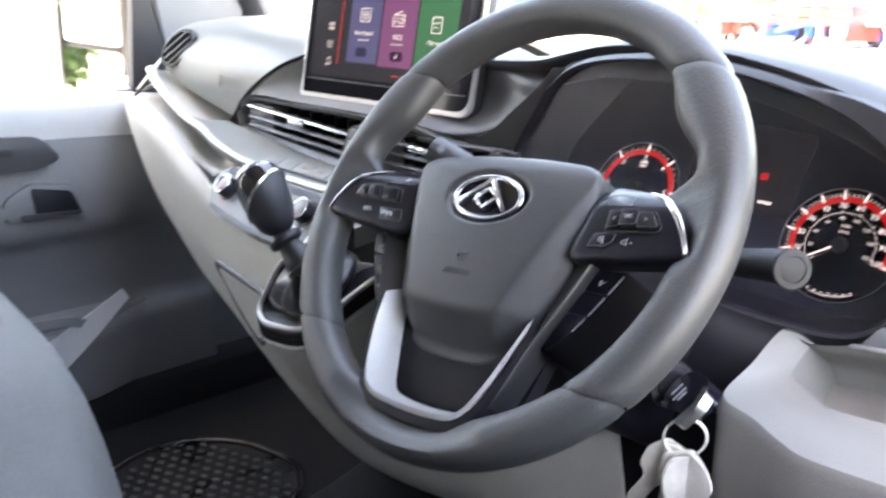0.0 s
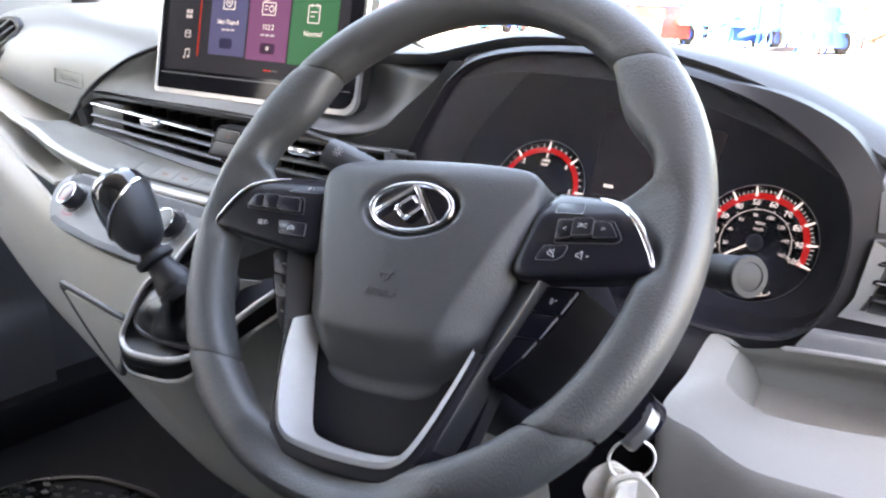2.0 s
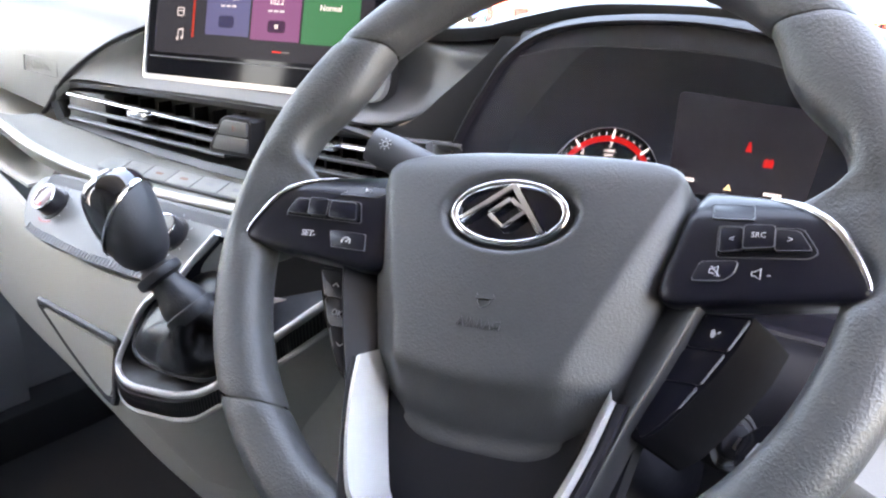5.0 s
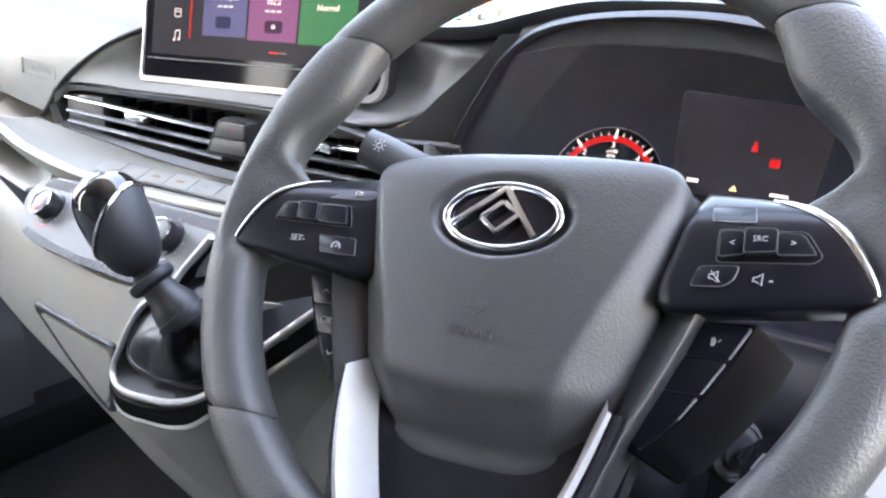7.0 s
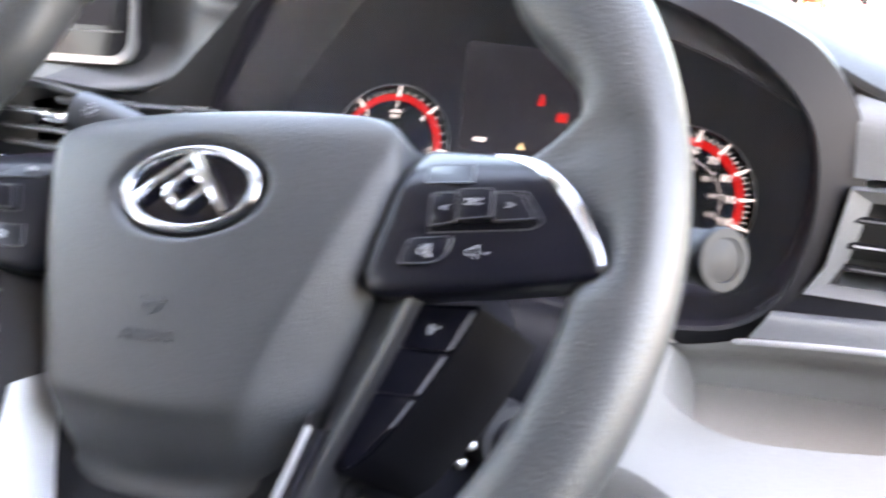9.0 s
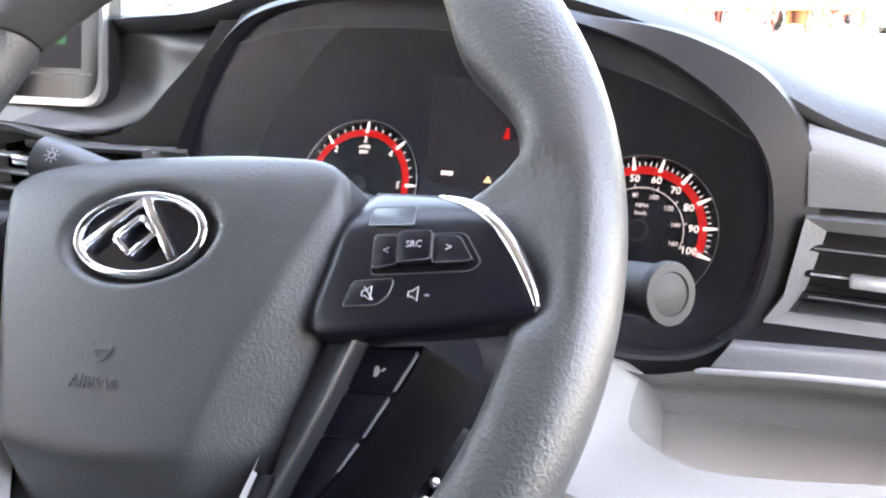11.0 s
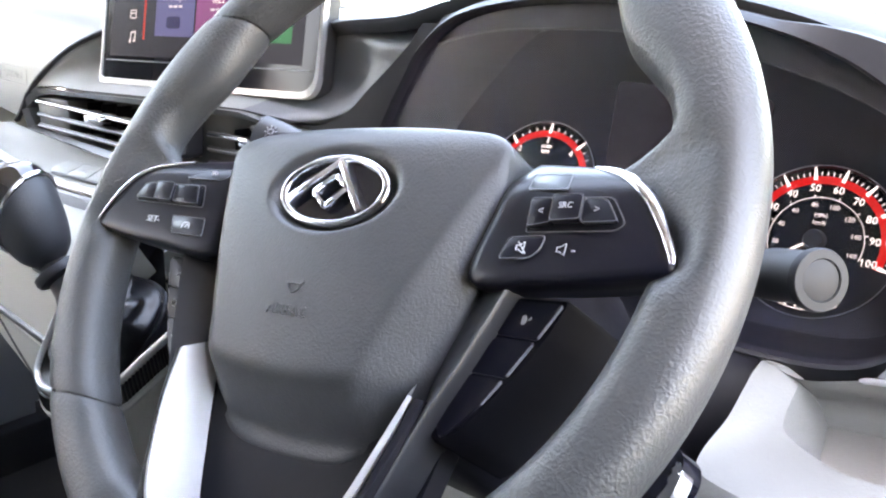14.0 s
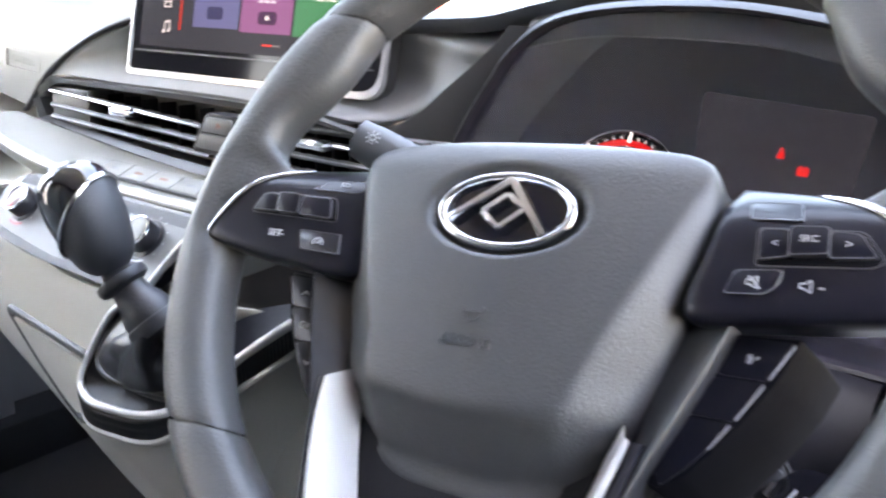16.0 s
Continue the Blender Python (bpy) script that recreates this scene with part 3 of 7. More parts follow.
    for side in (1, -1):
        f = (lambda pts: pts) if side == 1 else mirror
        shape = [(x - 0.010 * (side < 0) * (x < 0.0955), y) for x, y in pod]
        outline = soft_line(f(shape) + f(shape)[:1], 90)[:-1]
        c = Vector((0.125 * side, -0.002))
        rows = []
        for s, dz in ((0.01, 0.0), (0.25, 0.0), (0.5, 0.0), (0.7, 0.0), (0.85, -0.0001), (0.94, -0.0006), (0.985, -0.0018), (1.0, -0.0040), (1.0, -0.010), (0.975, -0.013), (0.94, -0.022)):
            rows.append([Vector((c.x + (x - c.x) * s, c.y + (y - c.y) * s, pod_z(c.x + (x - c.x) * s, c.y + (y - c.y) * s) + dz)) for x, y in outline])
        bm = grid(rows, closed_v=True)
        bm.transform(WM)
        sp = part("switch_pod", bm, POD, w, "satin black switch pod", smooth=60)
        line = [Vector((x, y, pod_z(x, y) - 0.0008)) for x, y in soft_line(f(edge), 30)]
        if side == -1:
            line = line[::-1]
        wide_ = [0.0007 + 0.0021 * math.sin(math.pi * min(1.0, (k / 29) ** 0.8 * 0.93)) for k in range(30)]
        part("chrome_edge", tube([WM @ q for q in line], wide_, 10, flat=0.75), CHROME, sp, "curved chrome edge")
        # three keys on the slanted strip behind the spoke, on a body that widens backwards
        flip = (lambda pts: pts) if side == 1 else mirror
        strip = rpoly([(0.1262, -0.0285), (0.098, -0.030), (0.0915, -0.052), (0.0835, -0.072), (0.0765, -0.090), (0.0825, -0.0955), (0.0925, -0.0880), (0.1015, -0.076), (0.1125, -0.0595), (0.1205, -0.0445)], 0.003)
        face = flip(strip)
        cs = Vector((0.092 * side, -0.058))
        rows = [[Vector((cs.x + (x - cs.x) * 0.02, cs.y + (y - cs.y) * 0.02, -0.0085)) for x, y in face], [Vector((cs.x + (x - cs.x) * 0.97, cs.y + (y - cs.y) * 0.97, -0.0085)) for x, y in face], [Vector((x, y, -0.0098)) for x, y in face], [Vector((x + 0.007 * side, y - 0.003, -0.028)) for x, y in face], [Vector((x + 0.011 * side, y - 0.005, -0.046)) for x, y in face]]
        bm = grid(rows, closed_v=True)
        bm.transform(WM)
        st = part("lower_spoke_panel", bm, KEY_BODY, w, "black strip of keys", smooth=35)
        for seg_ in ([(0.1235, -0.0312), (0.1035, -0.0312), (0.0975, -0.0470), (0.1155, -0.0470)], [(0.1150, -0.0480), (0.0971, -0.0480), (0.0900, -0.0640), (0.1062, -0.0640)], [(0.1056, -0.0650), (0.0896, -0.0650), (0.0815, -0.0885), (0.0845, -0.0925), (0.0915, -0.0855), (0.0985, -0.0765)]):
            key = part("button", W(flip(seg_), -0.0095, -0.0072, 0.0007, r=0.001), POD, st)
            (ax_, ay_), (bx_, by_) = seg_[0], seg_[-1]
            e0, e1 = Vector((ax_ * side, ay_, -0.0078)), Vector((bx_ * side, by_, -0.0078))
            part("key_edge", tube([WM @ e0.lerp(e1, 0.06), WM @ e0.lerp(e1, 0.94)], 0.0007, 6), PALE_EDGE, key, "painted highlight along the key edge")
        # arm between the cover and the keys, running down beside the silver trim
        out_ = soft_line([(0.1040, -0.0265), (0.0975, -0.046), (0.0885, -0.070), (0.0795, -0.092), (0.0715, -0.118), (0.0640, -0.142)], 30)
        in_ = soft_line([(0.0840, -0.024), (0.0800, -0.040), (0.0755, -0.056), (0.0722, -0.073), (0.0680, -0.100), (0.0600, -0.132)], 30)
        rows = [[Vector((x * side, y, -0.024)) for x, y in out_], [Vector((x * side, y, 0.0006)) for x, y in out_], [Vector((x * side - 0.0014 * side, y, 0.0018)) for x, y in out_], [Vector((x * side - 0.0030 * side, y, 0.0012)) for x, y in out_], [Vector((x * side + 0.002 * side, y, -0.0085)) for x, y in in_], [Vector((x * side, y, -0.010)) for x, y in in_], [Vector((x * side, y, -0.024)) for x, y in in_]]
        bm = grid(rows)
        bm.transform(WM)
        part("spoke_arm", bm, ARM, w, "satin arm between cover and keys", smooth=50)
    # buttons: driver's right pod
    z = 0.0

    def tilted(x):
        k = 0.10 * (1 if x > 0 else -1)
        return WM @ Matrix(((1, 0, 0, 0), (0, 1, 0, 0), (k, 0, 1, 0.0060 - 0.10 * 0.085 + 0.0002), (0, 0, 0, 1)))

    def button(poly, h, name="button", mt=POD, r=0.0015, lean=0.0):
        low = min(q[1] for q in poly)
        slope = Matrix(((1, 0, 0, 0), (0, 1, 0, 0), (0, -lean, 1, lean * low), (0, 0, 0, 1)))
        lay, ring_ = tilted(poly[0][0]) @ slope, rpoly(poly, r)
        key = part(name, prism(ring_, z - 0.006, z + h, lay, 0.0007), mt, w)
        # rim line paints the faint light caught on the key's edges
        hem = [lay @ Vector((x, y, z + h - 0.0002)) for x, y in ring_]
        part("key_edge", tube(hem + hem[:1], 0.00030, 5, False), DIM_EDGE, key, "dim painted highlight round the key")
        return key

    button([(0.1010, 0.0205), (0.1200, 0.0200), (0.1218, 0.0110), (0.1030, 0.0115)], -0.0002, r=0.001, lean=0.5, mt=POD)
    frame_ = [(0.1065, 0.0075), (0.143, 0.0070), (0.1505, -0.004), (0.147, -0.0068), (0.1075, -0.0080)]
    button(frame_, 0.0002, "rocker_surround", KEY_BODY, 0.002)
    button([(0.1080, 0.0060), (0.1183, 0.0060), (0.1190, -0.0045), (0.1088, -0.0062)], 0.0026, "rocker_key")
    button([(0.1186, 0.0068), (0.1318, 0.0068), (0.1325, -0.0035), (0.1193, -0.0045)], 0.0042, "rocker_key", POD)
    button([(0.1320, 0.0058), (0.1420, 0.0050), (0.1480, -0.0038), (0.1328, -0.0045)], 0.0026, "rocker_key")
    button([(0.1008, -0.0105), (0.1180, -0.0095), (0.1165, -0.0160), (0.1121, -0.0192), (0.0978, -0.0198)], 0.0008, r=0.002)

    def ink(bm, name="printed_mark"):
        part(name, bm, INK, w, smooth=0)
    def put(x, y, h=0.0):
        return tilted(x) @ Matrix.Translation((x, y, z + h))
    ink(text("SRC", 0.0036, put(0.1254, 0.0018, 0.0043)))
    ink(text("<", 0.0044, put(0.1137, 0.0002, 0.0027)))
    ink(text(">", 0.0044, put(0.1385, 0.0008, 0.0027)))
    speaker = [(-0.0026, -0.0009), (-0.0013, -0.0009), (0.0009, -0.0024), (0.0009, 0.0024), (-0.0013, 0.0009), (-0.0026, 0.0009)]
    def outlined(pts, lay):
        ring_ = [lay @ Vector((x * 1.05, y * 1.05, 0.0002)) for x, y in pts]
        return tube(ring_ + ring_[:1], 0.00028, 5, False)
    ink(outlined(speaker, put(0.1270, -0.0150, 0.0001)))
    ink(text("-", 0.006, put(0.1315, -0.0150, 0.0003)))
    slash = put(0.1085, -0.0150, 0.0011)
    ink(merge(outlined(speaker, put(0.1085, -0.0150, 0.0009)), tube([slash @ Vector((-0.0022, 0.0024, 0)), slash @ Vector((0.0020, -0.0024, 0))], 0.00028, 5)))
    vm = WM @ Matrix.Translation((0.1095, -0.0395, -0.0070))
    ink(merge(prism([(-0.002, -0.002), (-0.0007, -0.002), (0.0003, 0.0), (-0.0007, 0.002), (-0.002, 0.0014)], 0, 0.0004, vm), prism([(0.0008, 0.0004), (0.002, 0.0014), (0.0023, 0.0008), (0.001, -0.0002)], 0, 0.0004, vm)))
    # left pod
    button([(-0.147, -0.0048), (-0.142, 0.0068), (-0.098, 0.0078), (-0.094, -0.0050)], 0.0002, "rocker_surround", KEY_BODY, 0.002)
    button([(-0.1448, -0.0037), (-0.1410, 0.0052), (-0.1315, 0.0058), (-0.1298, -0.0037)], 0.0026, "rocker_key")
    button([(-0.1290, -0.0040), (-0.1305, 0.0064), (-0.1175, 0.0066), (-0.1160, -0.0040)], 0.0040, "rocker_key")
    button([(-0.1152, -0.0040), (-0.1165, 0.0062), (-0.0995, 0.0064), (-0.0965, -0.0040)], 0.0026, "rocker_key")
    button([(-0.113, -0.0115), (-0.0885, -0.0115), (-0.0865, -0.0215), (-0.109, -0.0215)], 0.0006, r=0.001, mt=POD)
    button([(-0.1145, 0.0118), (-0.1065, 0.0188), (-0.0805, 0.0214), (-0.0880, 0.0122)], -0.0003, r=0.001, lean=0.5, mt=POD)
    ink(text("SET-", 0.0052, put(-0.127, -0.0150, 0.0002)))
    gauge = arc_band(0.0022, 0.003, -20, 200, 0, 0.0003, put(-0.0995, -0.0175, 0.0012), 16)
    ink(merge(gauge, prism([(-0.0008, 0.0), (0.0016, 0.0022), (0.002, 0.0018), (0.0002, -0.0006)], 0, 0.0003, put(-0.0995, -0.0175, 0.0012))))
    ink(text("OK", 0.0056, WM @ Matrix.Translation((-0.1030, -0.0565, -0.0069)) @ Matrix.Rotation(radians(-6), 4, "Z")))
    for y, x, s in ((-0.0400, -0.1095, 1), (-0.0740, -0.0945, -1)):
        chev = [(-0.003, -0.0012), (0, 0.0012), (0.003, -0.0012), (0.003, -0.0002), (0, 0.0022), (-0.003, -0.0002)]
        ink(prism([(a, b * s) for a, b in (chev if s == 1 else chev[::-1])], 0, 0.0004, WM @ Matrix.Translation((x, y, -0.0071)) @ Matrix.Diagonal((0.75, 0.75, 1, 1))))
    ink(text("I/O", 0.0036, put(-0.097, 0.0165, -0.0019)))
    # lower spoke: black carrier, silver trim and dark insert
    carrier = [(-0.090, -0.040), (-0.0800, -0.085), (-0.070, -0.143), (-0.056, -0.164), (-0.036, -0.173), (0, -0.1755), (0.036, -0.173), (0.056, -0.164), (0.070, -0.143), (0.0800, -0.085), (0.090, -0.040)]
    part("spoke_carrier", W(carrier, -0.036, -0.0225, 0.003, r=0.008), DEEP, w, "matt black lower spoke")
    outer = [(-0.0735, -0.0805, 0.003), (-0.0690, -0.1030, 0.006), (-0.0618, -0.128, 0.008), (-0.0540, -0.1470, 0.009), (-0.0475, -0.1550, 0.009), (-0.0370, -0.1600, 0.009), (-0.016, -0.1622, 0.009), (0, -0.1626, 0.009)]
    outer += [(-x, y, h) for x, y, h in outer[-2::-1]]
    crest = [(-0.0715, -0.0795, 0.0035), (-0.0665, -0.1025, 0.0070), (-0.0592, -0.127, 0.0092), (-0.0512, -0.1455, 0.0104), (-0.0448, -0.1527, 0.0106), (-0.0352, -0.1568, 0.0106), (-0.016, -0.1585, 0.0106), (0, -0.1588, 0.0106)]
    crest += [(-x, y, h) for x, y, h in crest[-2::-1]]
    low = [(-0.0640, -0.0690, -0.013), (-0.0560, -0.1020, -0.014), (-0.0490, -0.1230, -0.014), (-0.0425, -0.1390, -0.013), (-0.0385, -0.1455, -0.012), (-0.0310, -0.1505, -0.010), (-0.014, -0.1530, -0.008), (0, -0.1534, -0.008)]
    low += [(-x, y, h) for x, y, h in low[-2::-1]]
    skirt = [[(x * k, y * (1 + (k - 1) * 0.75) if y < -0.14 else y, h + dz) for x, y, h in outer] for k, dz in ((1.0, -0.0015), (1.03, -0.0008), (1.06, -0.0015), (1.08, -0.006), (1.085, -0.030))]
    bm = grid([cr(r, 80) for r in skirt])
    bm.transform(WM)
    part("spoke_toe", bm, DEEP, w, "black surround of the silver trim")
    lines = [cr(r, 80) for r in (outer, crest, low)]
    bm = grid(lines)
    bmesh.ops.solidify(bm, geom=bm.faces[:], thickness=0.0008)
    bm.transform(WM)
    part("silver_trim", bm, RIM_SILVER, w, "satin silver V-shaped trim", smooth=30)
    part("spoke_insert", W([(-0.058, -0.0900), (-0.045, -0.1400), (-0.030, -0.1545), (0.030, -0.1545), (0.045, -0.1400), (0.058, -0.0900)], -0.030, -0.0145, 0.001, r=0.004), DEEP, w, "dark insert in the lower spoke")


build_wheel()


# ---- steering column, stalks, ignition lock ----
def build_column():
    col = thing("steering_column", (0, 0.12, 0.65), "black plastic steering column with two stalks", "steering column")
    rows = []
    for h, wx_, up, dn in ((-0.035, 0.062, 0.052, -0.068), (-0.06, 0.068, 0.056, -0.078), (-0.12, 0.078, 0.058, -0.098), (-0.2, 0.075, 0.05, -0.105), (-0.28, 0.07, 0.03, -0.10)):
        ring = rpoly([(-wx_, dn), (wx_, dn), (wx_ * 1.02, up * 0.2), (wx_ * 0.75, up), (-wx_ * 0.75, up), (-wx_ * 1.02, up * 0.2)], 0.03, 6)
        rows.append([Vector((x, y, h)) for x, y in ring])
    bm = grid(rows, closed_v=True)
    bm.verts.ensure_lookup_table()
    n = len(rows[0])
    bm.faces.new(bm.verts[:n])
    bm.transform(CM)
    part("shroud", bm, DEEP, col, "grained dark shroud")
    # right stalk with a broad round end
    end, root = Vector((0.2, 0.077, 0.7285)), Vector((0.05, 0.135, 0.69))
    ax = Vector((0.78, -0.58, 0.22)).normalized()
    path = cr([root, root.lerp(end, 0.5) + Vector((0, 0.02, -0.004)), end - ax * 0.034, end - ax * 0.004], 14)
    stalk = part("wiper_stalk", tube(path, [0.009] * 4 + [0.010] * 3 + [0.0110] * 3 + [0.0118] * 4, 24), BLACK, col, "black stalk with a round grey end")
    m = facing(end - ax * 0.004, ax)
    part("stalk_end", lathe([(0.0116, -0.001), (0.0134, 0.0), (0.0134, 0.003), (0.0128, 0.004), (0.0092, 0.0042), (0.0087, 0.0034), (0.0082, 0.0036), (0.0001, 0.0040)], m), END_GREY, stalk, "round grey end with a ring groove")
    # left stalk with a lamp mark
    end, root = Vector((-0.170, 0.088, 0.7535)), Vector((-0.05, 0.135, 0.69))
    path = cr([root, (-0.10, 0.112, 0.722), end], 12)
    stalk = part("light_stalk", tube(path, [0.008] * 4 + [0.011, 0.0125, 0.0135, 0.0138, 0.0138, 0.0138, 0.0138, 0.0125], 24), STALK_GREY, col, "dark grey lamp stalk with a sun mark")
    ax = (end - Vector((-0.10, 0.112, 0.722))).normalized()
    m = facing(end - ax * 0.014 + Vector((0.35, -0.72, 0.6)).normalized() * 0.0137, (0.35, -0.72, 0.6), (0, 0, 1))
    rays = [arc_band(0.0016, 0.0023, 0, 360, 0, 0.0004, m, 16)]
    for k in range(8):
        q = m @ Matrix.Rotation(k * math.pi / 4, 4, "Z")
        rays.append(prism([(0.0031, -0.0003), (0.0047, -0.0003), (0.0047, 0.0003), (0.0031, 0.0003)], 0, 0.0004, q))
    part("sun_mark", merge(*rays), INK, stalk, smooth=0)
    # ignition lock
    lock_at, lax = Vector((0.100, 0.110, 0.598)), Vector((0.80, -0.56, 0.20)).normalized()
    m = facing(lock_at, lax)
    lock = part("ignition_lock", lathe([(0.020, -0.05), (0.020, 0.0), (0.0185, 0.003), (0.0165, 0.003), (0.016, 0.0015), (0.0001, 0.0015)], m), BLACK, col, "black ignition lock surround")
    part("lock_barrel", lathe([(0.0120, 0.0), (0.0120, 0.004), (0.0110, 0.0055), (0.0001, 0.0055)], m), SATIN, lock)
    # small metal bits added to give the glints beside the lock
    for k, (dx, dz) in enumerate(((-0.021, 0.009), (-0.025, -0.001), (-0.019, -0.008), (-0.015, 0.002))):
        q = lock_at + Vector((dx, -0.030 + 0.004 * k, dz))
        part("glint_bit", lathe([(0.0001, 0.003), (0.0022, 0.0024), (0.0032, 0.0), (0.0022, -0.0024), (0.0001, -0.003)], facing(q, (0.6, -0.6, 0.5)), 10), STEEL, lock, "metal bit added for a glint by the lock")
    part("tilt_lever", tube(cr([(-0.02, 0.06, 0.60), (0.02, 0.02, 0.588), (0.05, 0.0, 0.585)], 8), 0.007, 12, flat=0.6), BLACK, col)
    return m, lax, lock_at


lock_m, lock_ax, lock_at = build_column()


def build_keys():
    # black fob standing out of the lock, its broad face to the driver
    key = thing("car_key", lock_at + lock_ax * 0.03, "black car key with a silver loop in the ignition lock", "key")
    fx = lock_ax
    fz = Vector((0.35, -0.75, 0.55))
    fz = (fz - fx * fz.dot(fx)).normalized()
    fy = fz.cross(fx)
    m = Matrix.Translation(lock_at) @ Matrix((fx, fy, fz)).transposed().to_4x4()
    part("blade", box(0.002, 0.02, -0.004, 0.004, -0.0012, 0.0012, 0, 1, m), STEEL, key)
    body = rpoly([(0.014, -0.012), (0.030, -0.018), (0.056, -0.016), (0.064, -0.006), (0.064, 0.008), (0.054, 0.018), (0.030, 0.018), (0.014, 0.012)], 0.008, 5)
    low = prism(body, -0.007, 0.0065, m, 0.0025, 3)
    fob = part("fob", low, GLOSS, key, "black fob with printed marks")
    for x, y0, y1 in ((0.026, -0.004, 0.008), (0.034, -0.006, 0.008), (0.039, -0.003, 0.006)):
        part("fob_mark", prism(rpoly([(x, y0), (x + 0.0022, y0), (x + 0.0022, y1), (x, y1)], 0.0008), 0.006, 0.0069, m @ Matrix.Rotation(radians(-8), 4, "Z")), INK, fob)
    loop = rpoly([(0.056, 0.013), (0.064, 0.008), (0.068, -0.004), (0.064, -0.022), (0.056, -0.024), (0.060, -0.008), (0.060, 0.003), (0.054, 0.009)], 0.003, 4)
    part("silver_loop", prism(loop, -0.0015, 0.0068, m, 0.002), STEEL, key, "silver corner loop")
    hang = m @ Vector((0.056, -0.020, 0.002))
    ring = thing("key_ring", hang + Vector((-0.006, 0, -0.014)), "steel split ring with worn keys hanging from the ignition key", "key ring")
    rc = hang + Vector((0.004, 0.002, -0.0125))
    rows = []
    ex, ez = Vector((0.92, 0.35, 0.1)).normalized(), Vector((0.05, 0.1, 1)).normalized()
    ey = ex.cross(ez)
    for i in range(48):
        a = 2 * math.pi * i / 48
        e = ex * math.cos(a) + ez * math.sin(a)
        rows.append([rc + e * (0.0155 + 0.0012 * math.cos(p)) + ey * 0.0018 * math.sin(p) for p in (2 * math.pi * j / 8 for j in range(8))])
    part("split_ring", grid(rows, True, True), KEY_METAL, ring)
    top = rc - ez * 0.0145
    for k, (tilt, yaw, ln, wd) in enumerate(((-30, 10, 0.062, 0.036), (-8, -14, 0.070, 0.034), (12, 24, 0.066, 0.036), (32, -4, 0.056, 0.032), (2, 40, 0.06, 0.03))):
        km = Matrix.Translation(top + Vector((0.003 * k - 0.006, -0.003 * k + 0.004, 0))) @ Matrix.Rotation(radians(yaw + 15), 4, "Z") @ Matrix.Rotation(radians(90), 4, "X") @ Matrix.Rotation(radians(tilt), 4, "Z")
        bow = rpoly([(-wd * 0.3, 0.004), (wd * 0.3, 0.004), (wd * 0.5, -0.012), (wd * 0.42, -0.028), (0.006, -0.033), (0.006, -ln), (-0.002, -ln - 0.003), (-0.006, -ln + 0.004), (-0.006, -0.033), (-wd * 0.42, -0.028), (-wd * 0.5, -0.012)], 0.004, 3)
        part("door_key", prism(bow, -0.0014, 0.0014, km, 0.0004), KEY_METAL, ring, "worn nickel key")


build_keys()


# ---- instrument cluster ----
LIP = [(-0.190, 0.690), (-0.190, 0.727), (-0.174, 0.760), (-0.159, 0.783), (-0.144, 0.805), (-0.116, 0.827), (-0.079, 0.838), (-0.027, 0.843), (0.03, 0.842), (0.10, 0.831), (0.15, 0.816), (0.185, 0.797), (0.210, 0.775), (0.223, 0.752), (0.228, 0.718), (0.225, 0.688), (0.216, 0.660), (0.198, 0.641), (0.17, 0.632), (0.127, 0.630), (0.06, 0.631), (-0.06, 0.632), (-0.14, 0.640), (-0.178, 0.660)]
FACE_A = math.atan(0.5)
KM = facing((0, 0.30, 0.69), (0, -math.cos(FACE_A), math.sin(FACE_A)))


def ring_of(pts, n=120):
    line = cr([(x, 0, z) for x, z in pts + pts[:1]], n + 1)[:-1]
    return [(p.x, p.z) for p in line]


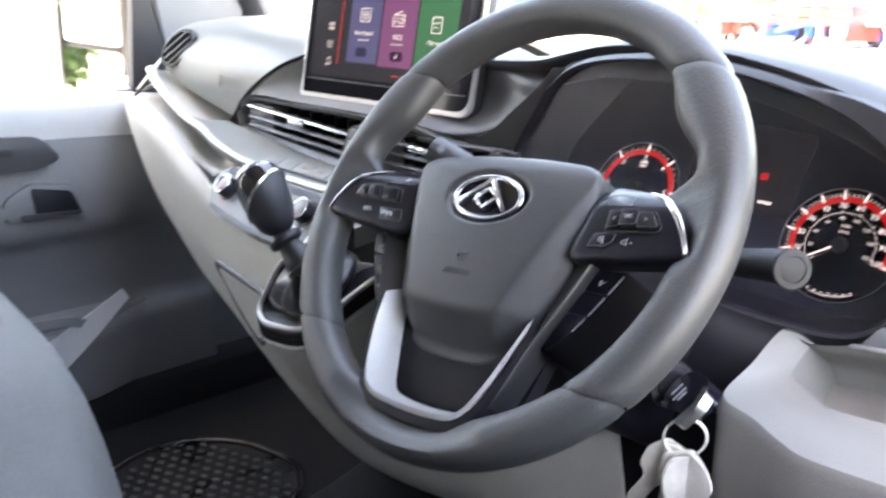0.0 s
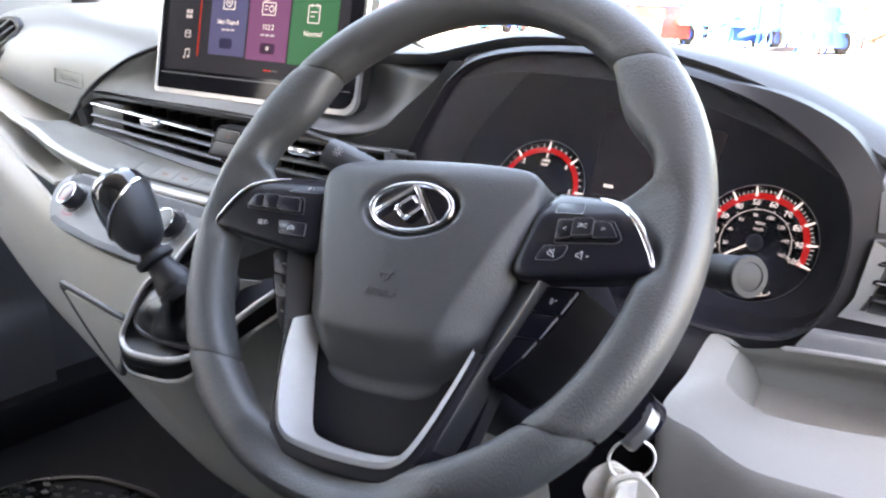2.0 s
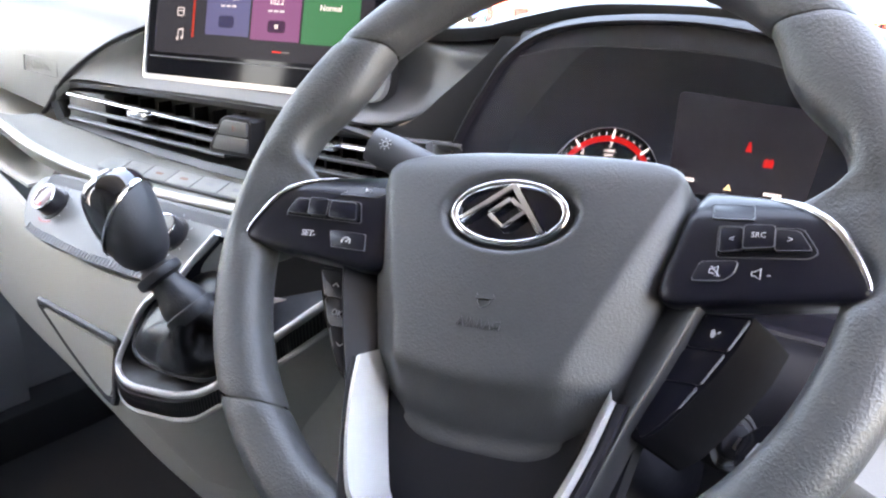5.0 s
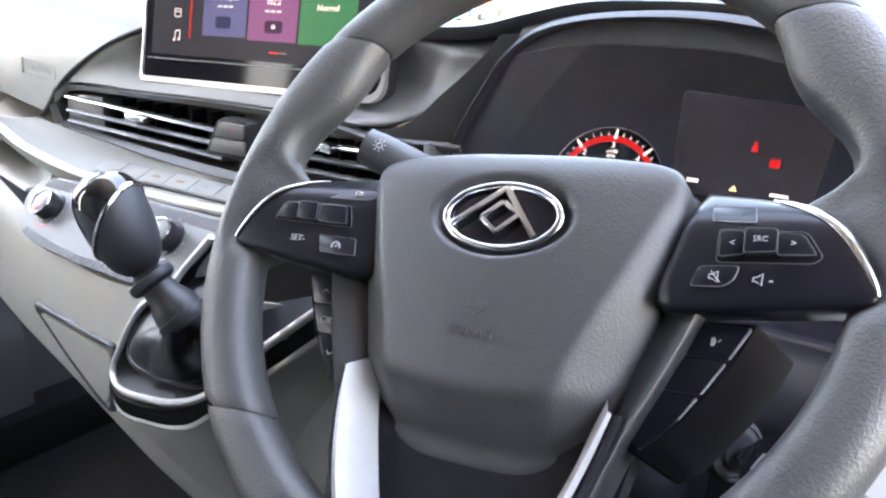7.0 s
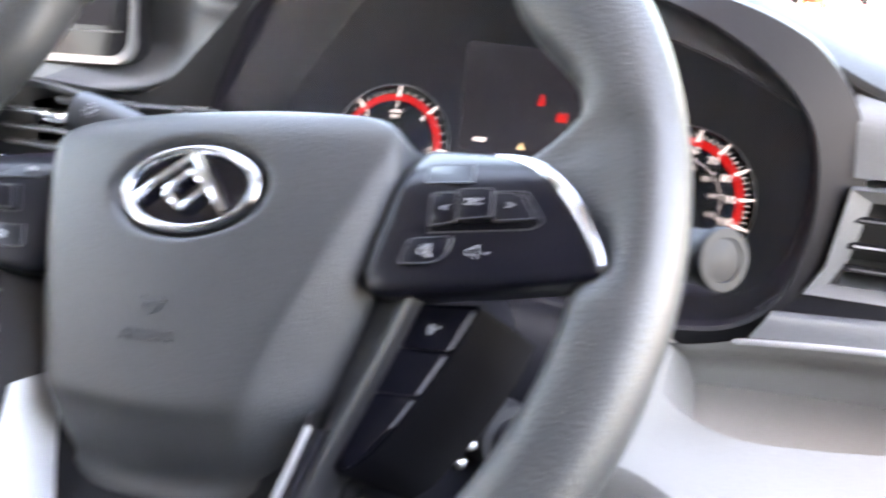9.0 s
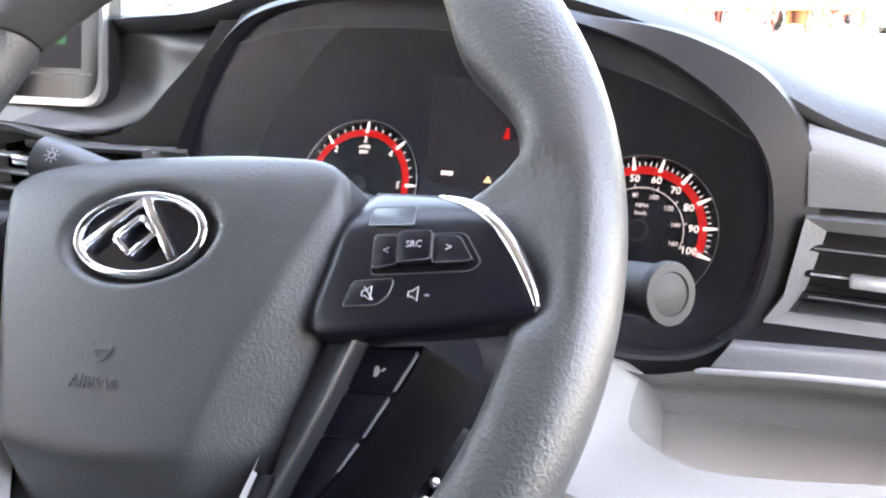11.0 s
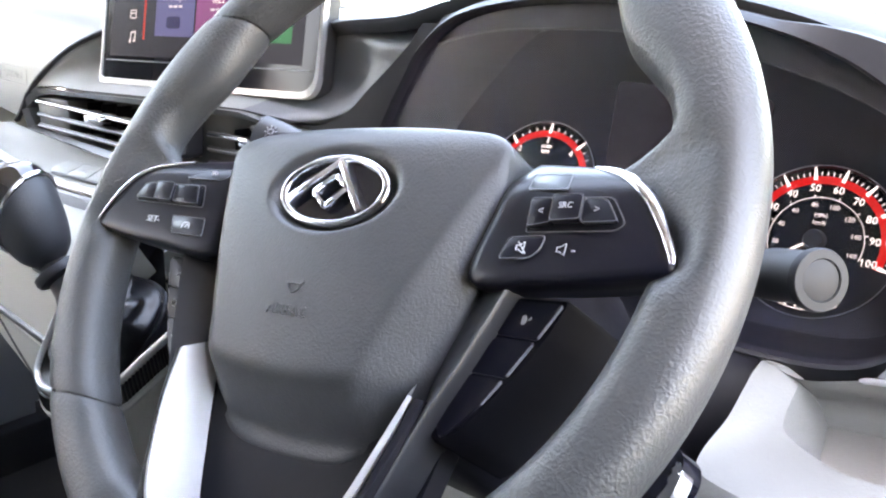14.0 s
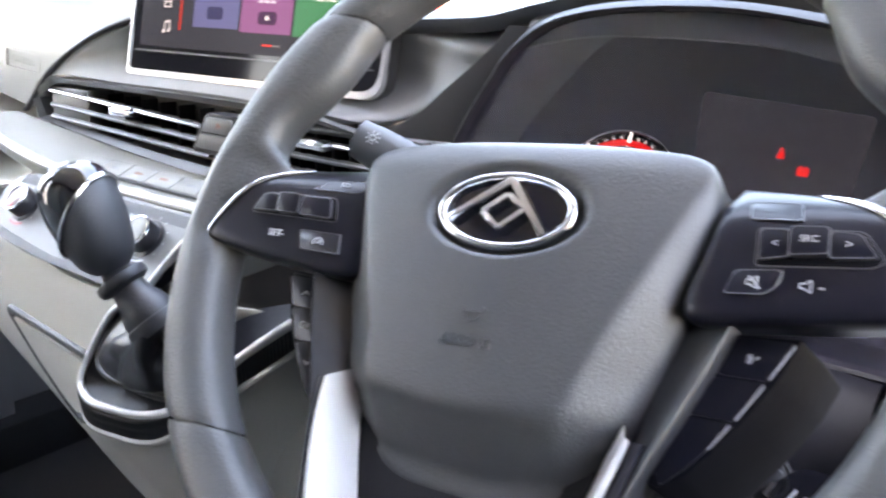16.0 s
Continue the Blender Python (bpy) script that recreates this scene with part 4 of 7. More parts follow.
def build_cluster():
    cl = thing("instrument_cluster", (0.02, 0.27, 0.63), "black hooded instrument cluster with two lit red dials", "instrument cluster")
    loop = ring_of(LIP)
    c = (0.02, 0.735)

    def offset(d, k=1.0):
        out, n = [], len(loop)
        for i, (x, z) in enumerate(loop):
            (ax, az), (bx, bz) = loop[i - 2], loop[(i + 2) % n]
            t = Vector((bx - ax, bz - az)).normalized()
            q = Vector((-t.y, t.x))
            if q.dot(Vector((x - c[0], z - c[1]))) < 0:
                q = -q
            out.append((x + q.x * d * k, z + q.y * d * k))
        return out

    def wide(x, z):
        return 0.004 + 0.018 * max(0, min(1, (x - 0.12) / 0.08))

    o1 = [(x + (a - x) * wide(x, z) / 0.01, z + (b - z) * wide(x, z) / 0.01) for (x, z), (a, b) in zip(loop, offset(0.01))]
    back = [(c[0] + (x - c[0]) * 0.985, c[1] + (z - c[1]) * 0.985) for x, z in loop]
    rows = [[Vector((x, 0.245, z)) for x, z in o1], [Vector((x, 0.226, z)) for x, z in o1], [Vector((x, 0.2195, z)) for x, z in loop], [Vector((x, 0.222, z)) for x, z in offset(-0.002)]]
    part("bezel", grid(rows, closed_v=True), BEZEL, cl, "dark satin bezel", smooth=35)
    rows = [[Vector((x, 0.2215, z)) for x, z in offset(-0.0015)], [Vector((x, 0.26, z)) for x, z in offset(-0.006)], [Vector((x, 0.303 + 0.5 * (z - 0.69), z)) for x, z in back]]
    part("tunnel", grid(rows, closed_v=True), TUNNEL, cl, "black inner hood, darkened to match the face plate")
    face = [(x, (z - 0.69) / math.cos(FACE_A)) for x, z in back]
    part("face_plate", prism([(x * 1.02, z * 1.02) for x, z in face], -0.012, -0.002, KM), HOOD_BLACK, cl)
    lens = prism(offset(-0.003), -0.2305, -0.2290, facing((0, 0, 0), (0, -1, 0)))
    cover = part("clear_cover", lens, CLEAR, cl, "clear plastic cover")
    cover.visible_shadow = False
    # dials
    for name, cx, cy, a_of, marks, step, digits in (("tachometer", -0.0855, 0.009, lambda v: 90 + (3 - v) * 43, range(0, 7), 1, 1), ("speedometer", 0.1385, -0.002, lambda v: 8 + (90 - v) * 2.35, range(0, 101, 10), 10, 1)):
        m = KM @ Matrix.Translation((cx, cy, 0))
        dial = part(name, lathe([(0.0001, 0.0), (0.051, 0.0), (0.052, 0.0015), (0.0532, 0.0015), (0.0532, -0.004)], m, 64), GLOSS, cl, "lit round dial with a red band")
        part("ring", lathe([(0.0522, 0.001), (0.0526, 0.0024), (0.0531, 0.001)], m, 64), DIM_RING, dial)
        a_hi, a_lo = a_of(marks[0]), a_of(marks[-1])
        part("red_band", arc_band(0.0398, 0.0450, a_lo - 2, a_hi + 2, 0.0, 0.0008, m, 72), LIT_RED, dial, "red scale band")
        small = []
        for v in marks:
            q = m @ Matrix.Rotation(radians(a_of(v)), 4, "Z")
            part("tick", prism([(0.0425, -0.0013), (0.0515, -0.0005), (0.0515, 0.0005), (0.0425, 0.0013)], 0.0002, 0.0012, q), LIT_WHITE, dial, smooth=0)
            r = 0.0365
            a = radians(a_of(v))
            part("figure", text(str(v), 0.0072, m @ Matrix.Translation((r * math.cos(a), r * math.sin(a), 0.0012)) @ Matrix.Shear("XY", 4, (0.2, 0)), 0.0002), LIT_WHITE, dial, smooth=0)
        n = (len(marks) - 1) * 5
        for k in range(n + 1):
            q = m @ Matrix.Rotation(radians(a_hi + (a_lo - a_hi) * k / n), 4, "Z")
            small.append(prism([(0.0455, -0.0003), (0.0480, -0.0003), (0.0480, 0.0003), (0.0455, 0.0003)], 0.0002, 0.001, q))
        tagged(part("fine_scale", merge(*small), DIM_WHITE, dial, smooth=0), kind="stuff")
        if name == "speedometer":
            kms = [arc_band(0.0300, 0.0304, a_lo - 2, a_hi + 2, 0.0, 0.0006, m, 60)]
            for v in range(0, 161, 20):
                a = radians(a_of(v / 1.609))
                q = m @ Matrix.Rotation(a, 4, "Z")
                kms.append(prism([(0.0300, -0.0003), (0.0325, -0.0003), (0.0325, 0.0003), (0.0300, 0.0003)], 0.0, 0.0007, q))
                kms.append(text(str(v), 0.0045, m @ Matrix.Translation((0.0250 * math.cos(a), 0.0250 * math.sin(a), 0.0004)), 0.0002))
            kms.append(text("MPH", 0.0042, m @ Matrix.Translation((0.0, 0.0175, 0.0004)), 0.0002))
            kms.append(text("km/h", 0.0042, m @ Matrix.Translation((0.0, 0.0125, 0.0004)), 0.0002))
            part("inner_scale", merge(*kms), DIM_WHITE, dial, smooth=0)
            q = m @ Matrix.Rotation(radians(a_of(0) - 4), 4, "Z")
            part("needle", prism([(-0.006, -0.0008), (0.042, -0.0004), (0.042, 0.0004), (-0.006, 0.0008)], 0.003, 0.0042, q), LIT_WHITE, dial, "lit white needle")
            fuel = [arc_band(0.047, 0.0474, 255, 300, 0, 0.0008, m, 14)]
            for k in range(7):
                q = m @ Matrix.Rotation(radians(252 + k * 8), 4, "Z")
                fuel.append(prism([(0.0445, -0.0004), (0.0465, -0.0004), (0.0465, 0.0004), (0.0445, 0.0004)], 0, 0.001, q))
            part("fuel_scale", merge(*fuel), LIT_WHITE, dial, smooth=0)
        else:
            q = m @ Matrix.Rotation(radians(a_of(0) - 3), 4, "Z")
            part("needle", prism([(-0.006, -0.0008), (0.042, -0.0004), (0.042, 0.0004), (-0.006, 0.0008)], 0.003, 0.0042, q), LIT_WHITE, dial)
            part("unit_mark", merge(text("x1000", 0.0042, m @ Matrix.Translation((0.0, 0.031, 0.0006)), 0.0002), text("RPM", 0.0042, m @ Matrix.Translation((0.0, 0.0265, 0.0006)), 0.0002)), LIT_WHITE, dial, smooth=0)
        part("hub_cap", lathe([(0.0001, 0.0065), (0.006, 0.006), (0.0075, 0.002), (0.0075, 0.0)], m), BLACK, dial)
    # display between the dials
    lcd = part("centre_display", prism(rpoly([(-0.026, 0.016), (0.084, 0.010), (0.090, 0.094), (-0.0365, 0.1015)], 0.006), -0.002, 0.0012, KM), LCD_DARK, cl, "dim dark display")
    lx = KM @ Matrix.Translation((0, 0, 0.0013))
    belt = merge(lathe([(0.0001, 0.0004), (0.0014, 0.0004), (0.0014, 0)], lx @ Matrix.Translation((0.0325, 0.0618, 0)), 12), prism([(0.0300, 0.0545), (0.0352, 0.0545), (0.0345, 0.0603), (0.0310, 0.0603)], 0, 0.0004, lx))
    part("belt_light", belt, LIT_RED, lcd, "red warning light", smooth=0)
    battery = merge(prism(rpoly([(0.0465, 0.0435), (0.0545, 0.0435), (0.0545, 0.0500), (0.0465, 0.0500)], 0.0006), 0, 0.0004, lx), prism([(0.0478, 0.0500), (0.0492, 0.0500), (0.0492, 0.0512), (0.0478, 0.0512)], 0, 0.0004, lx), prism([(0.0518, 0.0500), (0.0532, 0.0500), (0.0532, 0.0512), (0.0518, 0.0512)], 0, 0.0004, lx))
    part("battery_light", battery, LIT_RED, lcd, "red warning light", smooth=0)
    digits = [prism([(-0.0145 + 0.0026 * k, 0.0232), (-0.0127 + 0.0026 * k, 0.0232), (-0.0127 + 0.0026 * k, 0.0265), (-0.0145 + 0.0026 * k, 0.0265)], 0, 0.0004, lx) for k in range(4)]
    part("trip_line", merge(*digits), LIT_WHITE, lcd, smooth=0)
    digits = [prism([(0.0525 + 0.0024 * k, 0.0205), (0.0542 + 0.0024 * k, 0.0205), (0.0542 + 0.0024 * k, 0.0234), (0.0525 + 0.0024 * k, 0.0234)], 0, 0.0004, lx) for k in range(6)]
    part("range_line", merge(*digits), LIT_WHITE, lcd, smooth=0)
    part("caution_light", prism([(0.0208, 0.0205), (0.0272, 0.0205), (0.0240, 0.0258)], 0, 0.0004, lx), LIT_PALE, lcd, "pale yellow caution triangle", smooth=0)
    part("caution_bar", prism([(0.0237, 0.0218), (0.0243, 0.0218), (0.0243, 0.0242), (0.0237, 0.0242)], 0.0003, 0.0006, lx), BLACK, lcd, smooth=0)


build_cluster()


# ---- dashboard ----
def build_dash():
    d = thing("dashboard", (-0.44, 0.4, 0.35), "grey and beige van dashboard with black vents", "dashboard")
    # padded top round the cluster, running to the windscreen
    edge = [(-0.52, 0.33, 0.826), (-0.42, 0.31, 0.822), (-0.32, 0.275, 0.821), (-0.24, 0.243, 0.826), (-0.18, 0.24, 0.830), (-0.137, 0.24, 0.840), (-0.09, 0.24, 0.850), (-0.046, 0.24, 0.853), (0.03, 0.24, 0.852), (0.077, 0.24, 0.845), (0.121, 0.24, 0.835), (0.168, 0.24, 0.819), (0.214, 0.24, 0.796), (0.263, 0.24, 0.773), (0.35, 0.245, 0.752), (0.45, 0.26, 0.735)]
    under = [(x, y + 0.012, z - 0.011) for x, y, z in edge]
    swell = [max(0, min(1, (x - 0.06) / 0.16)) for x, y, z in edge]
    top = [(x, y + 0.03 + 0.03 * k, z + 0.003 + 0.011 * k) for (x, y, z), k in zip(edge, swell)]
    mid = [(x, 0.42, z - 0.035 - 0.005 * k) for (x, y, z), k in zip(edge, swell)]
    back = [(x, 0.80 - 0.25 * (x + 0.1) ** 2, 0.67) for x, y, z in edge]
    part("driver_top_pad", skin([under, edge, top, mid, back], 60, 5, 0.006), TOP_PAD, d, "soft charcoal top pad")
    # dark filler between the cluster bezel and the pad
    filler = skin([[(x, 0.232, z - 0.030) for x, y, z in edge[5:-2]], [(x, 0.240, z - 0.012) for x, y, z in edge[5:-2]], [(x, 0.254, z - 0.006) for x, y, z in edge[5:-2]]], 50, 4, 0.003)
    part("hood_filler", filler, BLACK, d)
    # passenger pad with a curved seam
    rails = [[(-1.10, 0.235, 0.748), (-1.0, 0.21, 0.738), (-0.9, 0.204, 0.722), (-0.778, 0.2, 0.704)],
             [(-1.09, 0.225, 0.775), (-1.0, 0.205, 0.765), (-0.88, 0.2, 0.757), (-0.725, 0.2, 0.750)],
             [(-1.09, 0.232, 0.805), (-1.0, 0.212, 0.800), (-0.85, 0.208, 0.795), (-0.655, 0.206, 0.788)],
             [(-1.09, 0.265, 0.830), (-1.0, 0.25, 0.832), (-0.80, 0.238, 0.830), (-0.590, 0.240, 0.8200)],
             [(-1.11, 0.33, 0.842), (-1.0, 0.34, 0.846), (-0.80, 0.32, 0.846), (-0.50, 0.30, 0.840)],
             [(-1.14, 0.47, 0.838), (-1.0, 0.50, 0.842), (-0.80, 0.52, 0.842), (-0.45, 0.52, 0.832)],
             [(-1.2, 0.62, 0.72), (-1.0, 0.70, 0.70), (-0.80, 0.76, 0.69), (-0.42, 0.8, 0.68)]]
    part("passenger_top_pad", skin(rails, 36, 7, 0.006), AIRBAG_GREY, d, "soft grey airbag pad")
    am = facing((-0.785, 0.1985, 0.757), (0.05, -1, 0.05)) @ Matrix.Rotation(radians(-4), 4, "Z")
    part("airbag_word", text("AIRBAG", 0.013, am, 0.0002), AIRBAG_GREY, d)
    ring = [[am @ Vector((x * k, y * k, z)) for x, y in rpoly([(-0.034, -0.010), (0.034, -0.010), (0.034, 0.010), (-0.034, 0.010)], 0.002)] for k, z in ((1.0, -0.002), (1.0, 0.0003), (0.97, 0.0003), (0.97, -0.002))]
    part("word_frame", grid(ring, closed_v=True), AIRBAG_GREY, d)
    seam = cr([(-0.790, 0.199, 0.700), (-0.778, 0.1985, 0.708), (-0.726, 0.1985, 0.751), (-0.656, 0.2055, 0.789), (-0.612, 0.221, 0.808), (-0.580, 0.252, 0.823), (-0.50, 0.302, 0.843)], 30)
    part("seam_strip", tube(seam, 0.0042, 8, flat=0.6), BLACK, d, "black seam strip")
    # centre fascia behind the screen, scooped towards the cluster
    lip_low = [(-0.765, 0.199, 0.722), (-0.722, 0.198, 0.7455), (-0.6, 0.198, 0.7475), (-0.45, 0.199, 0.749), (-0.34, 0.202, 0.747), (-0.305, 0.212, 0.742), (-0.282, 0.225, 0.738), (-0.267, 0.238, 0.737)]
    lip_high = [(-0.735, 0.2005, 0.742), (-0.68, 0.203, 0.766), (-0.6, 0.222, 0.766), (-0.45, 0.240, 0.764), (-0.34, 0.240, 0.757), (-0.285, 0.238, 0.749), (-0.258, 0.238, 0.746), (-0.239, 0.242, 0.749)]
    scoop_low = [(-0.705, 0.2015, 0.760), (-0.645, 0.210, 0.783), (-0.585, 0.242, 0.788), (-0.45, 0.252, 0.79), (-0.34, 0.258, 0.782), (-0.27, 0.266, 0.773), (-0.236, 0.252, 0.769), (-0.213, 0.245, 0.771)]
    scoop_high = [(-0.655, 0.207, 0.7885), (-0.61, 0.222, 0.804), (-0.57, 0.256, 0.812), (-0.45, 0.262, 0.815), (-0.34, 0.266, 0.810), (-0.26, 0.268, 0.797), (-0.215, 0.251, 0.791), (-0.189, 0.246, 0.790)]
    brow = [(-0.590, 0.240, 0.8200), (-0.56, 0.262, 0.826), (-0.52, 0.27, 0.830), (-0.45, 0.29, 0.832), (-0.33, 0.29, 0.830), (-0.25, 0.268, 0.817), (-0.2, 0.250, 0.811), (-0.168, 0.247, 0.809)]
    brow_back = [(-0.50, 0.302, 0.840), (-0.49, 0.32, 0.84), (-0.47, 0.34, 0.84), (-0.45, 0.36, 0.838), (-0.33, 0.36, 0.836), (-0.25, 0.33, 0.824), (-0.2, 0.30, 0.822), (-0.16, 0.29, 0.822)]
    rails = [lip_low, lip_high, scoop_low, scoop_high, brow, brow_back]
    edge_l = [(-0.300, 0.232, 0.735), (-0.266, 0.233, 0.7365), (-0.238, 0.237, 0.749), (-0.213, 0.2395, 0.771), (-0.190, 0.2405, 0.790), (-0.169, 0.2415, 0.809), (-0.156, 0.243, 0.825)]
    edge_r = [(-0.19, 0.246, 0.665), (-0.19, 0.246, 0.700), (-0.187, 0.246, 0.730), (-0.172, 0.246, 0.763), (-0.155, 0.246, 0.787), (-0.140, 0.246, 0.807), (-0.120, 0.248, 0.825)]
    part("hood_side", skin([edge_l, edge_r], 30, 3, 0.003, True), BLACK, d, "black infill beside the cluster")
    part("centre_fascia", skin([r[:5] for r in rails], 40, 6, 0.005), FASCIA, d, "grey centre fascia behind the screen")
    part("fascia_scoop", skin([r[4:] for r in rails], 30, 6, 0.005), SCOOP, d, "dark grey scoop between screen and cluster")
    # central vents: black recess, frame, chrome-edged slats, fins, hazard switch
    outline = [(-0.769, 0.719), (-0.752, 0.737), (-0.722, 0.7435), (-0.5, 0.7455), (-0.34, 0.7455), (-0.262, 0.733), (-0.20, 0.735), (-0.20, 0.690), (-0.30, 0.668), (-0.42, 0.669), (-0.49, 0.671), (-0.582, 0.677), (-0.688, 0.687), (-0.757, 0.694)]
    fm = facing((0, 0.2, 0), (0, -1, 0))
    part("vent_recess", prism(outline, -0.055, -0.045, fm), BLACK, d, "black recess")
    n = len(outline)
    inner = [(x * 0.985 - 0.0065, 0.7085 + (z - 0.7085) * 0.82) for x, z in outline]
    rows = [[Vector((x, 0.25, z)) for x, z in inner], [Vector((x, 0.203, z)) for x, z in inner], [Vector((x, 0.196, z)) for x, z in outline], [Vector((x, 0.206, z)) for x, z in outline]]
    vent = part("vent_frame", grid(rows, closed_v=True), VENT_GREY, d, "black vent frame", smooth=30)
    for z0, z1, mt, name in ((0.7275, 0.7155, CHROME, "chrome_slat"), (0.7115, 0.7015, DARK, "slat"), (0.6985, 0.688, DARK, "slat")):
        for x0, x1 in ((-0.738, -0.462), (-0.395, -0.205)):
            za, zb = (z0 + (z1 - z0) * (x + 0.738) / 0.28 if x < -0.45 else z1 + 0.004 for x in (x0, x1))
            slat = skin([[(x0, 0.2035, za + 0.0018), (x1, 0.2035, zb + 0.0018)], [(x0, 0.2015, za), (x1, 0.2015, zb)], [(x0, 0.2035, za - 0.0018), (x1, 0.2035, zb - 0.0018)], [(x0, 0.235, za - 0.005), (x1, 0.235, zb - 0.005)]], 12, 3, 0.0012)
            sl = part("slat", slat, DARK, vent, "thin black vent slat")
            if mt is not CHROME:
                part("slat_edge", tube([(x0, 0.2012, za), (x1, 0.2012, zb)], 0.0011, 6), PALE_EDGE, sl, "pale slat edge line")
            if mt is CHROME:
                part("chrome_line", tube([(x0, 0.2012, za), (x1, 0.2012, zb)], 0.0015, 8), CHROME, sl, "bright chrome line")
    for k in range(9):
        for lo, hi in ((-0.725, -0.475), (-0.385, -0.215)):
            x = lo + (hi - lo) * k / 8
            part("fin", box(x - 0.0008, x + 0.0008, 0.226, 0.245, 0.682, 0.728 if lo < -0.5 else 0.722), DEEP, vent)
    part("end_block", box(-0.742, -0.668, 0.2045, 0.24, 0.686, 0.7325, 0.003), MID_GREY, vent, "grey vent end block")
    for x, z in ((-0.592, 0.7175), (-0.318, 0.719)):
        part("vent_tab", box(x - 0.017, x + 0.017, 0.191, 0.206, z - 0.0042, z + 0.0042, 0.002), CHROME, vent, "chrome vent tab")
    blade = skin([[(-0.335, 0.2080, 0.7325), (-0.262, 0.2140, 0.7330), (-0.180, 0.2210, 0.7335)], [(-0.335, 0.2060, 0.7295), (-0.262, 0.2120, 0.7300), (-0.180, 0.2190, 0.7305)], [(-0.335, 0.2090, 0.7255), (-0.262, 0.2150, 0.7260), (-0.180, 0.2220, 0.7265)]], 16, 3, 0.002)
    part("vent_brow", blade, MID_GREY, vent, "grey blade over the vent end")
    hz = rpoly([(-0.440, 0.7345), (-0.397, 0.734), (-0.402, 0.6965), (-0.463, 0.6965)], 0.004)
    hazard = part("hazard_housing", prism(hz, 0.0, 0.018, fm, 0.003), BEZEL, vent, "grey hazard switch housing")
    for z0, z1 in ((0.717, 0.731), (0.701, 0.715)):
        part("switch_key", prism(rpoly([(-0.4365 - (0.731 - z1) * 0.6, z1), (-0.402, z1), (-0.404, z0), (-0.4445 - (0.717 - z0) * 0.6, z0)], 0.002), 0.015, 0.0205, fm, 0.0012), VENT_GREY, hazard)
    part("hazard_mark", arc_band(0.0025, 0.0034, 0, 360, 0, 0.0004, facing((-0.420, 0.1793, 0.724), (0, -1, 0)), 3), DIM_ORANGE, hazard, smooth=0)
    # ledge with the flat switches
    ledge = [[(-0.80, 0.196, 0.697), (-0.757, 0.196, 0.693), (-0.688, 0.196, 0.686), (-0.582, 0.196, 0.676), (-0.42, 0.196, 0.668), (-0.2, 0.196, 0.668)],
             [(-0.83, 0.178, 0.695), (-0.757, 0.172, 0.683), (-0.688, 0.168, 0.678), (-0.582, 0.165, 0.673), (-0.42, 0.162, 0.669), (-0.2, 0.165, 0.668)],
             [(-0.86, 0.163, 0.700), (-0.77, 0.148, 0.684), (-0.688, 0.140, 0.672), (-0.582, 0.137, 0.662), (-0.42, 0.135, 0.661), (-0.2, 0.14, 0.661)]]
    part("switch_ledge", skin(ledge, 40, 5, 0.004), SOFT_GREY, d, "grey switch ledge")
    lm = facing((0, 0.152, 0.6705), (0, -0.42, 1), (0, 1, 0.3))
    bed = rpoly([(-0.602, -0.0115), (-0.368, -0.0115), (-0.368, 0.0125), (-0.602, 0.0125)], [0.008, 0.001, 0.001, 0.008])
    part("switch_bed", prism(bed, -0.006, 0.0004, lm), MID_GREY, d, "dark gap round the flat switches")
    for k in range(6):
        x0 = -0.600 + 0.0385 * k
        poly = rpoly([(x0, -0.010), (x0 + 0.0365, -0.010), (x0 + 0.0365, 0.011), (x0, 0.011)], [0.006 if k == 0 else 0.001, 0.001, 0.001, 0.006 if k == 0 else 0.001])
        key = part("flat_switch", prism(poly, -0.004, 0.0013, lm, 0.0005), SOFT_GREY, d, "flat grey switch key")
        part("switch_mark", prism(rpoly([(x0 + 0.013, -0.001), (x0 + 0.024, -0.001), (x0 + 0.024, 0.002), (x0 + 0.013, 0.002)], 0.0005), 0.0011, 0.0016, lm), DIM_ORANGE if k in (2, 3) else DOOR_GREY, key, smooth=0)
    # bright trim line under the ledge, sweeping up to the passenger door
    trim = cr([(-1.035, 0.176, 0.762), (-0.985, 0.166, 0.740), (-0.88, 0.158, 0.702), (-0.80, 0.151, 0.689), (-0.731, 0.142, 0.675), (-0.631, 0.136, 0.663), (-0.531, 0.135, 0.658), (-0.40, 0.134, 0.659), (-0.26, 0.135, 0.666), (-0.2, 0.14, 0.670)], 60)
    part("trim_line", tube(trim, [0.0095 - 0.0035 * min(1, k / 24) for k in range(60)], 12, flat=0.8), CREAM, d, "bright silver trim line")
    lip_ = [[tuple(p + Vector((0, 0.0, -0.003))) for p in trim[16:]], [tuple(Vector((p.x, p.y + 0.002, p.z - 0.012))) for p in trim[16:]], [tuple(Vector((p.x, p.y + 0.012, p.z - 0.02))) for p in trim[16:]]]
    part("trim_underside", skin(lip_, 40, 3, 0.003), SOFT_GREY, d)
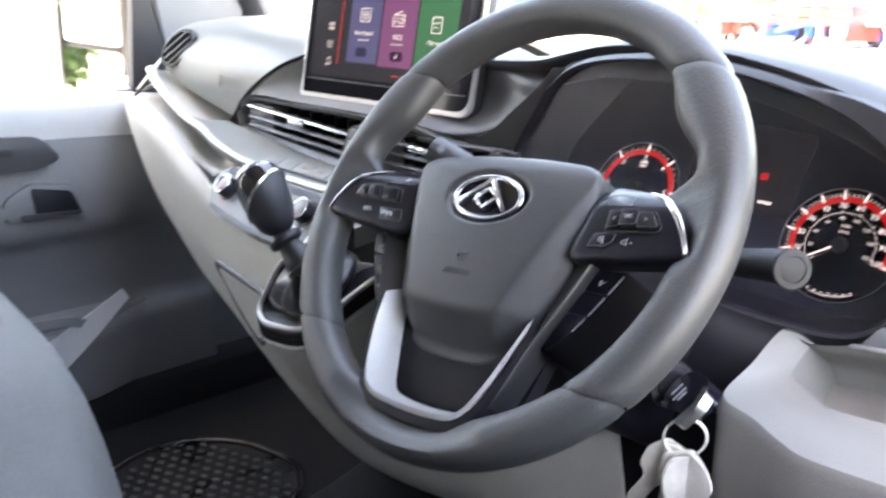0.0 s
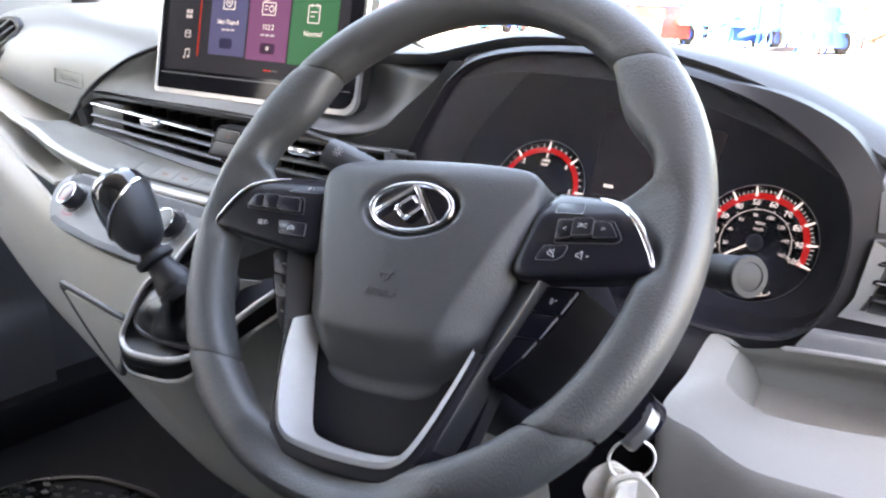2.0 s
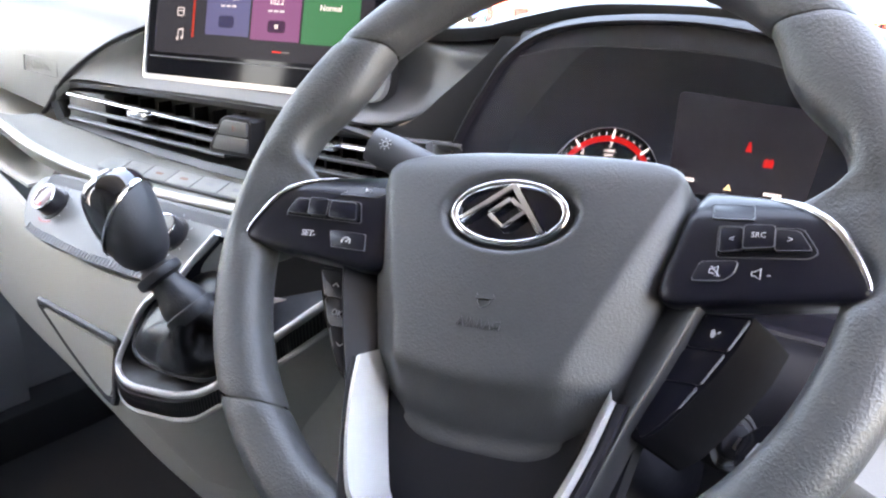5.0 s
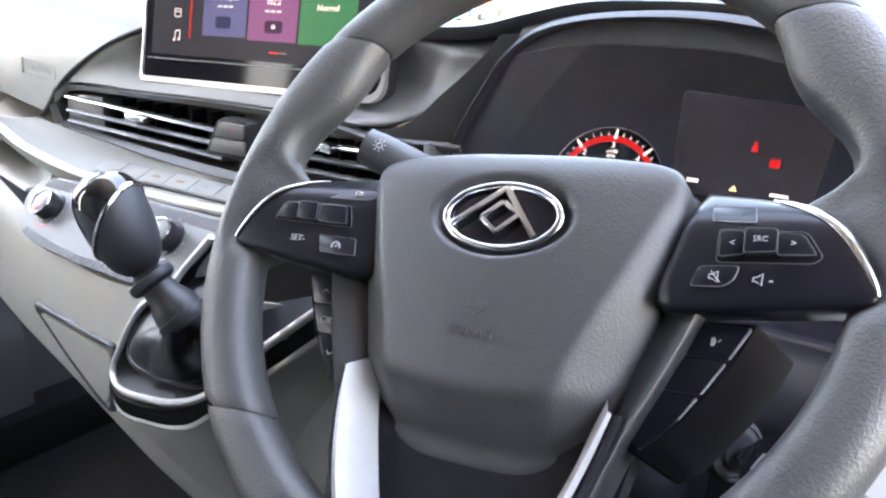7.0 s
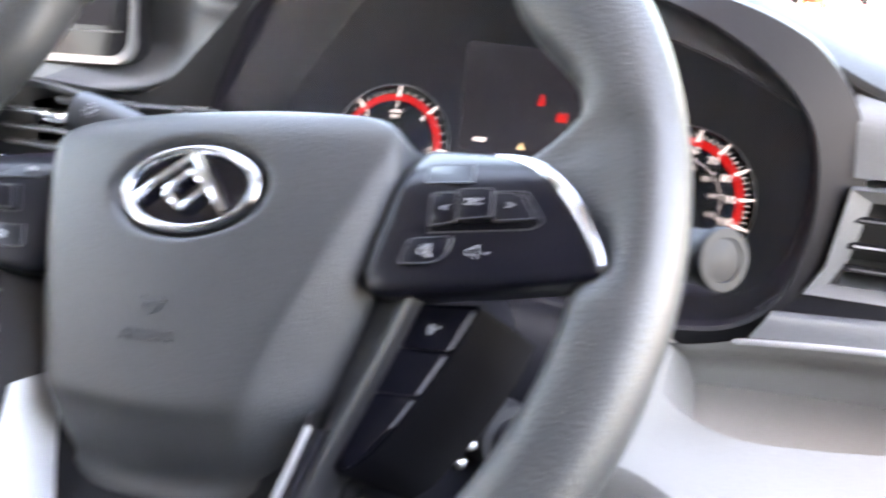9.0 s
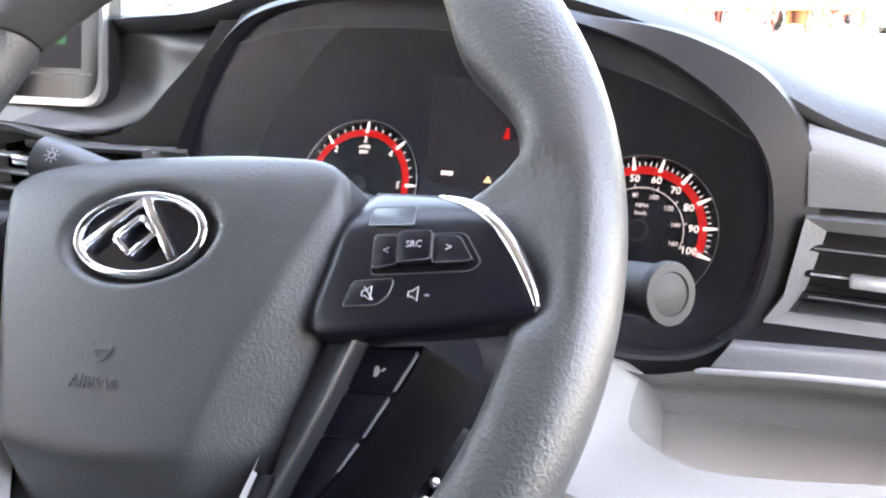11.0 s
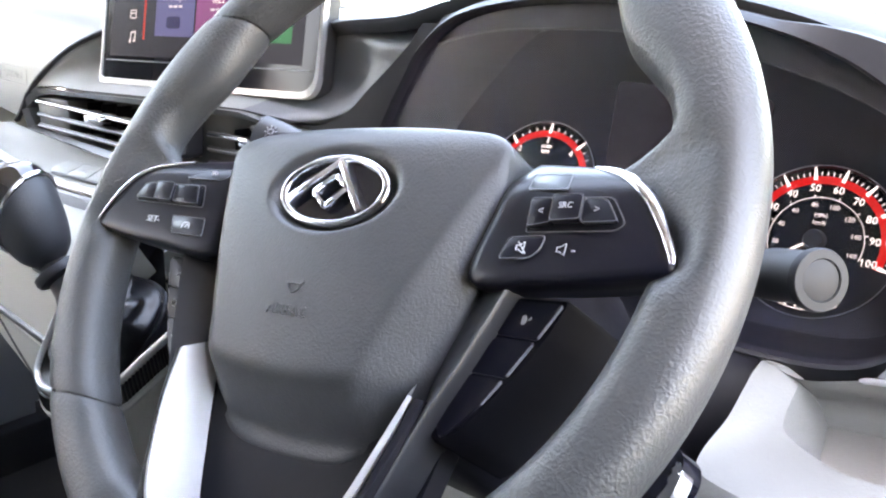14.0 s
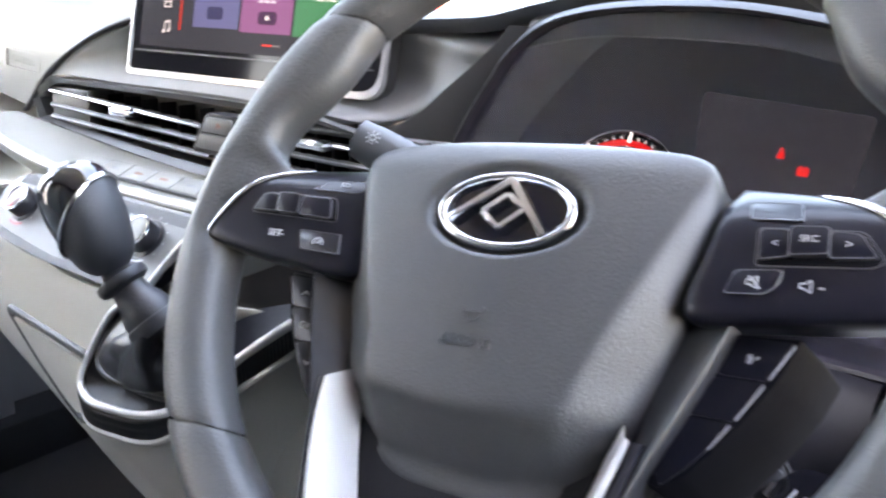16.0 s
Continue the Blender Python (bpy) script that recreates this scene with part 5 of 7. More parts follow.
    # open shelf before the passenger
    shelf = [[(-1.10, 0.215, 0.752), (-0.99, 0.178, 0.732), (-0.88, 0.166, 0.692), (-0.80, 0.160, 0.678), (-0.70, 0.150, 0.664)],
             [(-1.10, 0.33, 0.745), (-0.99, 0.33, 0.722), (-0.88, 0.27, 0.684), (-0.80, 0.215, 0.664), (-0.70, 0.160, 0.650)],
             [(-1.10, 0.34, 0.680), (-0.99, 0.33, 0.665), (-0.88, 0.25, 0.640), (-0.80, 0.19, 0.630), (-0.70, 0.145, 0.635)],
             [(-1.13, 0.185, 0.700), (-0.99, 0.148, 0.700), (-0.877, 0.132, 0.680), (-0.80, 0.126, 0.650), (-0.70, 0.118, 0.632)]]
    part("open_shelf", skin(shelf, 36, 6, 0.004), BEIGE, d, "deep open beige shelf")
    # beige lower panel
    shelf_lip = [(-1.235, 0.205, 0.690), (-1.13, 0.180, 0.704), (-0.99, 0.142, 0.704), (-0.877, 0.127, 0.683), (-0.80, 0.121, 0.653), (-0.70, 0.105, 0.625), (-0.60, 0.087, 0.594), (-0.48, 0.075, 0.586), (-0.36, 0.075, 0.600), (-0.2, 0.090, 0.620), (-0.1, 0.110, 0.620)]
    belly_top = [(-1.235, 0.200, 0.672), (-1.13, 0.168, 0.676), (-0.99, 0.130, 0.668), (-0.877, 0.113, 0.645), (-0.80, 0.107, 0.618), (-0.70, 0.095, 0.590), (-0.60, 0.083, 0.566), (-0.48, 0.070, 0.555), (-0.36, 0.068, 0.560), (-0.2, 0.080, 0.575), (-0.1, 0.100, 0.575)]
    belly = [(-1.225, 0.205, 0.626), (-1.12, 0.173, 0.601), (-0.99, 0.143, 0.584), (-0.877, 0.123, 0.556), (-0.80, 0.112, 0.531), (-0.70, 0.100, 0.506), (-0.60, 0.088, 0.486), (-0.48, 0.073, 0.466), (-0.36, 0.068, 0.466), (-0.2, 0.083, 0.486), (-0.1, 0.103, 0.496)]
    hem = [(-1.205, 0.225, 0.555), (-1.10, 0.208, 0.490), (-0.97, 0.182, 0.460), (-0.86, 0.158, 0.442), (-0.78, 0.146, 0.425), (-0.69, 0.137, 0.404), (-0.60, 0.128, 0.380), (-0.48, 0.120, 0.345), (-0.36, 0.120, 0.320), (-0.2, 0.125, 0.340), (-0.1, 0.130, 0.375)]
    hem_back = [(-1.195, 0.295, 0.510), (-1.09, 0.280, 0.443), (-0.96, 0.255, 0.413), (-0.85, 0.230, 0.395), (-0.77, 0.218, 0.378), (-0.68, 0.210, 0.357), (-0.59, 0.200, 0.333), (-0.47, 0.195, 0.298), (-0.35, 0.195, 0.273), (-0.2, 0.200, 0.293), (-0.1, 0.205, 0.330)]
    rails = [shelf_lip, belly_top, belly, hem, hem_back]
    panel_bm = skin(rails, 70, 6, 0.006)
    panel_tree = BVHTree.FromBMesh(panel_bm)
    part("lower_panel", panel_bm, BEIGE, d, "beige lower dash panel")
    knee = [[(-0.12, 0.115, 0.57), (-0.04, 0.125, 0.55), (0.035, 0.135, 0.53)], [(-0.12, 0.105, 0.47), (-0.04, 0.12, 0.46), (0.05, 0.14, 0.44)], [(-0.12, 0.13, 0.37), (-0.04, 0.135, 0.37), (0.06, 0.15, 0.36)]]
    part("knee_panel", skin(knee, 16, 5, 0.006), BEIGE, d, "beige knee panel")
    shade = [[(0.02, 0.165, 0.57), (0.09, 0.17, 0.56), (0.145, 0.17, 0.55)], [(0.02, 0.165, 0.45), (0.09, 0.17, 0.45), (0.145, 0.17, 0.45)], [(0.02, 0.165, 0.34), (0.09, 0.17, 0.34), (0.145, 0.17, 0.34)]]
    part("footwell_panel", skin(shade, 10, 4, 0.005), DEEP, d, "black panel behind the ignition lock")
    # long pocket lid in the lower panel
    lid = [(-0.658, 0.516), (-0.47, 0.521), (-0.50, 0.455), (-0.53, 0.425), (-0.56, 0.436), (-0.60, 0.465)]
    gap = cr([(x, 0.0, z) for x, z in lid + lid[:1]], 40)

    def on_panel(x, z, lift):
        hit = panel_tree.ray_cast(Vector((x, -1, z)), Vector((0, 1, 0)))[0]
        return Vector((x, (hit.y if hit else 0.09) - lift, z))

    frame_line = [on_panel(x, z, 0.0005) for x, z in rpoly(lid, 0.012, 5)]
    bm = tube(frame_line + frame_line[:1], 0.0048, 8, False)
    pocket = part("pocket_groove", bm, DARK, d, "dark groove round a pocket lid")
    lid_in = rpoly([(x * 0.9 - 0.056, 0.475 + (z - 0.475) * 0.84) for x, z in lid], 0.012, 5)
    bm = bmesh.new()
    vs = [bm.verts.new(on_panel(x, z, 0.0035)) for x, z in lid_in]
    lo = [bm.verts.new(on_panel(x, z, -0.004)) for x, z in lid_in]
    bm.faces.new(vs)
    for i in range(len(vs)):
        bm.faces.new((lo[i], lo[(i + 1) % len(vs)], vs[(i + 1) % len(vs)], vs[i]))
    part("pocket_lid", bm, BEIGE, pocket)
    # end vent and demister slot beside the passenger door
    em = facing((-0.985, 0.207, 0.800), (0.25, -1, 0.15))
    ev = part("end_vent", lathe([(0.0001, -0.02), (0.82, -0.02), (0.86, 0.004), (1.0, 0.004), (1.04, -0.004)], em @ Matrix.Rotation(radians(32), 4, "Z") @ Matrix.Diagonal((0.048, 0.024, 1, 1)), 32), BLACK, d, "oval black end vent")
    for k in (-0.011, 0.0, 0.011):
        part("vent_blade", box(-0.036, 0.036, k - 0.0022, k + 0.0022, -0.01, 0.004, 0.001, 2, em @ Matrix.Rotation(radians(32), 4, "Z")), DARK, ev)
    slot = [[(-1.215, 0.222, 0.703), (-1.05, 0.205, 0.775)], [(-1.21, 0.20, 0.690), (-1.045, 0.185, 0.757)]]
    part("demister_slot", skin(slot, 8, 3, 0.004, True), BLACK, d, "black demister slot")
    part("slot_edge", tube([(-1.22, 0.225, 0.707), (-1.05, 0.207, 0.780)], 0.004, 8), SILVER, d)
    end = [[(-1.26, 0.24, 0.70), (-1.1, 0.23, 0.75), (-1.08, 0.24, 0.80)], [(-1.27, 0.40, 0.74), (-1.15, 0.40, 0.80), (-1.1, 0.40, 0.838)], [(-1.3, 0.6, 0.77), (-1.2, 0.62, 0.78), (-1.15, 0.62, 0.79)]]
    part("end_cap", skin(end, 12, 4, 0.005), SOFT_GREY, d, "grey end cap at the door")
    # black strip and right-hand vents beside the cluster
    side_pad = [[(0.238, 0.240, 0.776), (0.30, 0.236, 0.762), (0.45, 0.25, 0.745)], [(0.240, 0.226, 0.765), (0.30, 0.222, 0.753), (0.45, 0.235, 0.735)], [(0.243, 0.222, 0.735), (0.30, 0.222, 0.735), (0.45, 0.235, 0.722)]]
    part("side_pad", skin(side_pad, 12, 4, 0.005), SIDE_GREY, d, "grey pad above the side vent")
    vo = [(0.243, 0.730), (0.43, 0.734), (0.43, 0.672), (0.228, 0.6685), (0.237, 0.685)]
    vi = [(0.254, 0.722), (0.42, 0.722), (0.42, 0.678), (0.240, 0.6735), (0.248, 0.69)]
    rows = [[Vector((x, 0.28, z)) for x, z in vi], [Vector((x, 0.224, z)) for x, z in vi], [Vector((x, 0.216, z)) for x, z in vo], [Vector((x, 0.24, z)) for x, z in vo]]
    sv = part("side_vent", grid(rows, closed_v=True), SIDE_GREY, d, "grey framed side vent", smooth=30)
    part("side_vent_recess", prism(vi, -0.085, -0.075, fm), BLACK, sv)
    for z, mt in ((0.7125, KEY_BODY), (0.698, KEY_BODY), (0.6850, KEY_BODY)):
        part("slat", skin([[(0.246, 0.2235, z + 0.0012), (0.42, 0.2235, z + 0.0012)], [(0.246, 0.2220, z), (0.42, 0.2220, z)], [(0.246, 0.2235, z - 0.0014), (0.42, 0.2235, z - 0.0014)], [(0.246, 0.255, z - 0.008), (0.42, 0.255, z - 0.008)]], 8, 3, 0.001), mt, sv)
        part("slat_edge", tube([(0.249, 0.2215, z), (0.42, 0.2215, z)], 0.0008, 6), MID_GREY if z != 0.698 else SILVER, sv)
    part("vent_tab", box(0.268, 0.292, 0.213, 0.224, 0.695, 0.701, 0.002), SILVER, sv)
    gap = [[(0.222, 0.226, 0.6695), (0.3, 0.224, 0.672), (0.45, 0.226, 0.678)], [(0.204, 0.224, 0.652), (0.3, 0.222, 0.660), (0.45, 0.224, 0.668)]]
    part("vent_gap", skin(gap, 10, 3, 0.003, True), DEEP, d, "black gap under the side vent")
    shelf_ = [[(0.214, 0.216, 0.6555), (0.3, 0.214, 0.664), (0.45, 0.215, 0.676)], [(0.212, 0.2085, 0.6535), (0.3, 0.2075, 0.662), (0.45, 0.2085, 0.674)], [(0.204, 0.2050, 0.641), (0.23, 0.204, 0.6445), (0.45, 0.204, 0.664)]]
    part("side_ledge", skin(shelf_, 16, 4, 0.003), SIDE_GREY, d, "grey ledge under the side vent")
    part("ledge_line", tube(cr([(0.196, 0.2035, 0.6375), (0.207, 0.2025, 0.640), (0.27, 0.2025, 0.6475), (0.45, 0.2025, 0.663)], 20), [0.0008] + [0.0019] * 19, 8), SILVER, d, "bright silver edge line")
    # pale tray at the driver's right
    outer = [(0.143, 0.226, 0.627), (0.142, 0.200, 0.634), (0.143, 0.154, 0.618), (0.140, 0.121, 0.600), (0.171, 0.114, 0.594), (0.195, 0.108, 0.588), (0.219, 0.104, 0.586), (0.30, 0.108, 0.590), (0.45, 0.108, 0.598)]
    inner = [(0.163, 0.228, 0.619), (0.164, 0.209, 0.624), (0.164, 0.187, 0.613), (0.168, 0.175, 0.608), (0.185, 0.166, 0.604), (0.208, 0.156, 0.604), (0.245, 0.161, 0.605), (0.32, 0.180, 0.608), (0.45, 0.19, 0.613)]
    base_ = [(0.172, 0.262, 0.584), (0.173, 0.252, 0.582), (0.177, 0.232, 0.578), (0.180, 0.215, 0.577), (0.192, 0.200, 0.577), (0.215, 0.193, 0.577), (0.25, 0.193, 0.578), (0.32, 0.203, 0.580), (0.45, 0.21, 0.584)]
    mid_o = [((a[0] + b[0]) / 2, (a[1] + b[1]) / 2, (a[2] + b[2]) / 2 + 0.0022) for a, b in zip(outer, inner)]
    roll = [(a[0] * 0.94 + b[0] * 0.06, a[1] * 0.94 + b[1] * 0.06, a[2] - 0.0025) for a, b in zip(inner, base_)]
    down = [(x - 0.002, y - 0.004, z - 0.008) for x, y, z in outer]
    tr = part("driver_tray", skin([outer, mid_o, inner], 60, 4, 0), PALE, d, "pale grey open tray", smooth=75)
    part("tray_wall", skin([inner, roll, base_], 60, 4, 0, True), PALE, tr, smooth=40)
    low_1 = [(x + 0.001, y, 0.48) for x, y, z in outer]
    low_2 = [(x + 0.002, y + 0.006, 0.33) for x, y, z in outer]
    part("tray_front", skin([outer, down, low_1, low_2], 60, 4, 0, True), PALE, tr, smooth=75)
    back_ = [[(0.141, 0.205, 0.636), (0.166, 0.2045, 0.629), (0.207, 0.2045, 0.640), (0.27, 0.2045, 0.648), (0.45, 0.2045, 0.662)], [(0.150, 0.214, 0.624), (0.170, 0.214, 0.621), (0.21, 0.215, 0.628), (0.27, 0.216, 0.635), (0.45, 0.216, 0.648)], [(0.160, 0.240, 0.600), (0.176, 0.246, 0.600), (0.21, 0.256, 0.603), (0.283, 0.266, 0.606), (0.45, 0.27, 0.612)], [(0.166, 0.254, 0.581), (0.176, 0.254, 0.581), (0.21, 0.263, 0.580), (0.283, 0.273, 0.581), (0.45, 0.276, 0.584)]]
    part("tray_back", skin(back_, 30, 5, 0), PALE, tr)
    part("tray_floor", skin([[(x, y + 0.008, z + 0.0005) for x, y, z in back_[-1]], [(0.174, 0.235, 0.5765), (0.184, 0.205, 0.5755), (0.215, 0.194, 0.5755), (0.283, 0.190, 0.578), (0.45, 0.188, 0.583)]], 20, 4, 0.003), TRAY_BEIGE, tr, "beige tray floor, lifted for missing light")
    sm = facing((0.33, 0.1035, 0.545), (0, -1, 0.05))
    sw = part("switch_blank", prism(rpoly([(-0.105, -0.02), (0.1, -0.02), (0.1, 0.012), (-0.105, 0.012)], 0.005), -0.01, 0.003, sm, 0.001), BLACK, tr, "black row of switches")
    for k in range(5):
        part("switch_key", prism(rpoly([(-0.098 + 0.04 * k, -0.016), (-0.062 + 0.04 * k, -0.016), (-0.062 + 0.04 * k, 0.008), (-0.098 + 0.04 * k, 0.008)], 0.002), 0.0, 0.0055, sm, 0.001), SATIN, sw)
    # black undertray round the column
    ut = [[(-0.2, 0.24, 0.67), (0.0, 0.26, 0.64), (0.138, 0.245, 0.632)], [(-0.2, 0.18, 0.665), (0.0, 0.2, 0.632), (0.136, 0.205, 0.622)], [(-0.17, 0.15, 0.60), (0.0, 0.17, 0.58), (0.14, 0.17, 0.58)], [(-0.12, 0.16, 0.5), (0.0, 0.18, 0.5), (0.14, 0.17, 0.48)]]
    part("column_surround", skin(ut, 20, 5, 0.004), DEEP, d, "black column surround")


build_dash()


# ---- centre screen ----
def build_screen():
    tilt = radians(11)
    sm = facing((-0.439, 0.2265, 0.756), (0.0836 * math.cos(tilt), -math.cos(tilt), math.sin(tilt)))
    s = thing("touchscreen", (-0.4455, 0.24, 0.757), "black wide touchscreen in a silver frame showing coloured tiles", "screen")
    w, h = 0.1617, 0.212
    back = rpoly([(-w, 0), (w, 0), (w, h), (-w, h)], [0.005, 0.022, 0.010, 0.006], 6)
    part("housing", prism(back, -0.016, -0.001, sm, 0.002), BLACK, s)
    inner = [(x * 0.980, 0.0058 + y * 0.962) for x, y in back]
    rows = [[sm @ Vector((x, y, z)) for x, y in ring] for ring, z in ((back, -0.003), (back, 0.004), (inner, 0.005), (inner, 0.001))]
    part("frame", grid(rows, closed_v=True), SILVER, s, "satin silver frame", smooth=30)
    part("glass", prism(inner, -0.001, 0.0024, sm), SCREEN_GLASS, s, "black glossy glass")
    part("chin_line", box(-0.153, 0.150, 0.0250, 0.0262, 0.002, 0.0031, m=sm), VENT_GREY, s, "thin grey line")
    lit = {}
    def lit_mat(name, c, e=0.026):
        if name not in lit:
            lit[name] = mat("tile_" + name, c, 0.25, emit=e, vary=0, spec=0.04)
        return lit[name]
    def rect(name, x0, y0, x1, y1, c, z=0.0026, r=0.0, e=0.026):
        x0, x1 = (x0 + 0.4455) * 0.954, (x1 + 0.4455) * 0.954
        return part(name, prism(rpoly([(x0, y0), (x1, y0), (x1, y1), (x0, y1)], r) if r else [(x0, y0), (x1, y0), (x1, y1), (x0, y1)], 0.002, z, sm), lit_mat(name, c, e), s, smooth=0)
    rect("panel_lit", -0.600, 0.030, -0.300, 0.198, (0.030, 0.032, 0.045), 0.0027, e=0.025)
    rect("red_side_line", -0.5425, 0.048, -0.5395, 0.195, (0.75, 0.06, 0.03), 0.0029, e=0.012)
    rect("blue_tile", -0.522, 0.052, -0.459, 0.190, (0.10, 0.11, 0.25), 0.0029)
    rect("purple_tile", -0.456, 0.050, -0.390, 0.190, (0.22, 0.085, 0.22), 0.0029)
    rect("green_tile", -0.387, 0.049, -0.316, 0.190, (0.035, 0.19, 0.095), 0.0029)
    rect("page_mark", -0.424, 0.0385, -0.412, 0.0400, (0.8, 0.05, 0.04), 0.0030)
    rect("page_mark_dim", -0.411, 0.0385, -0.401, 0.0400, (0.2, 0.2, 0.22), 0.0030)
    rect("button_blue", -0.503, 0.060, -0.481, 0.072, (0.03, 0.03, 0.09), 0.0031, 0.004)
    rect("button_purple", -0.433, 0.058, -0.409, 0.070, (0.05, 0.015, 0.06), 0.0031, 0.004)
    wm = lit_mat("white_print", (0.75, 0.75, 0.8), 0.042)
    dm = lit_mat("dim_print", (0.4, 0.4, 0.45), 0.05)
    def word(t, x, y, size, mt=wm):
        part("screen_word", text(t, size, sm @ Matrix.Translation(((x + 0.4455) * 0.954, y, 0.0030)), 0.0001), mt, s, smooth=0)
    word("Not Played", -0.491, 0.091, 0.0078)
    word("102.2", -0.423, 0.088, 0.0085)
    word("Normal", -0.352, 0.084, 0.0085)
    def bars(x, y, n=3):
        for k in range(n):
            rect("dim_bar", x - 0.012 + 0.008 * k, y, x - 0.006 + 0.008 * k, y + 0.0022, (0.4, 0.4, 0.5), 0.0030, e=0.05)
    bars(-0.489, 0.081)
    bars(-0.422, 0.078)
    def icon(x, y, kind):
        m = sm @ Matrix.Translation(((x + 0.4455) * 0.954, y, 0.0029))
        bits = []
        def line(a, b, wd=0.0011):
            a, b = Vector(a), Vector(b)
            dd = (b - a).normalized()
            q = Vector((-dd.y, dd.x)) * wd / 2
            bits.append(prism([tuple(a - q), tuple(b - q), tuple(b + q), tuple(a + q)], 0, 0.0003, m))
        def frame_(x0, y0, x1, y1):
            line((x0, y0), (x1, y0)), line((x1, y0), (x1, y1)), line((x1, y1), (x0, y1)), line((x0, y1), (x0, y0))
        if kind == "disc":
            frame_(-0.009, -0.008, 0.009, 0.009)
            bits.append(arc_band(0.0042, 0.0052, 0, 360, 0, 0.0003, m, 20))
            bits.append(arc_band(0.0012, 0.0020, 0, 360, 0, 0.0003, m, 12))
        elif kind == "radio":
            frame_(-0.010, -0.008, 0.010, 0.006)
            bits.append(arc_band(0.0030, 0.0040, 0, 360, 0, 0.0003, m @ Matrix.Translation((0.004, -0.001, 0)), 18))
            line((-0.007, 0.002), (-0.002, 0.002)), line((-0.007, -0.002), (-0.002, -0.002)), line((-0.009, 0.006), (0.005, 0.011))
        elif kind == "plan":
            frame_(-0.008, -0.010, 0.008, 0.009)
            line((-0.004, 0.011), (-0.004, 0.007)), line((0.004, 0.011), (0.004, 0.007)), line((-0.005, 0.002), (0.005, 0.002)), line((-0.005, -0.003), (0.001, -0.003))
        elif kind == "grid4":
            for a in (-0.003, 0.003):
                for b in (-0.003, 0.003):
                    bits.append(prism(rpoly([(a - 0.0022, b - 0.0022), (a + 0.0022, b - 0.0022), (a + 0.0022, b + 0.0022), (a - 0.0022, b + 0.0022)], 0.0006), 0, 0.0003, m))
        elif kind == "box":
            frame_(-0.0045, -0.004, 0.0045, 0.004)
            line((-0.0045, 0.001), (0.0045, 0.001))
        elif kind == "note":
            line((-0.003, -0.004), (-0.003, 0.005)), line((0.004, -0.003), (0.004, 0.006)), line((-0.003, 0.005), (0.004, 0.006), 0.0018)
            for a, b in ((-0.0042, -0.0042), (0.0028, -0.0032)):
                bits.append(lathe([(0.0001, 0.0003), (0.0018, 0.0003), (0.0018, 0)], m @ Matrix.Translation((a, b, 0)), 10))
        elif kind == "pause":
            bits.append(prism([(-0.002, -0.002), (-0.0006, -0.002), (-0.0006, 0.002), (-0.002, 0.002)], 0, 0.0003, m))
            bits.append(prism([(0.0006, -0.002), (0.002, -0.002), (0.002, 0.002), (0.0006, 0.002)], 0, 0.0003, m))
        part("screen_icon", merge(*bits), wm if kind in ("disc", "radio", "plan", "pause") else dm, s, smooth=0)
    for k, x, y in (("disc", -0.491, 0.114), ("radio", -0.424, 0.110), ("plan", -0.353, 0.106), ("grid4", -0.561, 0.098), ("box", -0.561, 0.074), ("note", -0.560, 0.050), ("pause", -0.421, 0.0642)):
        icon(x, y, k)


build_screen()


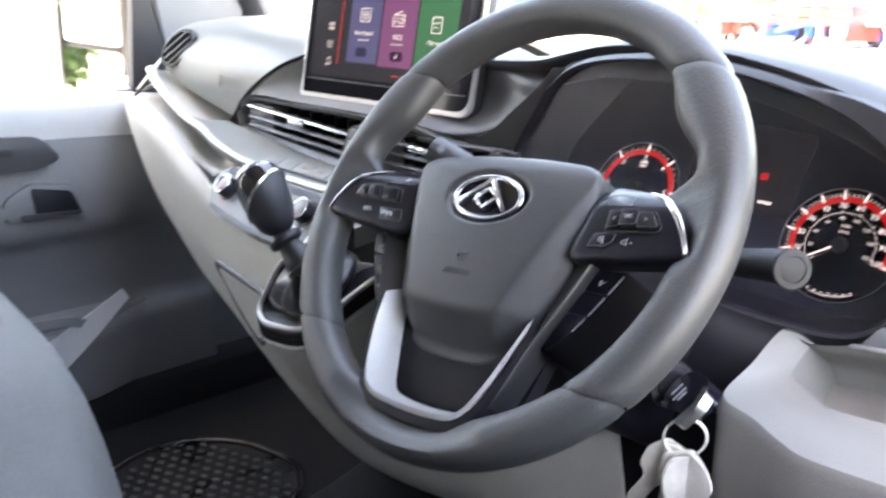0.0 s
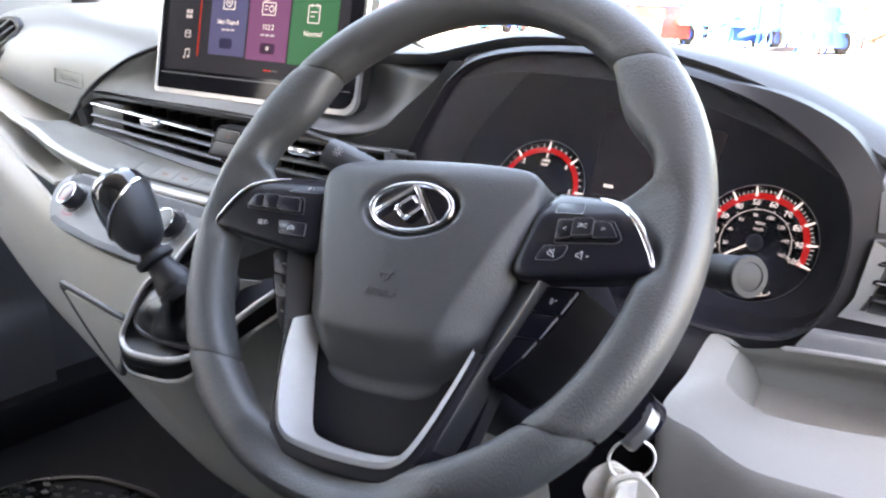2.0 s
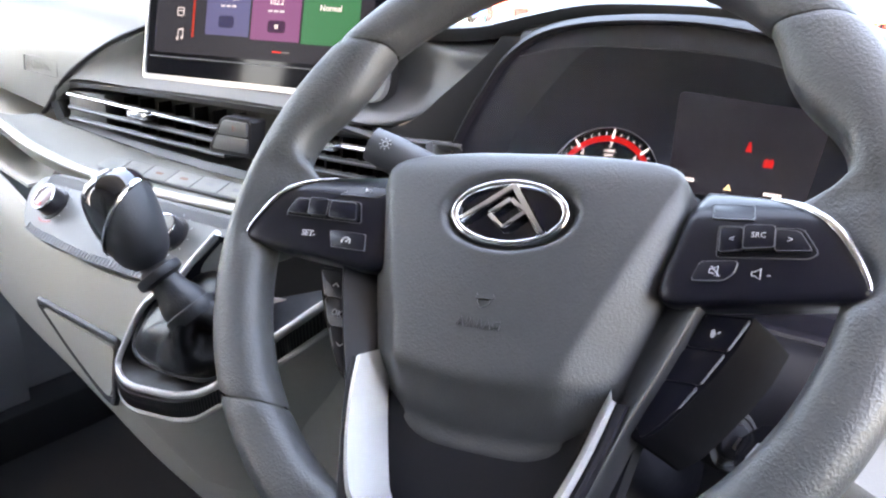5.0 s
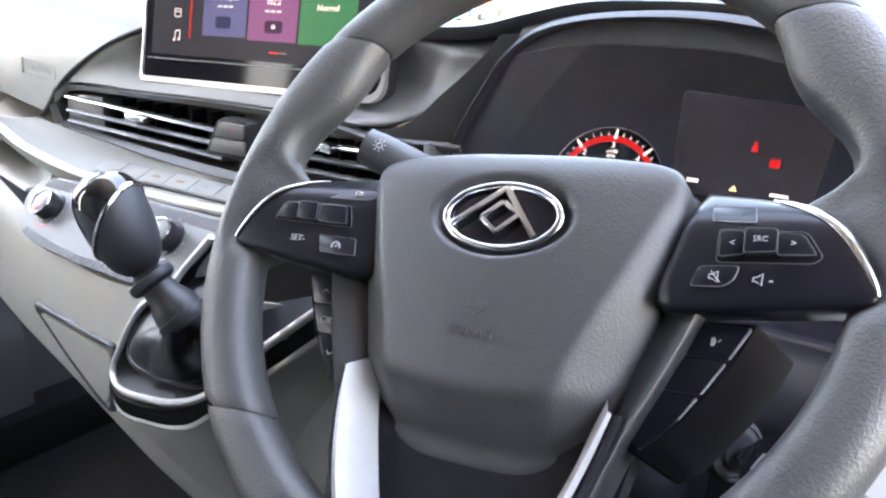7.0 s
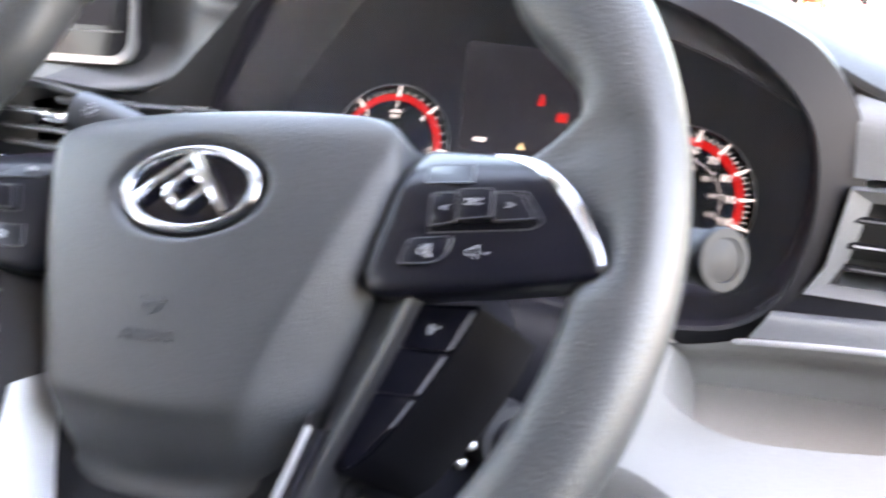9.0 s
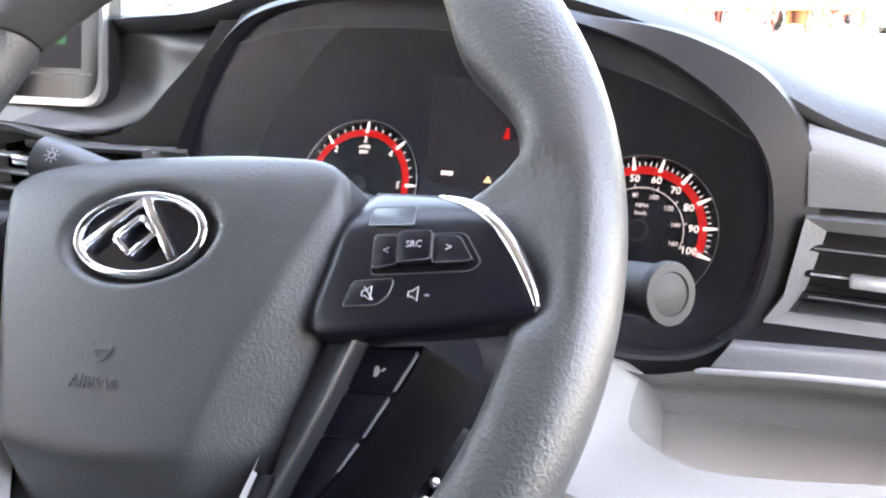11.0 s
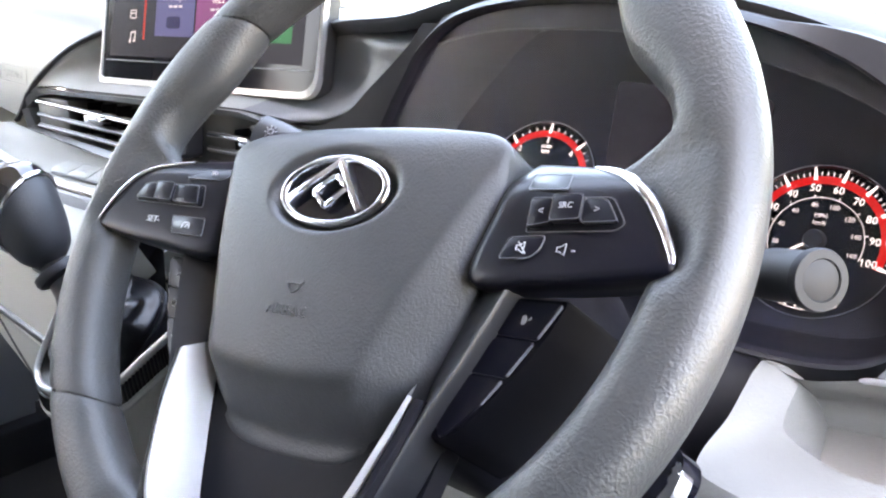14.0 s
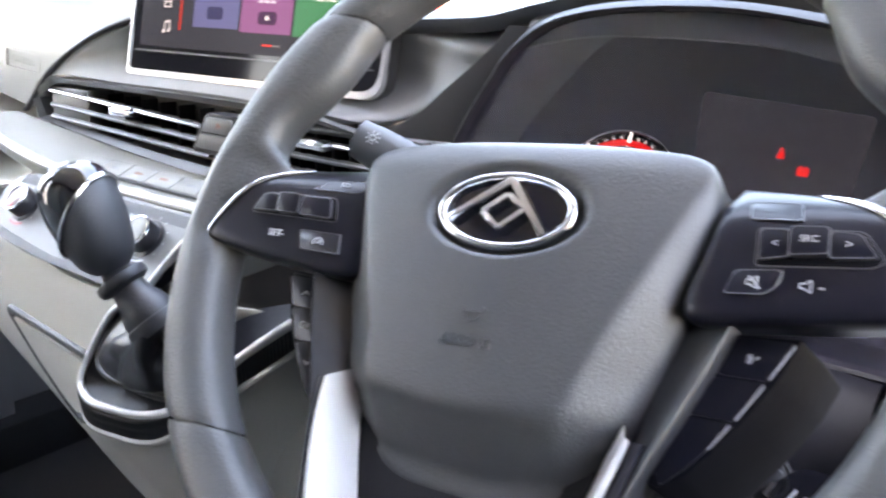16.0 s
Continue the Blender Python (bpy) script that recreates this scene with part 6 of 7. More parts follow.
# ---- climate panel ----
def build_climate():
    c = thing("climate_panel", (-0.49, 0.11, 0.6), "grey dotted climate panel with two ringed knobs", "control panel")
    # its own frame: x to the right, y up the slope
    up = Vector((0, 0.95, 1)).normalized()
    nrm = Vector((1, 0, 0)).cross(up)
    m = facing((-0.49, 0.1025, 0.629), nrm, up)
    base_line = [(-0.161, -0.031), (-0.125, -0.041), (-0.034, -0.046), (0.056, -0.048)]
    poly = rpoly(base_line + [(0.099, -0.038), (0.150, 0.0), (0.19, 0.028), (0.19, 0.036), (-0.150, 0.036), (-0.187, 0.022), (-0.183, 0.0)], [0.016, 0.01, 0.004, 0.02, 0.012, 0.01, 0.004, 0.004, 0.01, 0.01, 0.02], 5)
    plate = part("plate", prism(poly, -0.03, 0.001, m, 0.003), PLATE_GREY, c, "satin grey plate")
    bars_ = []
    for i in range(46):
        t = i / 45
        x = -0.150 + 0.235 * t
        y = -0.0315 - 0.012 * min(1, t / 0.45) ** 0.7
        bars_.append(prism([(x - 0.0016, y - 0.0035), (x + 0.0006, y - 0.0035), (x + 0.0016, y + 0.0045), (x - 0.0006, y + 0.0045)], 0.0006, 0.0019, m))
    tagged(part("rib_relief", merge(*bars_), DOOR_GREY, plate, smooth=0), kind="stuff")
    fine = []
    for i in range(120):
        x = -0.165 + 0.0027 * i
        fine.append(prism([(x - 0.0006, 0.022), (x + 0.0003, 0.022), (x + 0.0016, 0.033), (x + 0.0007, 0.033)], 0.0006, 0.0016, m))
    tagged(part("hatch_relief", merge(*fine), DOOR_GREY, plate, smooth=0), kind="stuff")
    for x, y in ((-0.130, 0.0), (0.063, 0.003)):
        km = m @ Matrix.Translation((x, y, 0.0))
        knob = part("knob", lathe([(0.0185, 0.0), (0.0185, 0.002), (0.0152, 0.003), (0.0148, 0.0150), (0.0142, 0.0160)], km), SATIN, c, "black ribbed knob")
        part("knob_ring", lathe([(0.0140, 0.0155), (0.0150, 0.0160), (0.0146, 0.0172), (0.0134, 0.0174), (0.0130, 0.0162)], km), CHROME, knob, "chrome ring")
        part("knob_cap", lathe([(0.0001, 0.0166), (0.0120, 0.0164), (0.0132, 0.0158)], km), CAP_RED if x < 0 else SOFT_GREY, knob, "cap tinted for a reddish reflection" if x < 0 else "")
        part("pointer", prism([(-0.0008, 0.007), (0.0008, 0.007), (0.0008, 0.0120), (-0.0008, 0.0120)], 0.0162, 0.0172, km @ Matrix.Rotation(radians(190), 4, "Z")), LIT_RED, knob)
        part("scale_arc", arc_band(0.0215, 0.0228, 240, 300, 0.0, 0.0014, km, 20), LIT_RED if x < 0 else DOOR_PALE, plate, smooth=0)
        marks = [prism([(0.0208, -0.0004), (0.0232, -0.0004), (0.0232, 0.0004), (0.0208, 0.0004)], 0, 0.0015, km @ Matrix.Rotation(radians(a), 4, "Z")) for a in range(-30, 211, 30)]
        tagged(part("printed_scale", merge(*marks), INK, plate, smooth=0), kind="stuff")


build_climate()


# ---- gear lever ----
def build_gear():
    # console round the lever
    con = thing("gear_console", (-0.33, 0.08, 0.45), "grey gear lever console with a silver rim", "console")
    rim = [(-0.316, 0.065, 0.664), (-0.345, 0.060, 0.634), (-0.360, 0.052, 0.6135), (-0.388, 0.042, 0.592), (-0.404, 0.030, 0.557), (-0.4055, 0.020, 0.534), (-0.383, 0.012, 0.5275), (-0.338, 0.006, 0.536), (-0.298, 0.004, 0.546), (-0.262, 0.008, 0.563), (-0.223, 0.03, 0.603), (-0.198, 0.04, 0.625), (-0.172, 0.06, 0.649)]
    line = cr(rim, 72)
    part("silver_rim", tube(line, 0.0036, 10, flat=0.8), RIM_SILVER, con, "bright silver rim")

    def drop(p):
        k = max(0.0, min(1.0, (0.60 - p.z) / 0.05), min(1.0, (p.x + 0.30) / 0.05))
        return Vector((p.x - 0.004, p.y + 0.004, p.z - 0.004 - 0.021 * k))

    lower = [drop(p) for p in line]
    band = [[p + Vector((0, 0, -0.002)) for p in line], [(p + q) / 2 + Vector((0, -0.003, 0)) for p, q in zip(line, lower)], lower]
    bm = grid(band)
    bmesh.ops.solidify(bm, geom=bm.faces[:], thickness=0.003)
    bandp = part("ribbed_band", bm, RIB_GREY, con, "grey ribbed band")
    ribs = []
    for i in range(27, 70):
        for u in (0.0, 0.5):
            p, q = line[i].lerp(line[i + 1], u), lower[i].lerp(lower[i + 1], u)
            a, b = p.lerp(q, 0.22) + Vector((0, -0.003, 0)), p.lerp(q, 0.85) + Vector((0, -0.002, 0))
            ribs.append(tube([a, b], 0.0011, 5))
    tagged(part("rib_relief", merge(*ribs), BLACK, bandp, smooth=0), kind="stuff")
    part("lower_edge", tube(lower, 0.0034, 8), CREAM, con, "pale lower edge")
    foot = [lower, [p + Vector((0.0, 0.006, -0.012)) for p in lower], [Vector((-0.32 + (p.x + 0.32) * 0.9, p.y + 0.06, p.z - 0.10)) for p in lower]]
    bm = grid([cr([r[i] for r in foot], 9) for i in range(72)])
    part("console_foot", bm, BEIGE, con, "beige console foot")
    inner = [Vector((-0.308 + (p.x + 0.308) * 0.94, p.y + 0.004, 0.59 + (p.z - 0.59) * 0.94)) for p in line]
    floor_ = [Vector((-0.305 + (p.x + 0.305) * 0.82, p.y + 0.03, 0.59 + (p.z - 0.59) * 0.82)) for p in line]
    bm = grid([line, inner, floor_, [Vector((-0.30, 0.085, 0.60))] * 72])
    part("console_well", bm, DEEP, con)
    lever = thing("gear_lever", (-0.315, 0.06, 0.55), "black gear lever with a chrome-capped knob and leather gaiter", "gear lever")
    ax = Vector((-0.61, -0.24, 0.755)).normalized()
    O = Vector((-0.3197, 0.0092, 0.6417)) - ax * 0.032
    m = facing(O, ax, (0, 1, 0))
    # creased gaiter from a stitched base frame to the collar
    ex, es = Vector((1, 0, 0.06)).normalized(), Vector((0, 0.63, 0.78)).normalized()
    bc = Vector((-0.328, 0.045, 0.586))
    rows = []
    for i in range(17):
        t = i / 16
        row = []
        for j in range(64):
            a = 2 * math.pi * j / 64
            sq = (abs(math.cos(a)) ** 4 + abs(math.sin(a)) ** 4) ** -0.25
            b = bc + ex * 0.062 * sq * math.cos(a) + es * 0.043 * sq * math.sin(a)
            c = m @ Vector((0.0200 * math.cos(a), 0.0200 * math.sin(a), -0.006))
            k = t ** 0.75
            fold = math.sin(4 * a + 0.7) * 0.008 + math.sin(7 * a + 5 * t) * 0.004 + math.sin(t * 11 + 2 * a) * 0.0035
            row.append(b.lerp(c, k) + (b - bc).normalized() * fold * math.sin(math.pi * t) + (b - bc).normalized() * 0.007 * math.sin(math.pi * t ** 0.6) - Vector((0, 0, 0.005)) * math.sin(math.pi * t))
        rows.append(row)
    part("gaiter", grid(rows, closed_v=True), GAITER, lever, "creased black leather gaiter", smooth=70)
    part("gaiter_hem", tube(rows[0] + rows[0][:1], 0.003, 8, False), GAITER, lever, "rolled leather hem")
    part("collar", lathe([(0.0195, -0.012), (0.0212, -0.007), (0.0205, -0.002), (0.0190, -0.001), (0.0190, 0.003), (0.0175, 0.009), (0.0140, 0.017), (0.0125, 0.026), (0.0180, 0.0285), (0.0192, 0.0315), (0.0185, 0.0355), (0.0125, 0.038), (0.0098, 0.041), (0.0098, 0.050)], m), DARK, lever, "stepped rubber collar")
    # knob: tapered barrel, its passenger side and top capped in gloss black
    prof = [(0.042, 0.0120), (0.046, 0.0165), (0.051, 0.0205), (0.060, 0.0238), (0.072, 0.0262), (0.084, 0.0274), (0.095, 0.0274), (0.104, 0.0262), (0.1110, 0.0235), (0.1165, 0.0185), (0.1200, 0.0110), (0.1212, 0.0004)]
    kax = Vector((-0.40, -0.15, 0.90)).normalized()
    O = O + ax * 0.044 - kax * 0.044
    m, ax = facing(O, kax, (0, 1, 0)), kax
    cap_n = Vector((-0.82, -0.30, 0.38)).normalized()
    mid_ = O + ax * 0.082
    hs = cr([(r, 0, h) for h, r in prof], 48)
    rows = [[m @ Vector((p.x * math.cos(a), p.x * 0.94 * math.sin(a), p.z)) for a in (2 * math.pi * k / 56 for k in range(56))] for p in hs]
    knob = part("knob", grid(rows, closed_v=True), GRIP, lever, "black soft-grip knob", smooth=60)
    full = grid([[mid_ + (q - mid_) * 1.018 for q in row] for row in rows], closed_v=True)
    bmesh.ops.bisect_plane(full, geom=full.verts[:] + full.edges[:] + full.faces[:], plane_co=mid_, plane_no=cap_n, clear_inner=True)
    edge_pts = [v.co.copy() for v in full.verts if v.is_boundary and abs((v.co - mid_).dot(cap_n)) < 1e-4]
    way = Vector((-0.30, -0.30, 0.90)).normalized()
    top_at, top_n = BVHTree.FromBMesh(full).ray_cast(mid_, way)[:2]
    top_n = top_n if top_n.dot(way) > 0 else -top_n
    part("cap", full, CAP_GLOSS, knob, "gloss black cap with a shift diagram", smooth=60)
    ua = cap_n.orthogonal().normalized()
    va = cap_n.cross(ua)
    edge_pts.sort(key=lambda p: math.atan2((p - mid_).dot(va), (p - mid_).dot(ua)))
    part("cap_ring", tube(edge_pts + edge_pts[:1], 0.0021, 8, False), CHROME, knob, "chrome seam line")
    pm = facing(top_at + top_n * 0.0006, top_n, (0.3, 0.9, 0.3))
    bits = [prism([(x - 0.0006, -0.006), (x + 0.0006, -0.006), (x + 0.0006, 0.006), (x - 0.0006, 0.006)], -0.001, 0.0003, pm) for x in (-0.007, 0.0, 0.007)]
    bits.append(prism([(-0.007, -0.0006), (0.007, -0.0006), (0.007, 0.0006), (-0.007, 0.0006)], -0.001, 0.0003, pm))
    part("shift_diagram", merge(*bits), DIAGRAM, knob, smooth=0)


build_gear()


# ---- floor mat, seats, mirror ----
def build_floor_things():
    mat_ob = thing("floor_mat", (-0.85, 0.15, 0.004), "black rubber floor mat with raised lozenges and a rolled edge", "mat")
    tilt = Matrix.Translation((-0.87, 0.045, 0.006)) @ Matrix.Rotation(radians(23), 4, "Z")
    poly = rpoly([(-0.15, -0.32), (0.21, -0.32), (0.21, 0.15), (0.15, 0.225), (0.0, 0.245), (-0.10, 0.20), (-0.15, 0.12)], 0.05, 6)
    part("sheet", prism(poly, -0.004, 0.003, tilt, 0.002), MAT_RUBBER, mat_ob)
    part("rolled_edge", tube([tilt @ Vector((x, y, 0.006)) for x, y in poly + poly[:1]], 0.006, 8, False), MAT_RUBBER, mat_ob)
    cells = []
    for i in range(-7, 8):
        for j in range(-13, 10):
            x, y = i * 0.027 + 0.0135 * (j % 2), j * 0.0225
            if -0.125 < x < 0.19 and -0.30 < y < 0.205 - 0.6 * max(0.0, abs(x - 0.02) - 0.09):
                cells.append(prism([(x - 0.0085, y), (x, y - 0.005), (x + 0.0085, y), (x, y + 0.005)], 0.002, 0.0065, tilt, 0.0012, 1))
    tagged(part("lozenge_relief", merge(*cells), MAT_DOT, mat_ob, smooth=0), kind="stuff")
    hump_ = skin([[(-0.60, -0.4, 0.0), (-0.60, 0.2, 0.0), (-0.60, 0.6, 0.0)], [(-0.54, -0.4, 0.12), (-0.53, 0.2, 0.16), (-0.52, 0.6, 0.35)], [(-0.40, -0.4, 0.13), (-0.40, 0.2, 0.18), (-0.40, 0.6, 0.4)], [(-0.28, -0.4, 0.0), (-0.28, 0.2, 0.0), (-0.28, 0.6, 0.0)]], 16, 5, 0.005)
    solo("floor_tunnel", hump_, CARPET, "black floor tunnel under the console", "floor", kind="structure")
    seat = thing("passenger_seat", (-0.95, -0.45, 0.0), "grey cloth passenger bench seat", "seat")
    cushion = [[(-1.180, -0.900, 0.470), (-0.850, -0.900, 0.480), (-0.520, -0.900, 0.470), (-0.350, -0.900, 0.380)], [(-1.180, -0.450, 0.510), (-0.850, -0.450, 0.510), (-0.550, -0.450, 0.500), (-0.360, -0.450, 0.400)], [(-1.180, -0.215, 0.510), (-0.850, -0.215, 0.510), (-0.570, -0.215, 0.480), (-0.370, -0.225, 0.380)], [(-1.170, -0.155, 0.470), (-0.850, -0.155, 0.470), (-0.570, -0.155, 0.440), (-0.380, -0.175, 0.340)], [(-1.160, -0.135, 0.380), (-0.850, -0.135, 0.380), (-0.570, -0.135, 0.350), (-0.390, -0.155, 0.280)], [(-1.150, -0.145, 0.200), (-0.850, -0.145, 0.200), (-0.570, -0.145, 0.200), (-0.400, -0.165, 0.200)]]
    part("seat_cushion", skin(cushion, 24, 5, 0.02), CLOTH, seat, "grey cloth cushion", smooth=60)
    side_ = [[(-0.350, -0.900, 0.380), (-0.360, -0.450, 0.400), (-0.370, -0.225, 0.380), (-0.380, -0.175, 0.340)], [(-0.335, -0.900, 0.280), (-0.340, -0.450, 0.290), (-0.350, -0.215, 0.280), (-0.380, -0.165, 0.270)], [(-0.350, -0.900, 0.180), (-0.360, -0.450, 0.180), (-0.370, -0.225, 0.180), (-0.400, -0.165, 0.200)]]
    part("side_bolster", skin(side_, 16, 5, 0.01), CLOTH, seat, smooth=60)
    part("backrest", box(-1.18, -0.40, -1.04, -0.88, 0.42, 1.1, 0.05, 4), CLOTH, seat)
    part("seat_box", box(-1.14, -0.46, -1.0, -0.25, 0.0, 0.21, 0.01), BLACK, seat, "black seat box")
    # driver seat never shows; its cloth is darkened to cut bounce on the wheel
    dseat = thing("driver_seat", (0.02, -0.75, 0.0), "unseen driver seat behind the steering wheel, darkened to cut bounce", "seat")
    part("seat_cushion", box(-0.25, 0.28, -0.95, -0.5, 0.3, 0.42, 0.05, 4), DARK_CLOTH, dseat)
    part("backrest", box(-0.25, 0.28, -1.05, -0.93, 0.4, 1.1, 0.05, 4), DARK_CLOTH, dseat)
    part("seat_box", box(-0.22, 0.25, -0.95, -0.55, 0.0, 0.31, 0.01), BLACK, dseat)
    # door mirror outside the passenger window
    wm = thing("wing_mirror", (-1.47, 0.3, 0.68), "tall black two-glass wing mirror on the passenger side", "mirror")
    mm = facing((-1.47, 0.235, 0.80), (0.62, -1, 0.02))
    shell = rpoly([(-0.085, -0.125), (0.08, -0.125), (0.085, 0.20), (-0.08, 0.20)], 0.035, 6)
    part("shell", prism([(x * 1.08, y * 1.04) for x, y in shell], -0.07, -0.002, mm, 0.01), BLACK, wm, "black mirror housing")
    ring = [[mm @ Vector((x * k, (y - 0.03) * k + 0.03, z)) for x, y in shell] for k, z in ((1.08, -0.004), (1.08, 0.008), (0.95, 0.010), (0.94, -0.001))]
    part("surround", grid(ring, closed_v=True), BLACK, wm)
    gm = mat("mirror_silver", (0.50, 0.52, 0.52), 0.02, 1.0, vary=0)
    part("main_glass", prism(rpoly([(-0.078, -0.012), (0.076, -0.026), (0.08, 0.19), (-0.074, 0.19)], 0.02, 5), -0.001, 0.003, mm), gm, wm, "mirror glass")
    part("wide_glass", prism(rpoly([(-0.078, -0.118), (0.073, -0.118), (0.076, -0.038), (-0.078, -0.024)], 0.02, 5), -0.001, 0.003, mm @ Matrix.Rotation(radians(-5), 4, "X")), gm, wm, "lower wide-angle glass")
    part("arm", tube([(-1.44, 0.26, 0.70), (-1.35, 0.28, 0.69)], 0.022, 12), BLACK, wm)


build_floor_things()


# ---- outside ----
GROUND_Z = -0.75
TARMAC = mat("pale_dusty_concrete", (0.24, 0.235, 0.22), 0.85, vary=0.12, vary_size=0.6)
KERB = mat("weathered_kerb", (0.22, 0.21, 0.19), 0.85, vary=0.2, vary_size=3)
RED = mat("red_machine_paint", (0.55, 0.03, 0.02), 0.4, vary=0.15)
BLUE = mat("blue_machine_paint", (0.02, 0.10, 0.48), 0.4, vary=0.15)
CYAN = mat("turquoise_machine_paint", (0.02, 0.38, 0.48), 0.4, vary=0.15)
RUST = mat("rusty_brown_steel", (0.30, 0.12, 0.05), 0.75, vary=0.3, vary_size=6)
TYRE = mat("tyre_black", (0.025, 0.025, 0.025), 0.8, vary=0.1)
LEAF = mat("hedge_leaves", (0.05, 0.10, 0.025), 0.7, vary=0.35, vary_size=2)
BARK = mat("bark", (0.09, 0.07, 0.05), 0.9, vary=0.3, vary_size=20)
WALL = mat("painted_shed_wall", (0.5, 0.48, 0.44), 0.7, vary=0.1, vary_size=1)


def build_outside():
    bm = bmesh.new()
    bmesh.ops.create_grid(bm, x_segments=24, y_segments=24, size=1500)
    bm.transform(Matrix.Translation((0, 0, GROUND_Z)))
    solo("ground", bm, TARMAC, "pale dusty concrete yard", "ground", kind="structure", smooth=0)
    kerb = box(-2.6, 2.6, -0.10, 0.10, 0, 0.14, 0.02, 2, Matrix.Translation((-8.6, 29.0, GROUND_Z)) @ Matrix.Rotation(radians(84), 4, "Z") @ Matrix.Diagonal((2.2, 1, 1, 1)))
    solo("kerb", kerb, KERB, "weathered grey kerb across the yard", "kerb", kind="structure")
    rng = random.Random(4)

    def machine(x, y, turn, paint, second, name):
        m = Matrix.Translation((x, y, GROUND_Z)) @ Matrix.Rotation(radians(turn), 4, "Z")
        label = {"RED": "red steel farm implement parked in the yard", "BLUE": "blue steel farm implement parked in the yard", "CYAN": "turquoise steel farm implement parked in the yard", "RUST": "rusty brown farm implement parked in the yard"}[name]
        t = thing("farm_implement", m.translation, label, "farm machine", "farm machines in the yard")
        for yy in (-0.9, 0.0, 0.9):
            part("beam", box(-1.7, 1.7, yy - 0.08, yy + 0.08, 0.75, 0.95, 0.02, 1, m), paint, t)
        for xx in (-1.5, -0.5, 0.5, 1.5):
            part("cross_beam", box(xx - 0.06, xx + 0.06, -1.0, 1.0, 0.82, 0.98, 0.02, 1, m), paint, t)
        part("headstock", merge(box(-0.45, -0.35, -1.1, -0.95, 0.7, 1.6, 0.01, 1, m), box(0.35, 0.45, -1.1, -0.95, 0.7, 1.6, 0.01, 1, m), box(-0.45, 0.45, -1.1, -0.95, 1.5, 1.62, 0.01, 1, m)), second, t)
        for k in range(7):
            xx = -1.6 + 3.2 * k / 6
            yy = (-0.9, 0.0, 0.9)[k % 3]
            leg = cr([(xx, yy, 0.8), (xx, yy + 0.18, 0.45), (xx, yy - 0.05, 0.08), (xx, yy - 0.18, 0.02)], 8)
            part("tine", tube([m @ p for p in leg], [0.045] * 6 + [0.03, 0.015], 6), second, t)
        for xx in (-1.35, 1.35):
            wmx = m @ Matrix.Translation((xx, 1.3, 0.38)) @ Matrix.Rotation(radians(90), 4, "Y")
            wheel = part("wheel", lathe([(0.18, -0.11), (0.33, -0.12), (0.38, -0.07), (0.38, 0.07), (0.33, 0.12), (0.18, 0.11), (0.18, -0.11)], wmx, 20), TYRE, t)
            part("rim", lathe([(0.0001, 0.03), (0.1, 0.03), (0.18, 0.09), (0.19, -0.09), (0.0001, -0.05)], wmx, 16), second, wheel)
        tall = rng.uniform(0.35, 0.8)
        part("hopper", prism(rpoly([(-1.5, -0.6), (1.5, -0.6), (1.5, 0.6), (-1.5, 0.6)], 0.1), 0.95, 1.0 + tall, m, 0.08), paint, t)
        part("lid", prism(rpoly([(-1.55, -0.65), (1.55, -0.65), (1.55, 0.65), (-1.55, 0.65)], 0.1), 1.0 + tall, 1.08 + tall, m, 0.03), second, t)
        for xx in (-1.62, 1.62):
            part("side_plate", prism(rpoly([(-1.0, 0.25), (1.0, 0.25), (0.8, 1.1), (-0.8, 1.1)], 0.12), xx - 0.03, xx + 0.03, m @ Matrix(((0, 0, 1, 0), (1, 0, 0, 0), (0, 1, 0, 0), (0, 0, 0, 1)))), second if xx < 0 else paint, t)
        part("drawbar", tube([m @ Vector(q) for q in ((-0.5, -1.0, 0.85), (0.0, -2.4, 0.55), (0.5, -1.0, 0.85))], 0.07, 8), second, t)

    plan = [(-37, 46, 20, RED, BLUE, "RED"), (-32.5, 47, -15, BLUE, RED, "BLUE"), (-28, 45, 8, RED, CYAN, "RED"), (-24, 46, 30, CYAN, RED, "CYAN"), (-19.8, 44, -10, RED, BLUE, "RED"), (-16.0, 45.5, 12, CYAN, BLUE, "CYAN"), (-12.0, 44.5, -20, BLUE, BLUE, "BLUE"), (-8.0, 46, 5, CYAN, RED, "CYAN"), (-4.2, 45, 24, RUST, RED, "RUST"), (0.0, 46.5, -8, RED, RUST, "RED"), (4.2, 45, 14, RUST, CYAN, "RUST"), (-41, 47, 10, CYAN, BLUE, "CYAN"), (-45, 46, -5, BLUE, RED, "BLUE"), (8.5, 46, 5, RED, RED, "RED")]
    for row in plan:
        machine(row[0] * 0.68, row[1] * 0.68, *row[2:])
    # second row, nearer the fence
    for x in range(-48, 16, 7):
        machine(x * 0.72 + rng.uniform(-1, 1), 37 + rng.uniform(-1, 1), rng.uniform(-30, 30), *((RUST, RED, "RUST"), (BLUE, CYAN, "BLUE"), (RED, RED, "RED"))[(x // 7) % 3])

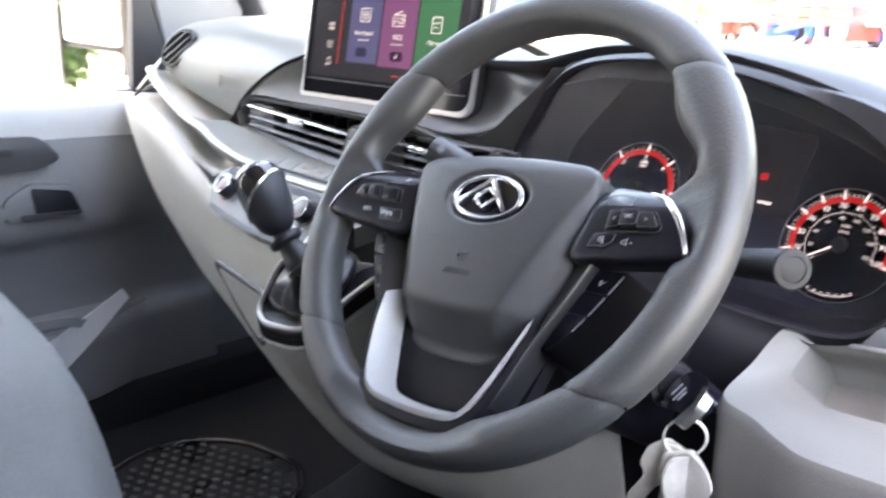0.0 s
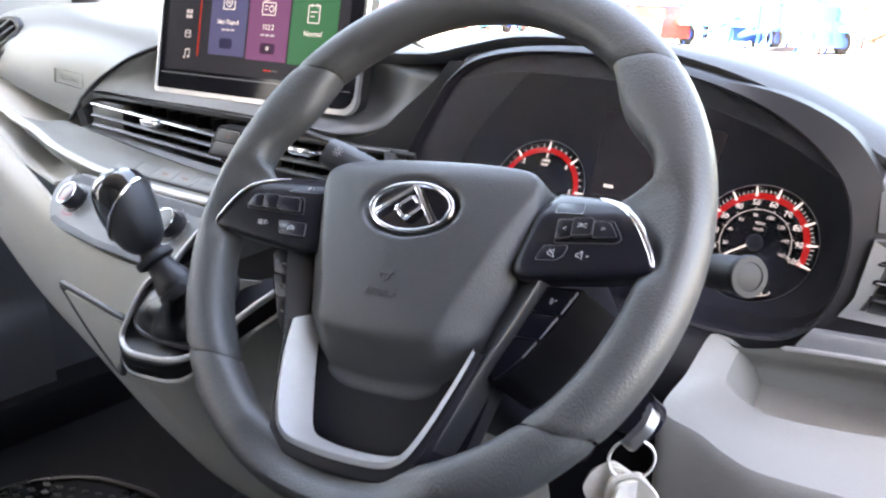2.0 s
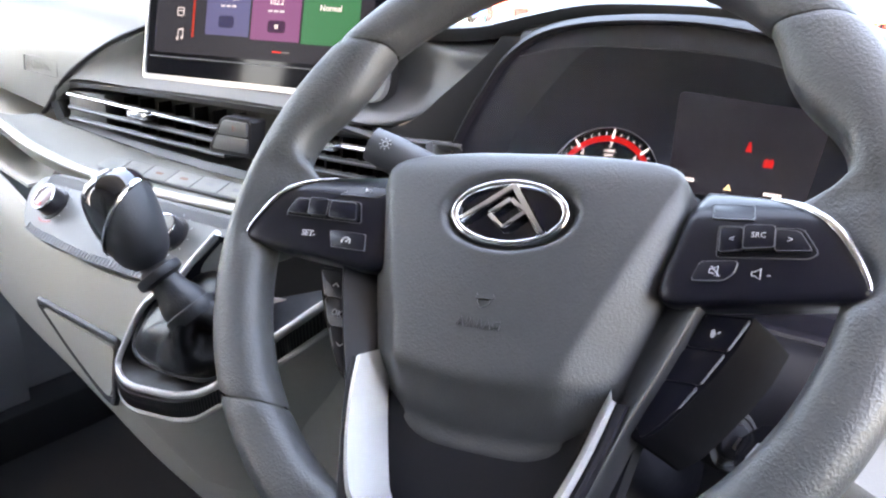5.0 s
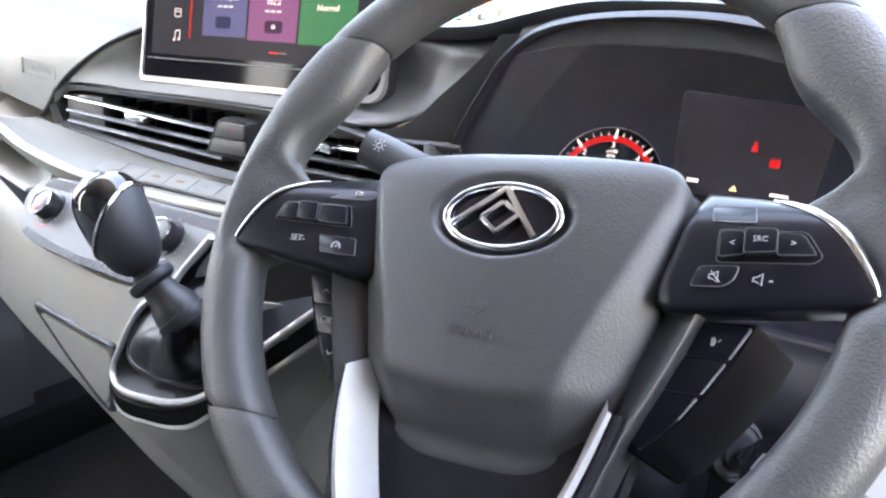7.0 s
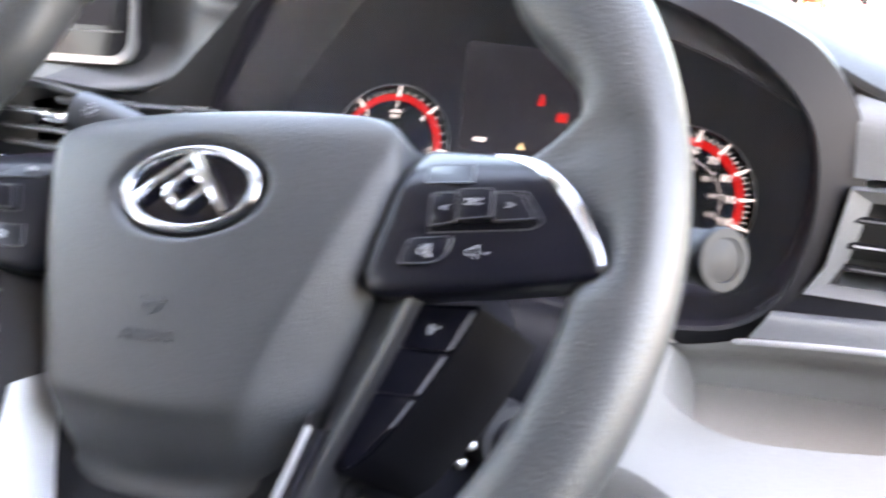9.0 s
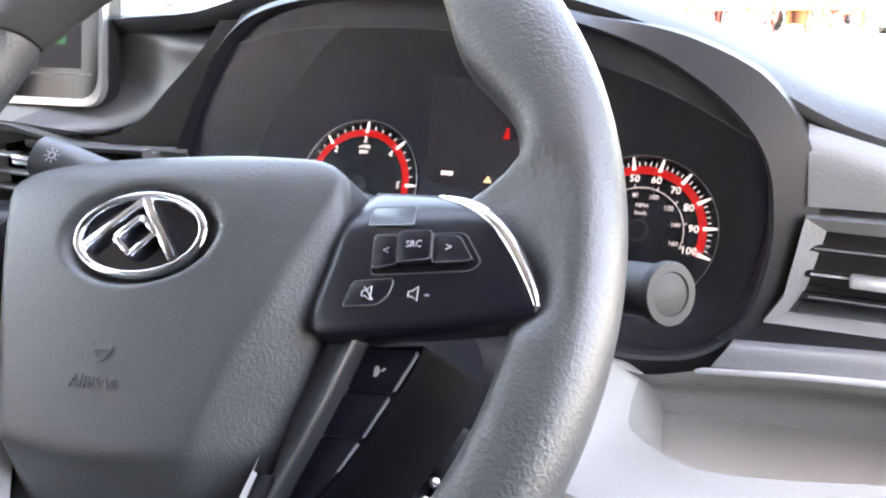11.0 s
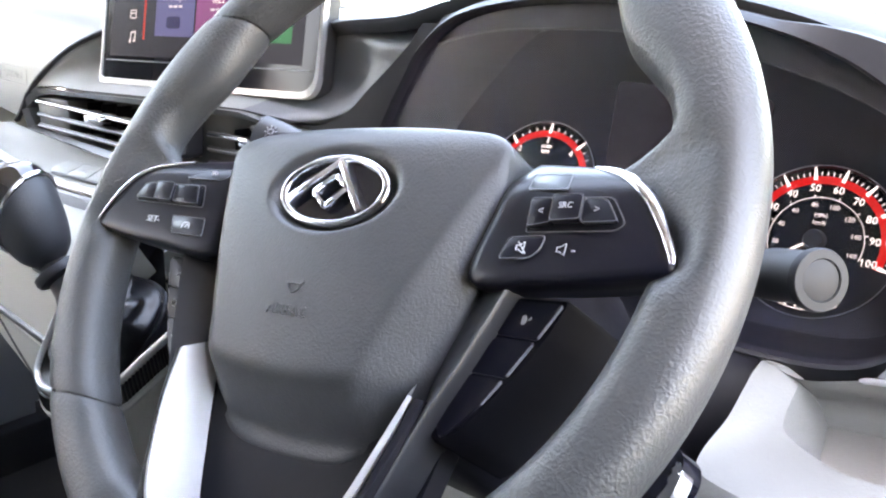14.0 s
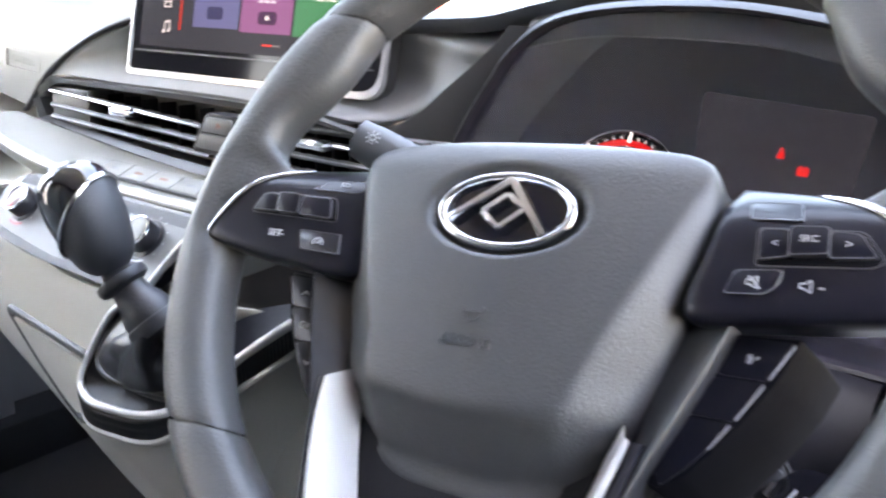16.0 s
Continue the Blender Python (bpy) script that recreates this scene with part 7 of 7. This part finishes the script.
    def tree(x, y, h):
        t = thing("tree", (x, y, GROUND_Z), "broad green tree behind the yard", "tree", "trees behind the yard")
        part("trunk", tube(cr([(x, y, GROUND_Z), (x + 0.1, y, GROUND_Z + h * 0.3), (x - 0.1, y + 0.1, GROUND_Z + h * 0.7)], 8), [0.28, 0.24, 0.2, 0.17, 0.14, 0.11, 0.08, 0.05], 8), BARK, t)
        verts, faces = [], []
        for k in range(900):
            a, b = rng.uniform(0, 2 * math.pi), rng.uniform(-1, 1)
            r = h * 0.33 * (0.55 + 0.45 * rng.random()) * (0.8 + 0.2 * math.sin(3 * a + x))
            c = Vector((x + r * math.cos(a) * math.sqrt(1 - b * b), y + r * math.sin(a) * math.sqrt(1 - b * b), GROUND_Z + h * 0.64 + r * 1.0 * b))
            u = Vector((rng.uniform(-1, 1), rng.uniform(-1, 1), rng.uniform(-1, 1))).normalized()
            v = u.orthogonal().normalized()
            s = rng.uniform(0.18, 0.4)
            i = len(verts)
            verts += [c + u * s, c + v * s * 0.6, c - u * s, c - v * s * 0.6]
            faces.append((i, i + 1, i + 2, i + 3))
        me = bpy.data.meshes.new("crown")
        me.from_pydata(verts, [], faces)
        me.materials.append(LEAF)
        ob = new("crown", me)
        ob.parent = t
        ob.matrix_parent_inverse = Matrix.Translation(t.location).inverted()

    for k in range(11):
        tree(-75 + 10 * k + rng.uniform(-2, 2), 78 + rng.uniform(-4, 4), rng.uniform(7, 11))
    for x, y in ((-7, -30), (-13, -27), (-2.5, -34), (-46, -6), (-52, 8)):
        tree(x, y, rng.uniform(7, 10))
    # shed at the back of the yard
    shed = thing("farm_shed", (-30, 66, GROUND_Z), "long pale shed with a low roof", "building")
    part("wall", box(-48, -8, 62, 70, GROUND_Z, GROUND_Z + 3.4), WALL, shed)
    part("roof", prism([(-4.6, 0), (4.6, 0), (0, 1.6)], 0, 41, Matrix.Translation((-48.5, 66, GROUND_Z + 3.4)) @ Matrix.Rotation(radians(90), 4, "Y") @ Matrix.Rotation(radians(90), 4, "Z")), RUST, shed)
    for k in range(5):
        part("door", box(-45 + 8 * k, -41 + 8 * k, 61.93, 62.02, GROUND_Z, GROUND_Z + 2.6, 0.02), KERB, shed)
    # white van beside
    v = thing("white_van", (-3.9, 1.2, GROUND_Z), "white panel van parked alongside", "van")
    prof = rpoly([(-3.2, 0.35), (1.9, 0.35), (2.05, 0.9), (1.75, 1.15), (1.05, 1.3), (0.45, 2.1), (-3.2, 2.3)], [0.1, 0.15, 0.2, 0.2, 0.2, 0.25, 0.2], 5)
    vm = Matrix.Translation((-4.7, 0.4, GROUND_Z)) @ Matrix(((0, 0, 1, 0), (1, 0, 0, 0), (0, 1, 0, 0), (0, 0, 0, 1)))
    part("body", prism(prof, 0, 1.85, vm, 0.08, 3), WHITE_PAINT, v)
    part("lower_trim", box(-2.87, -2.835, -2.6, 2.2, GROUND_Z + 0.55, GROUND_Z + 0.75, 0.01), KERB, v)
    for yy in (-1.6, 1.6):
        wmx = Matrix.Translation((-2.95, yy + 0.2, GROUND_Z + 0.35)) @ Matrix.Rotation(radians(90), 4, "Y")
        wheel = part("wheel", lathe([(0.2, -0.11), (0.32, -0.12), (0.35, -0.08), (0.35, 0.08), (0.32, 0.12), (0.2, 0.11)], wmx, 24), TYRE, v)
        part("rim", lathe([(0.0001, 0.06), (0.12, 0.07), (0.2, 0.1)], wmx, 20), SILVER, wheel)


build_outside()
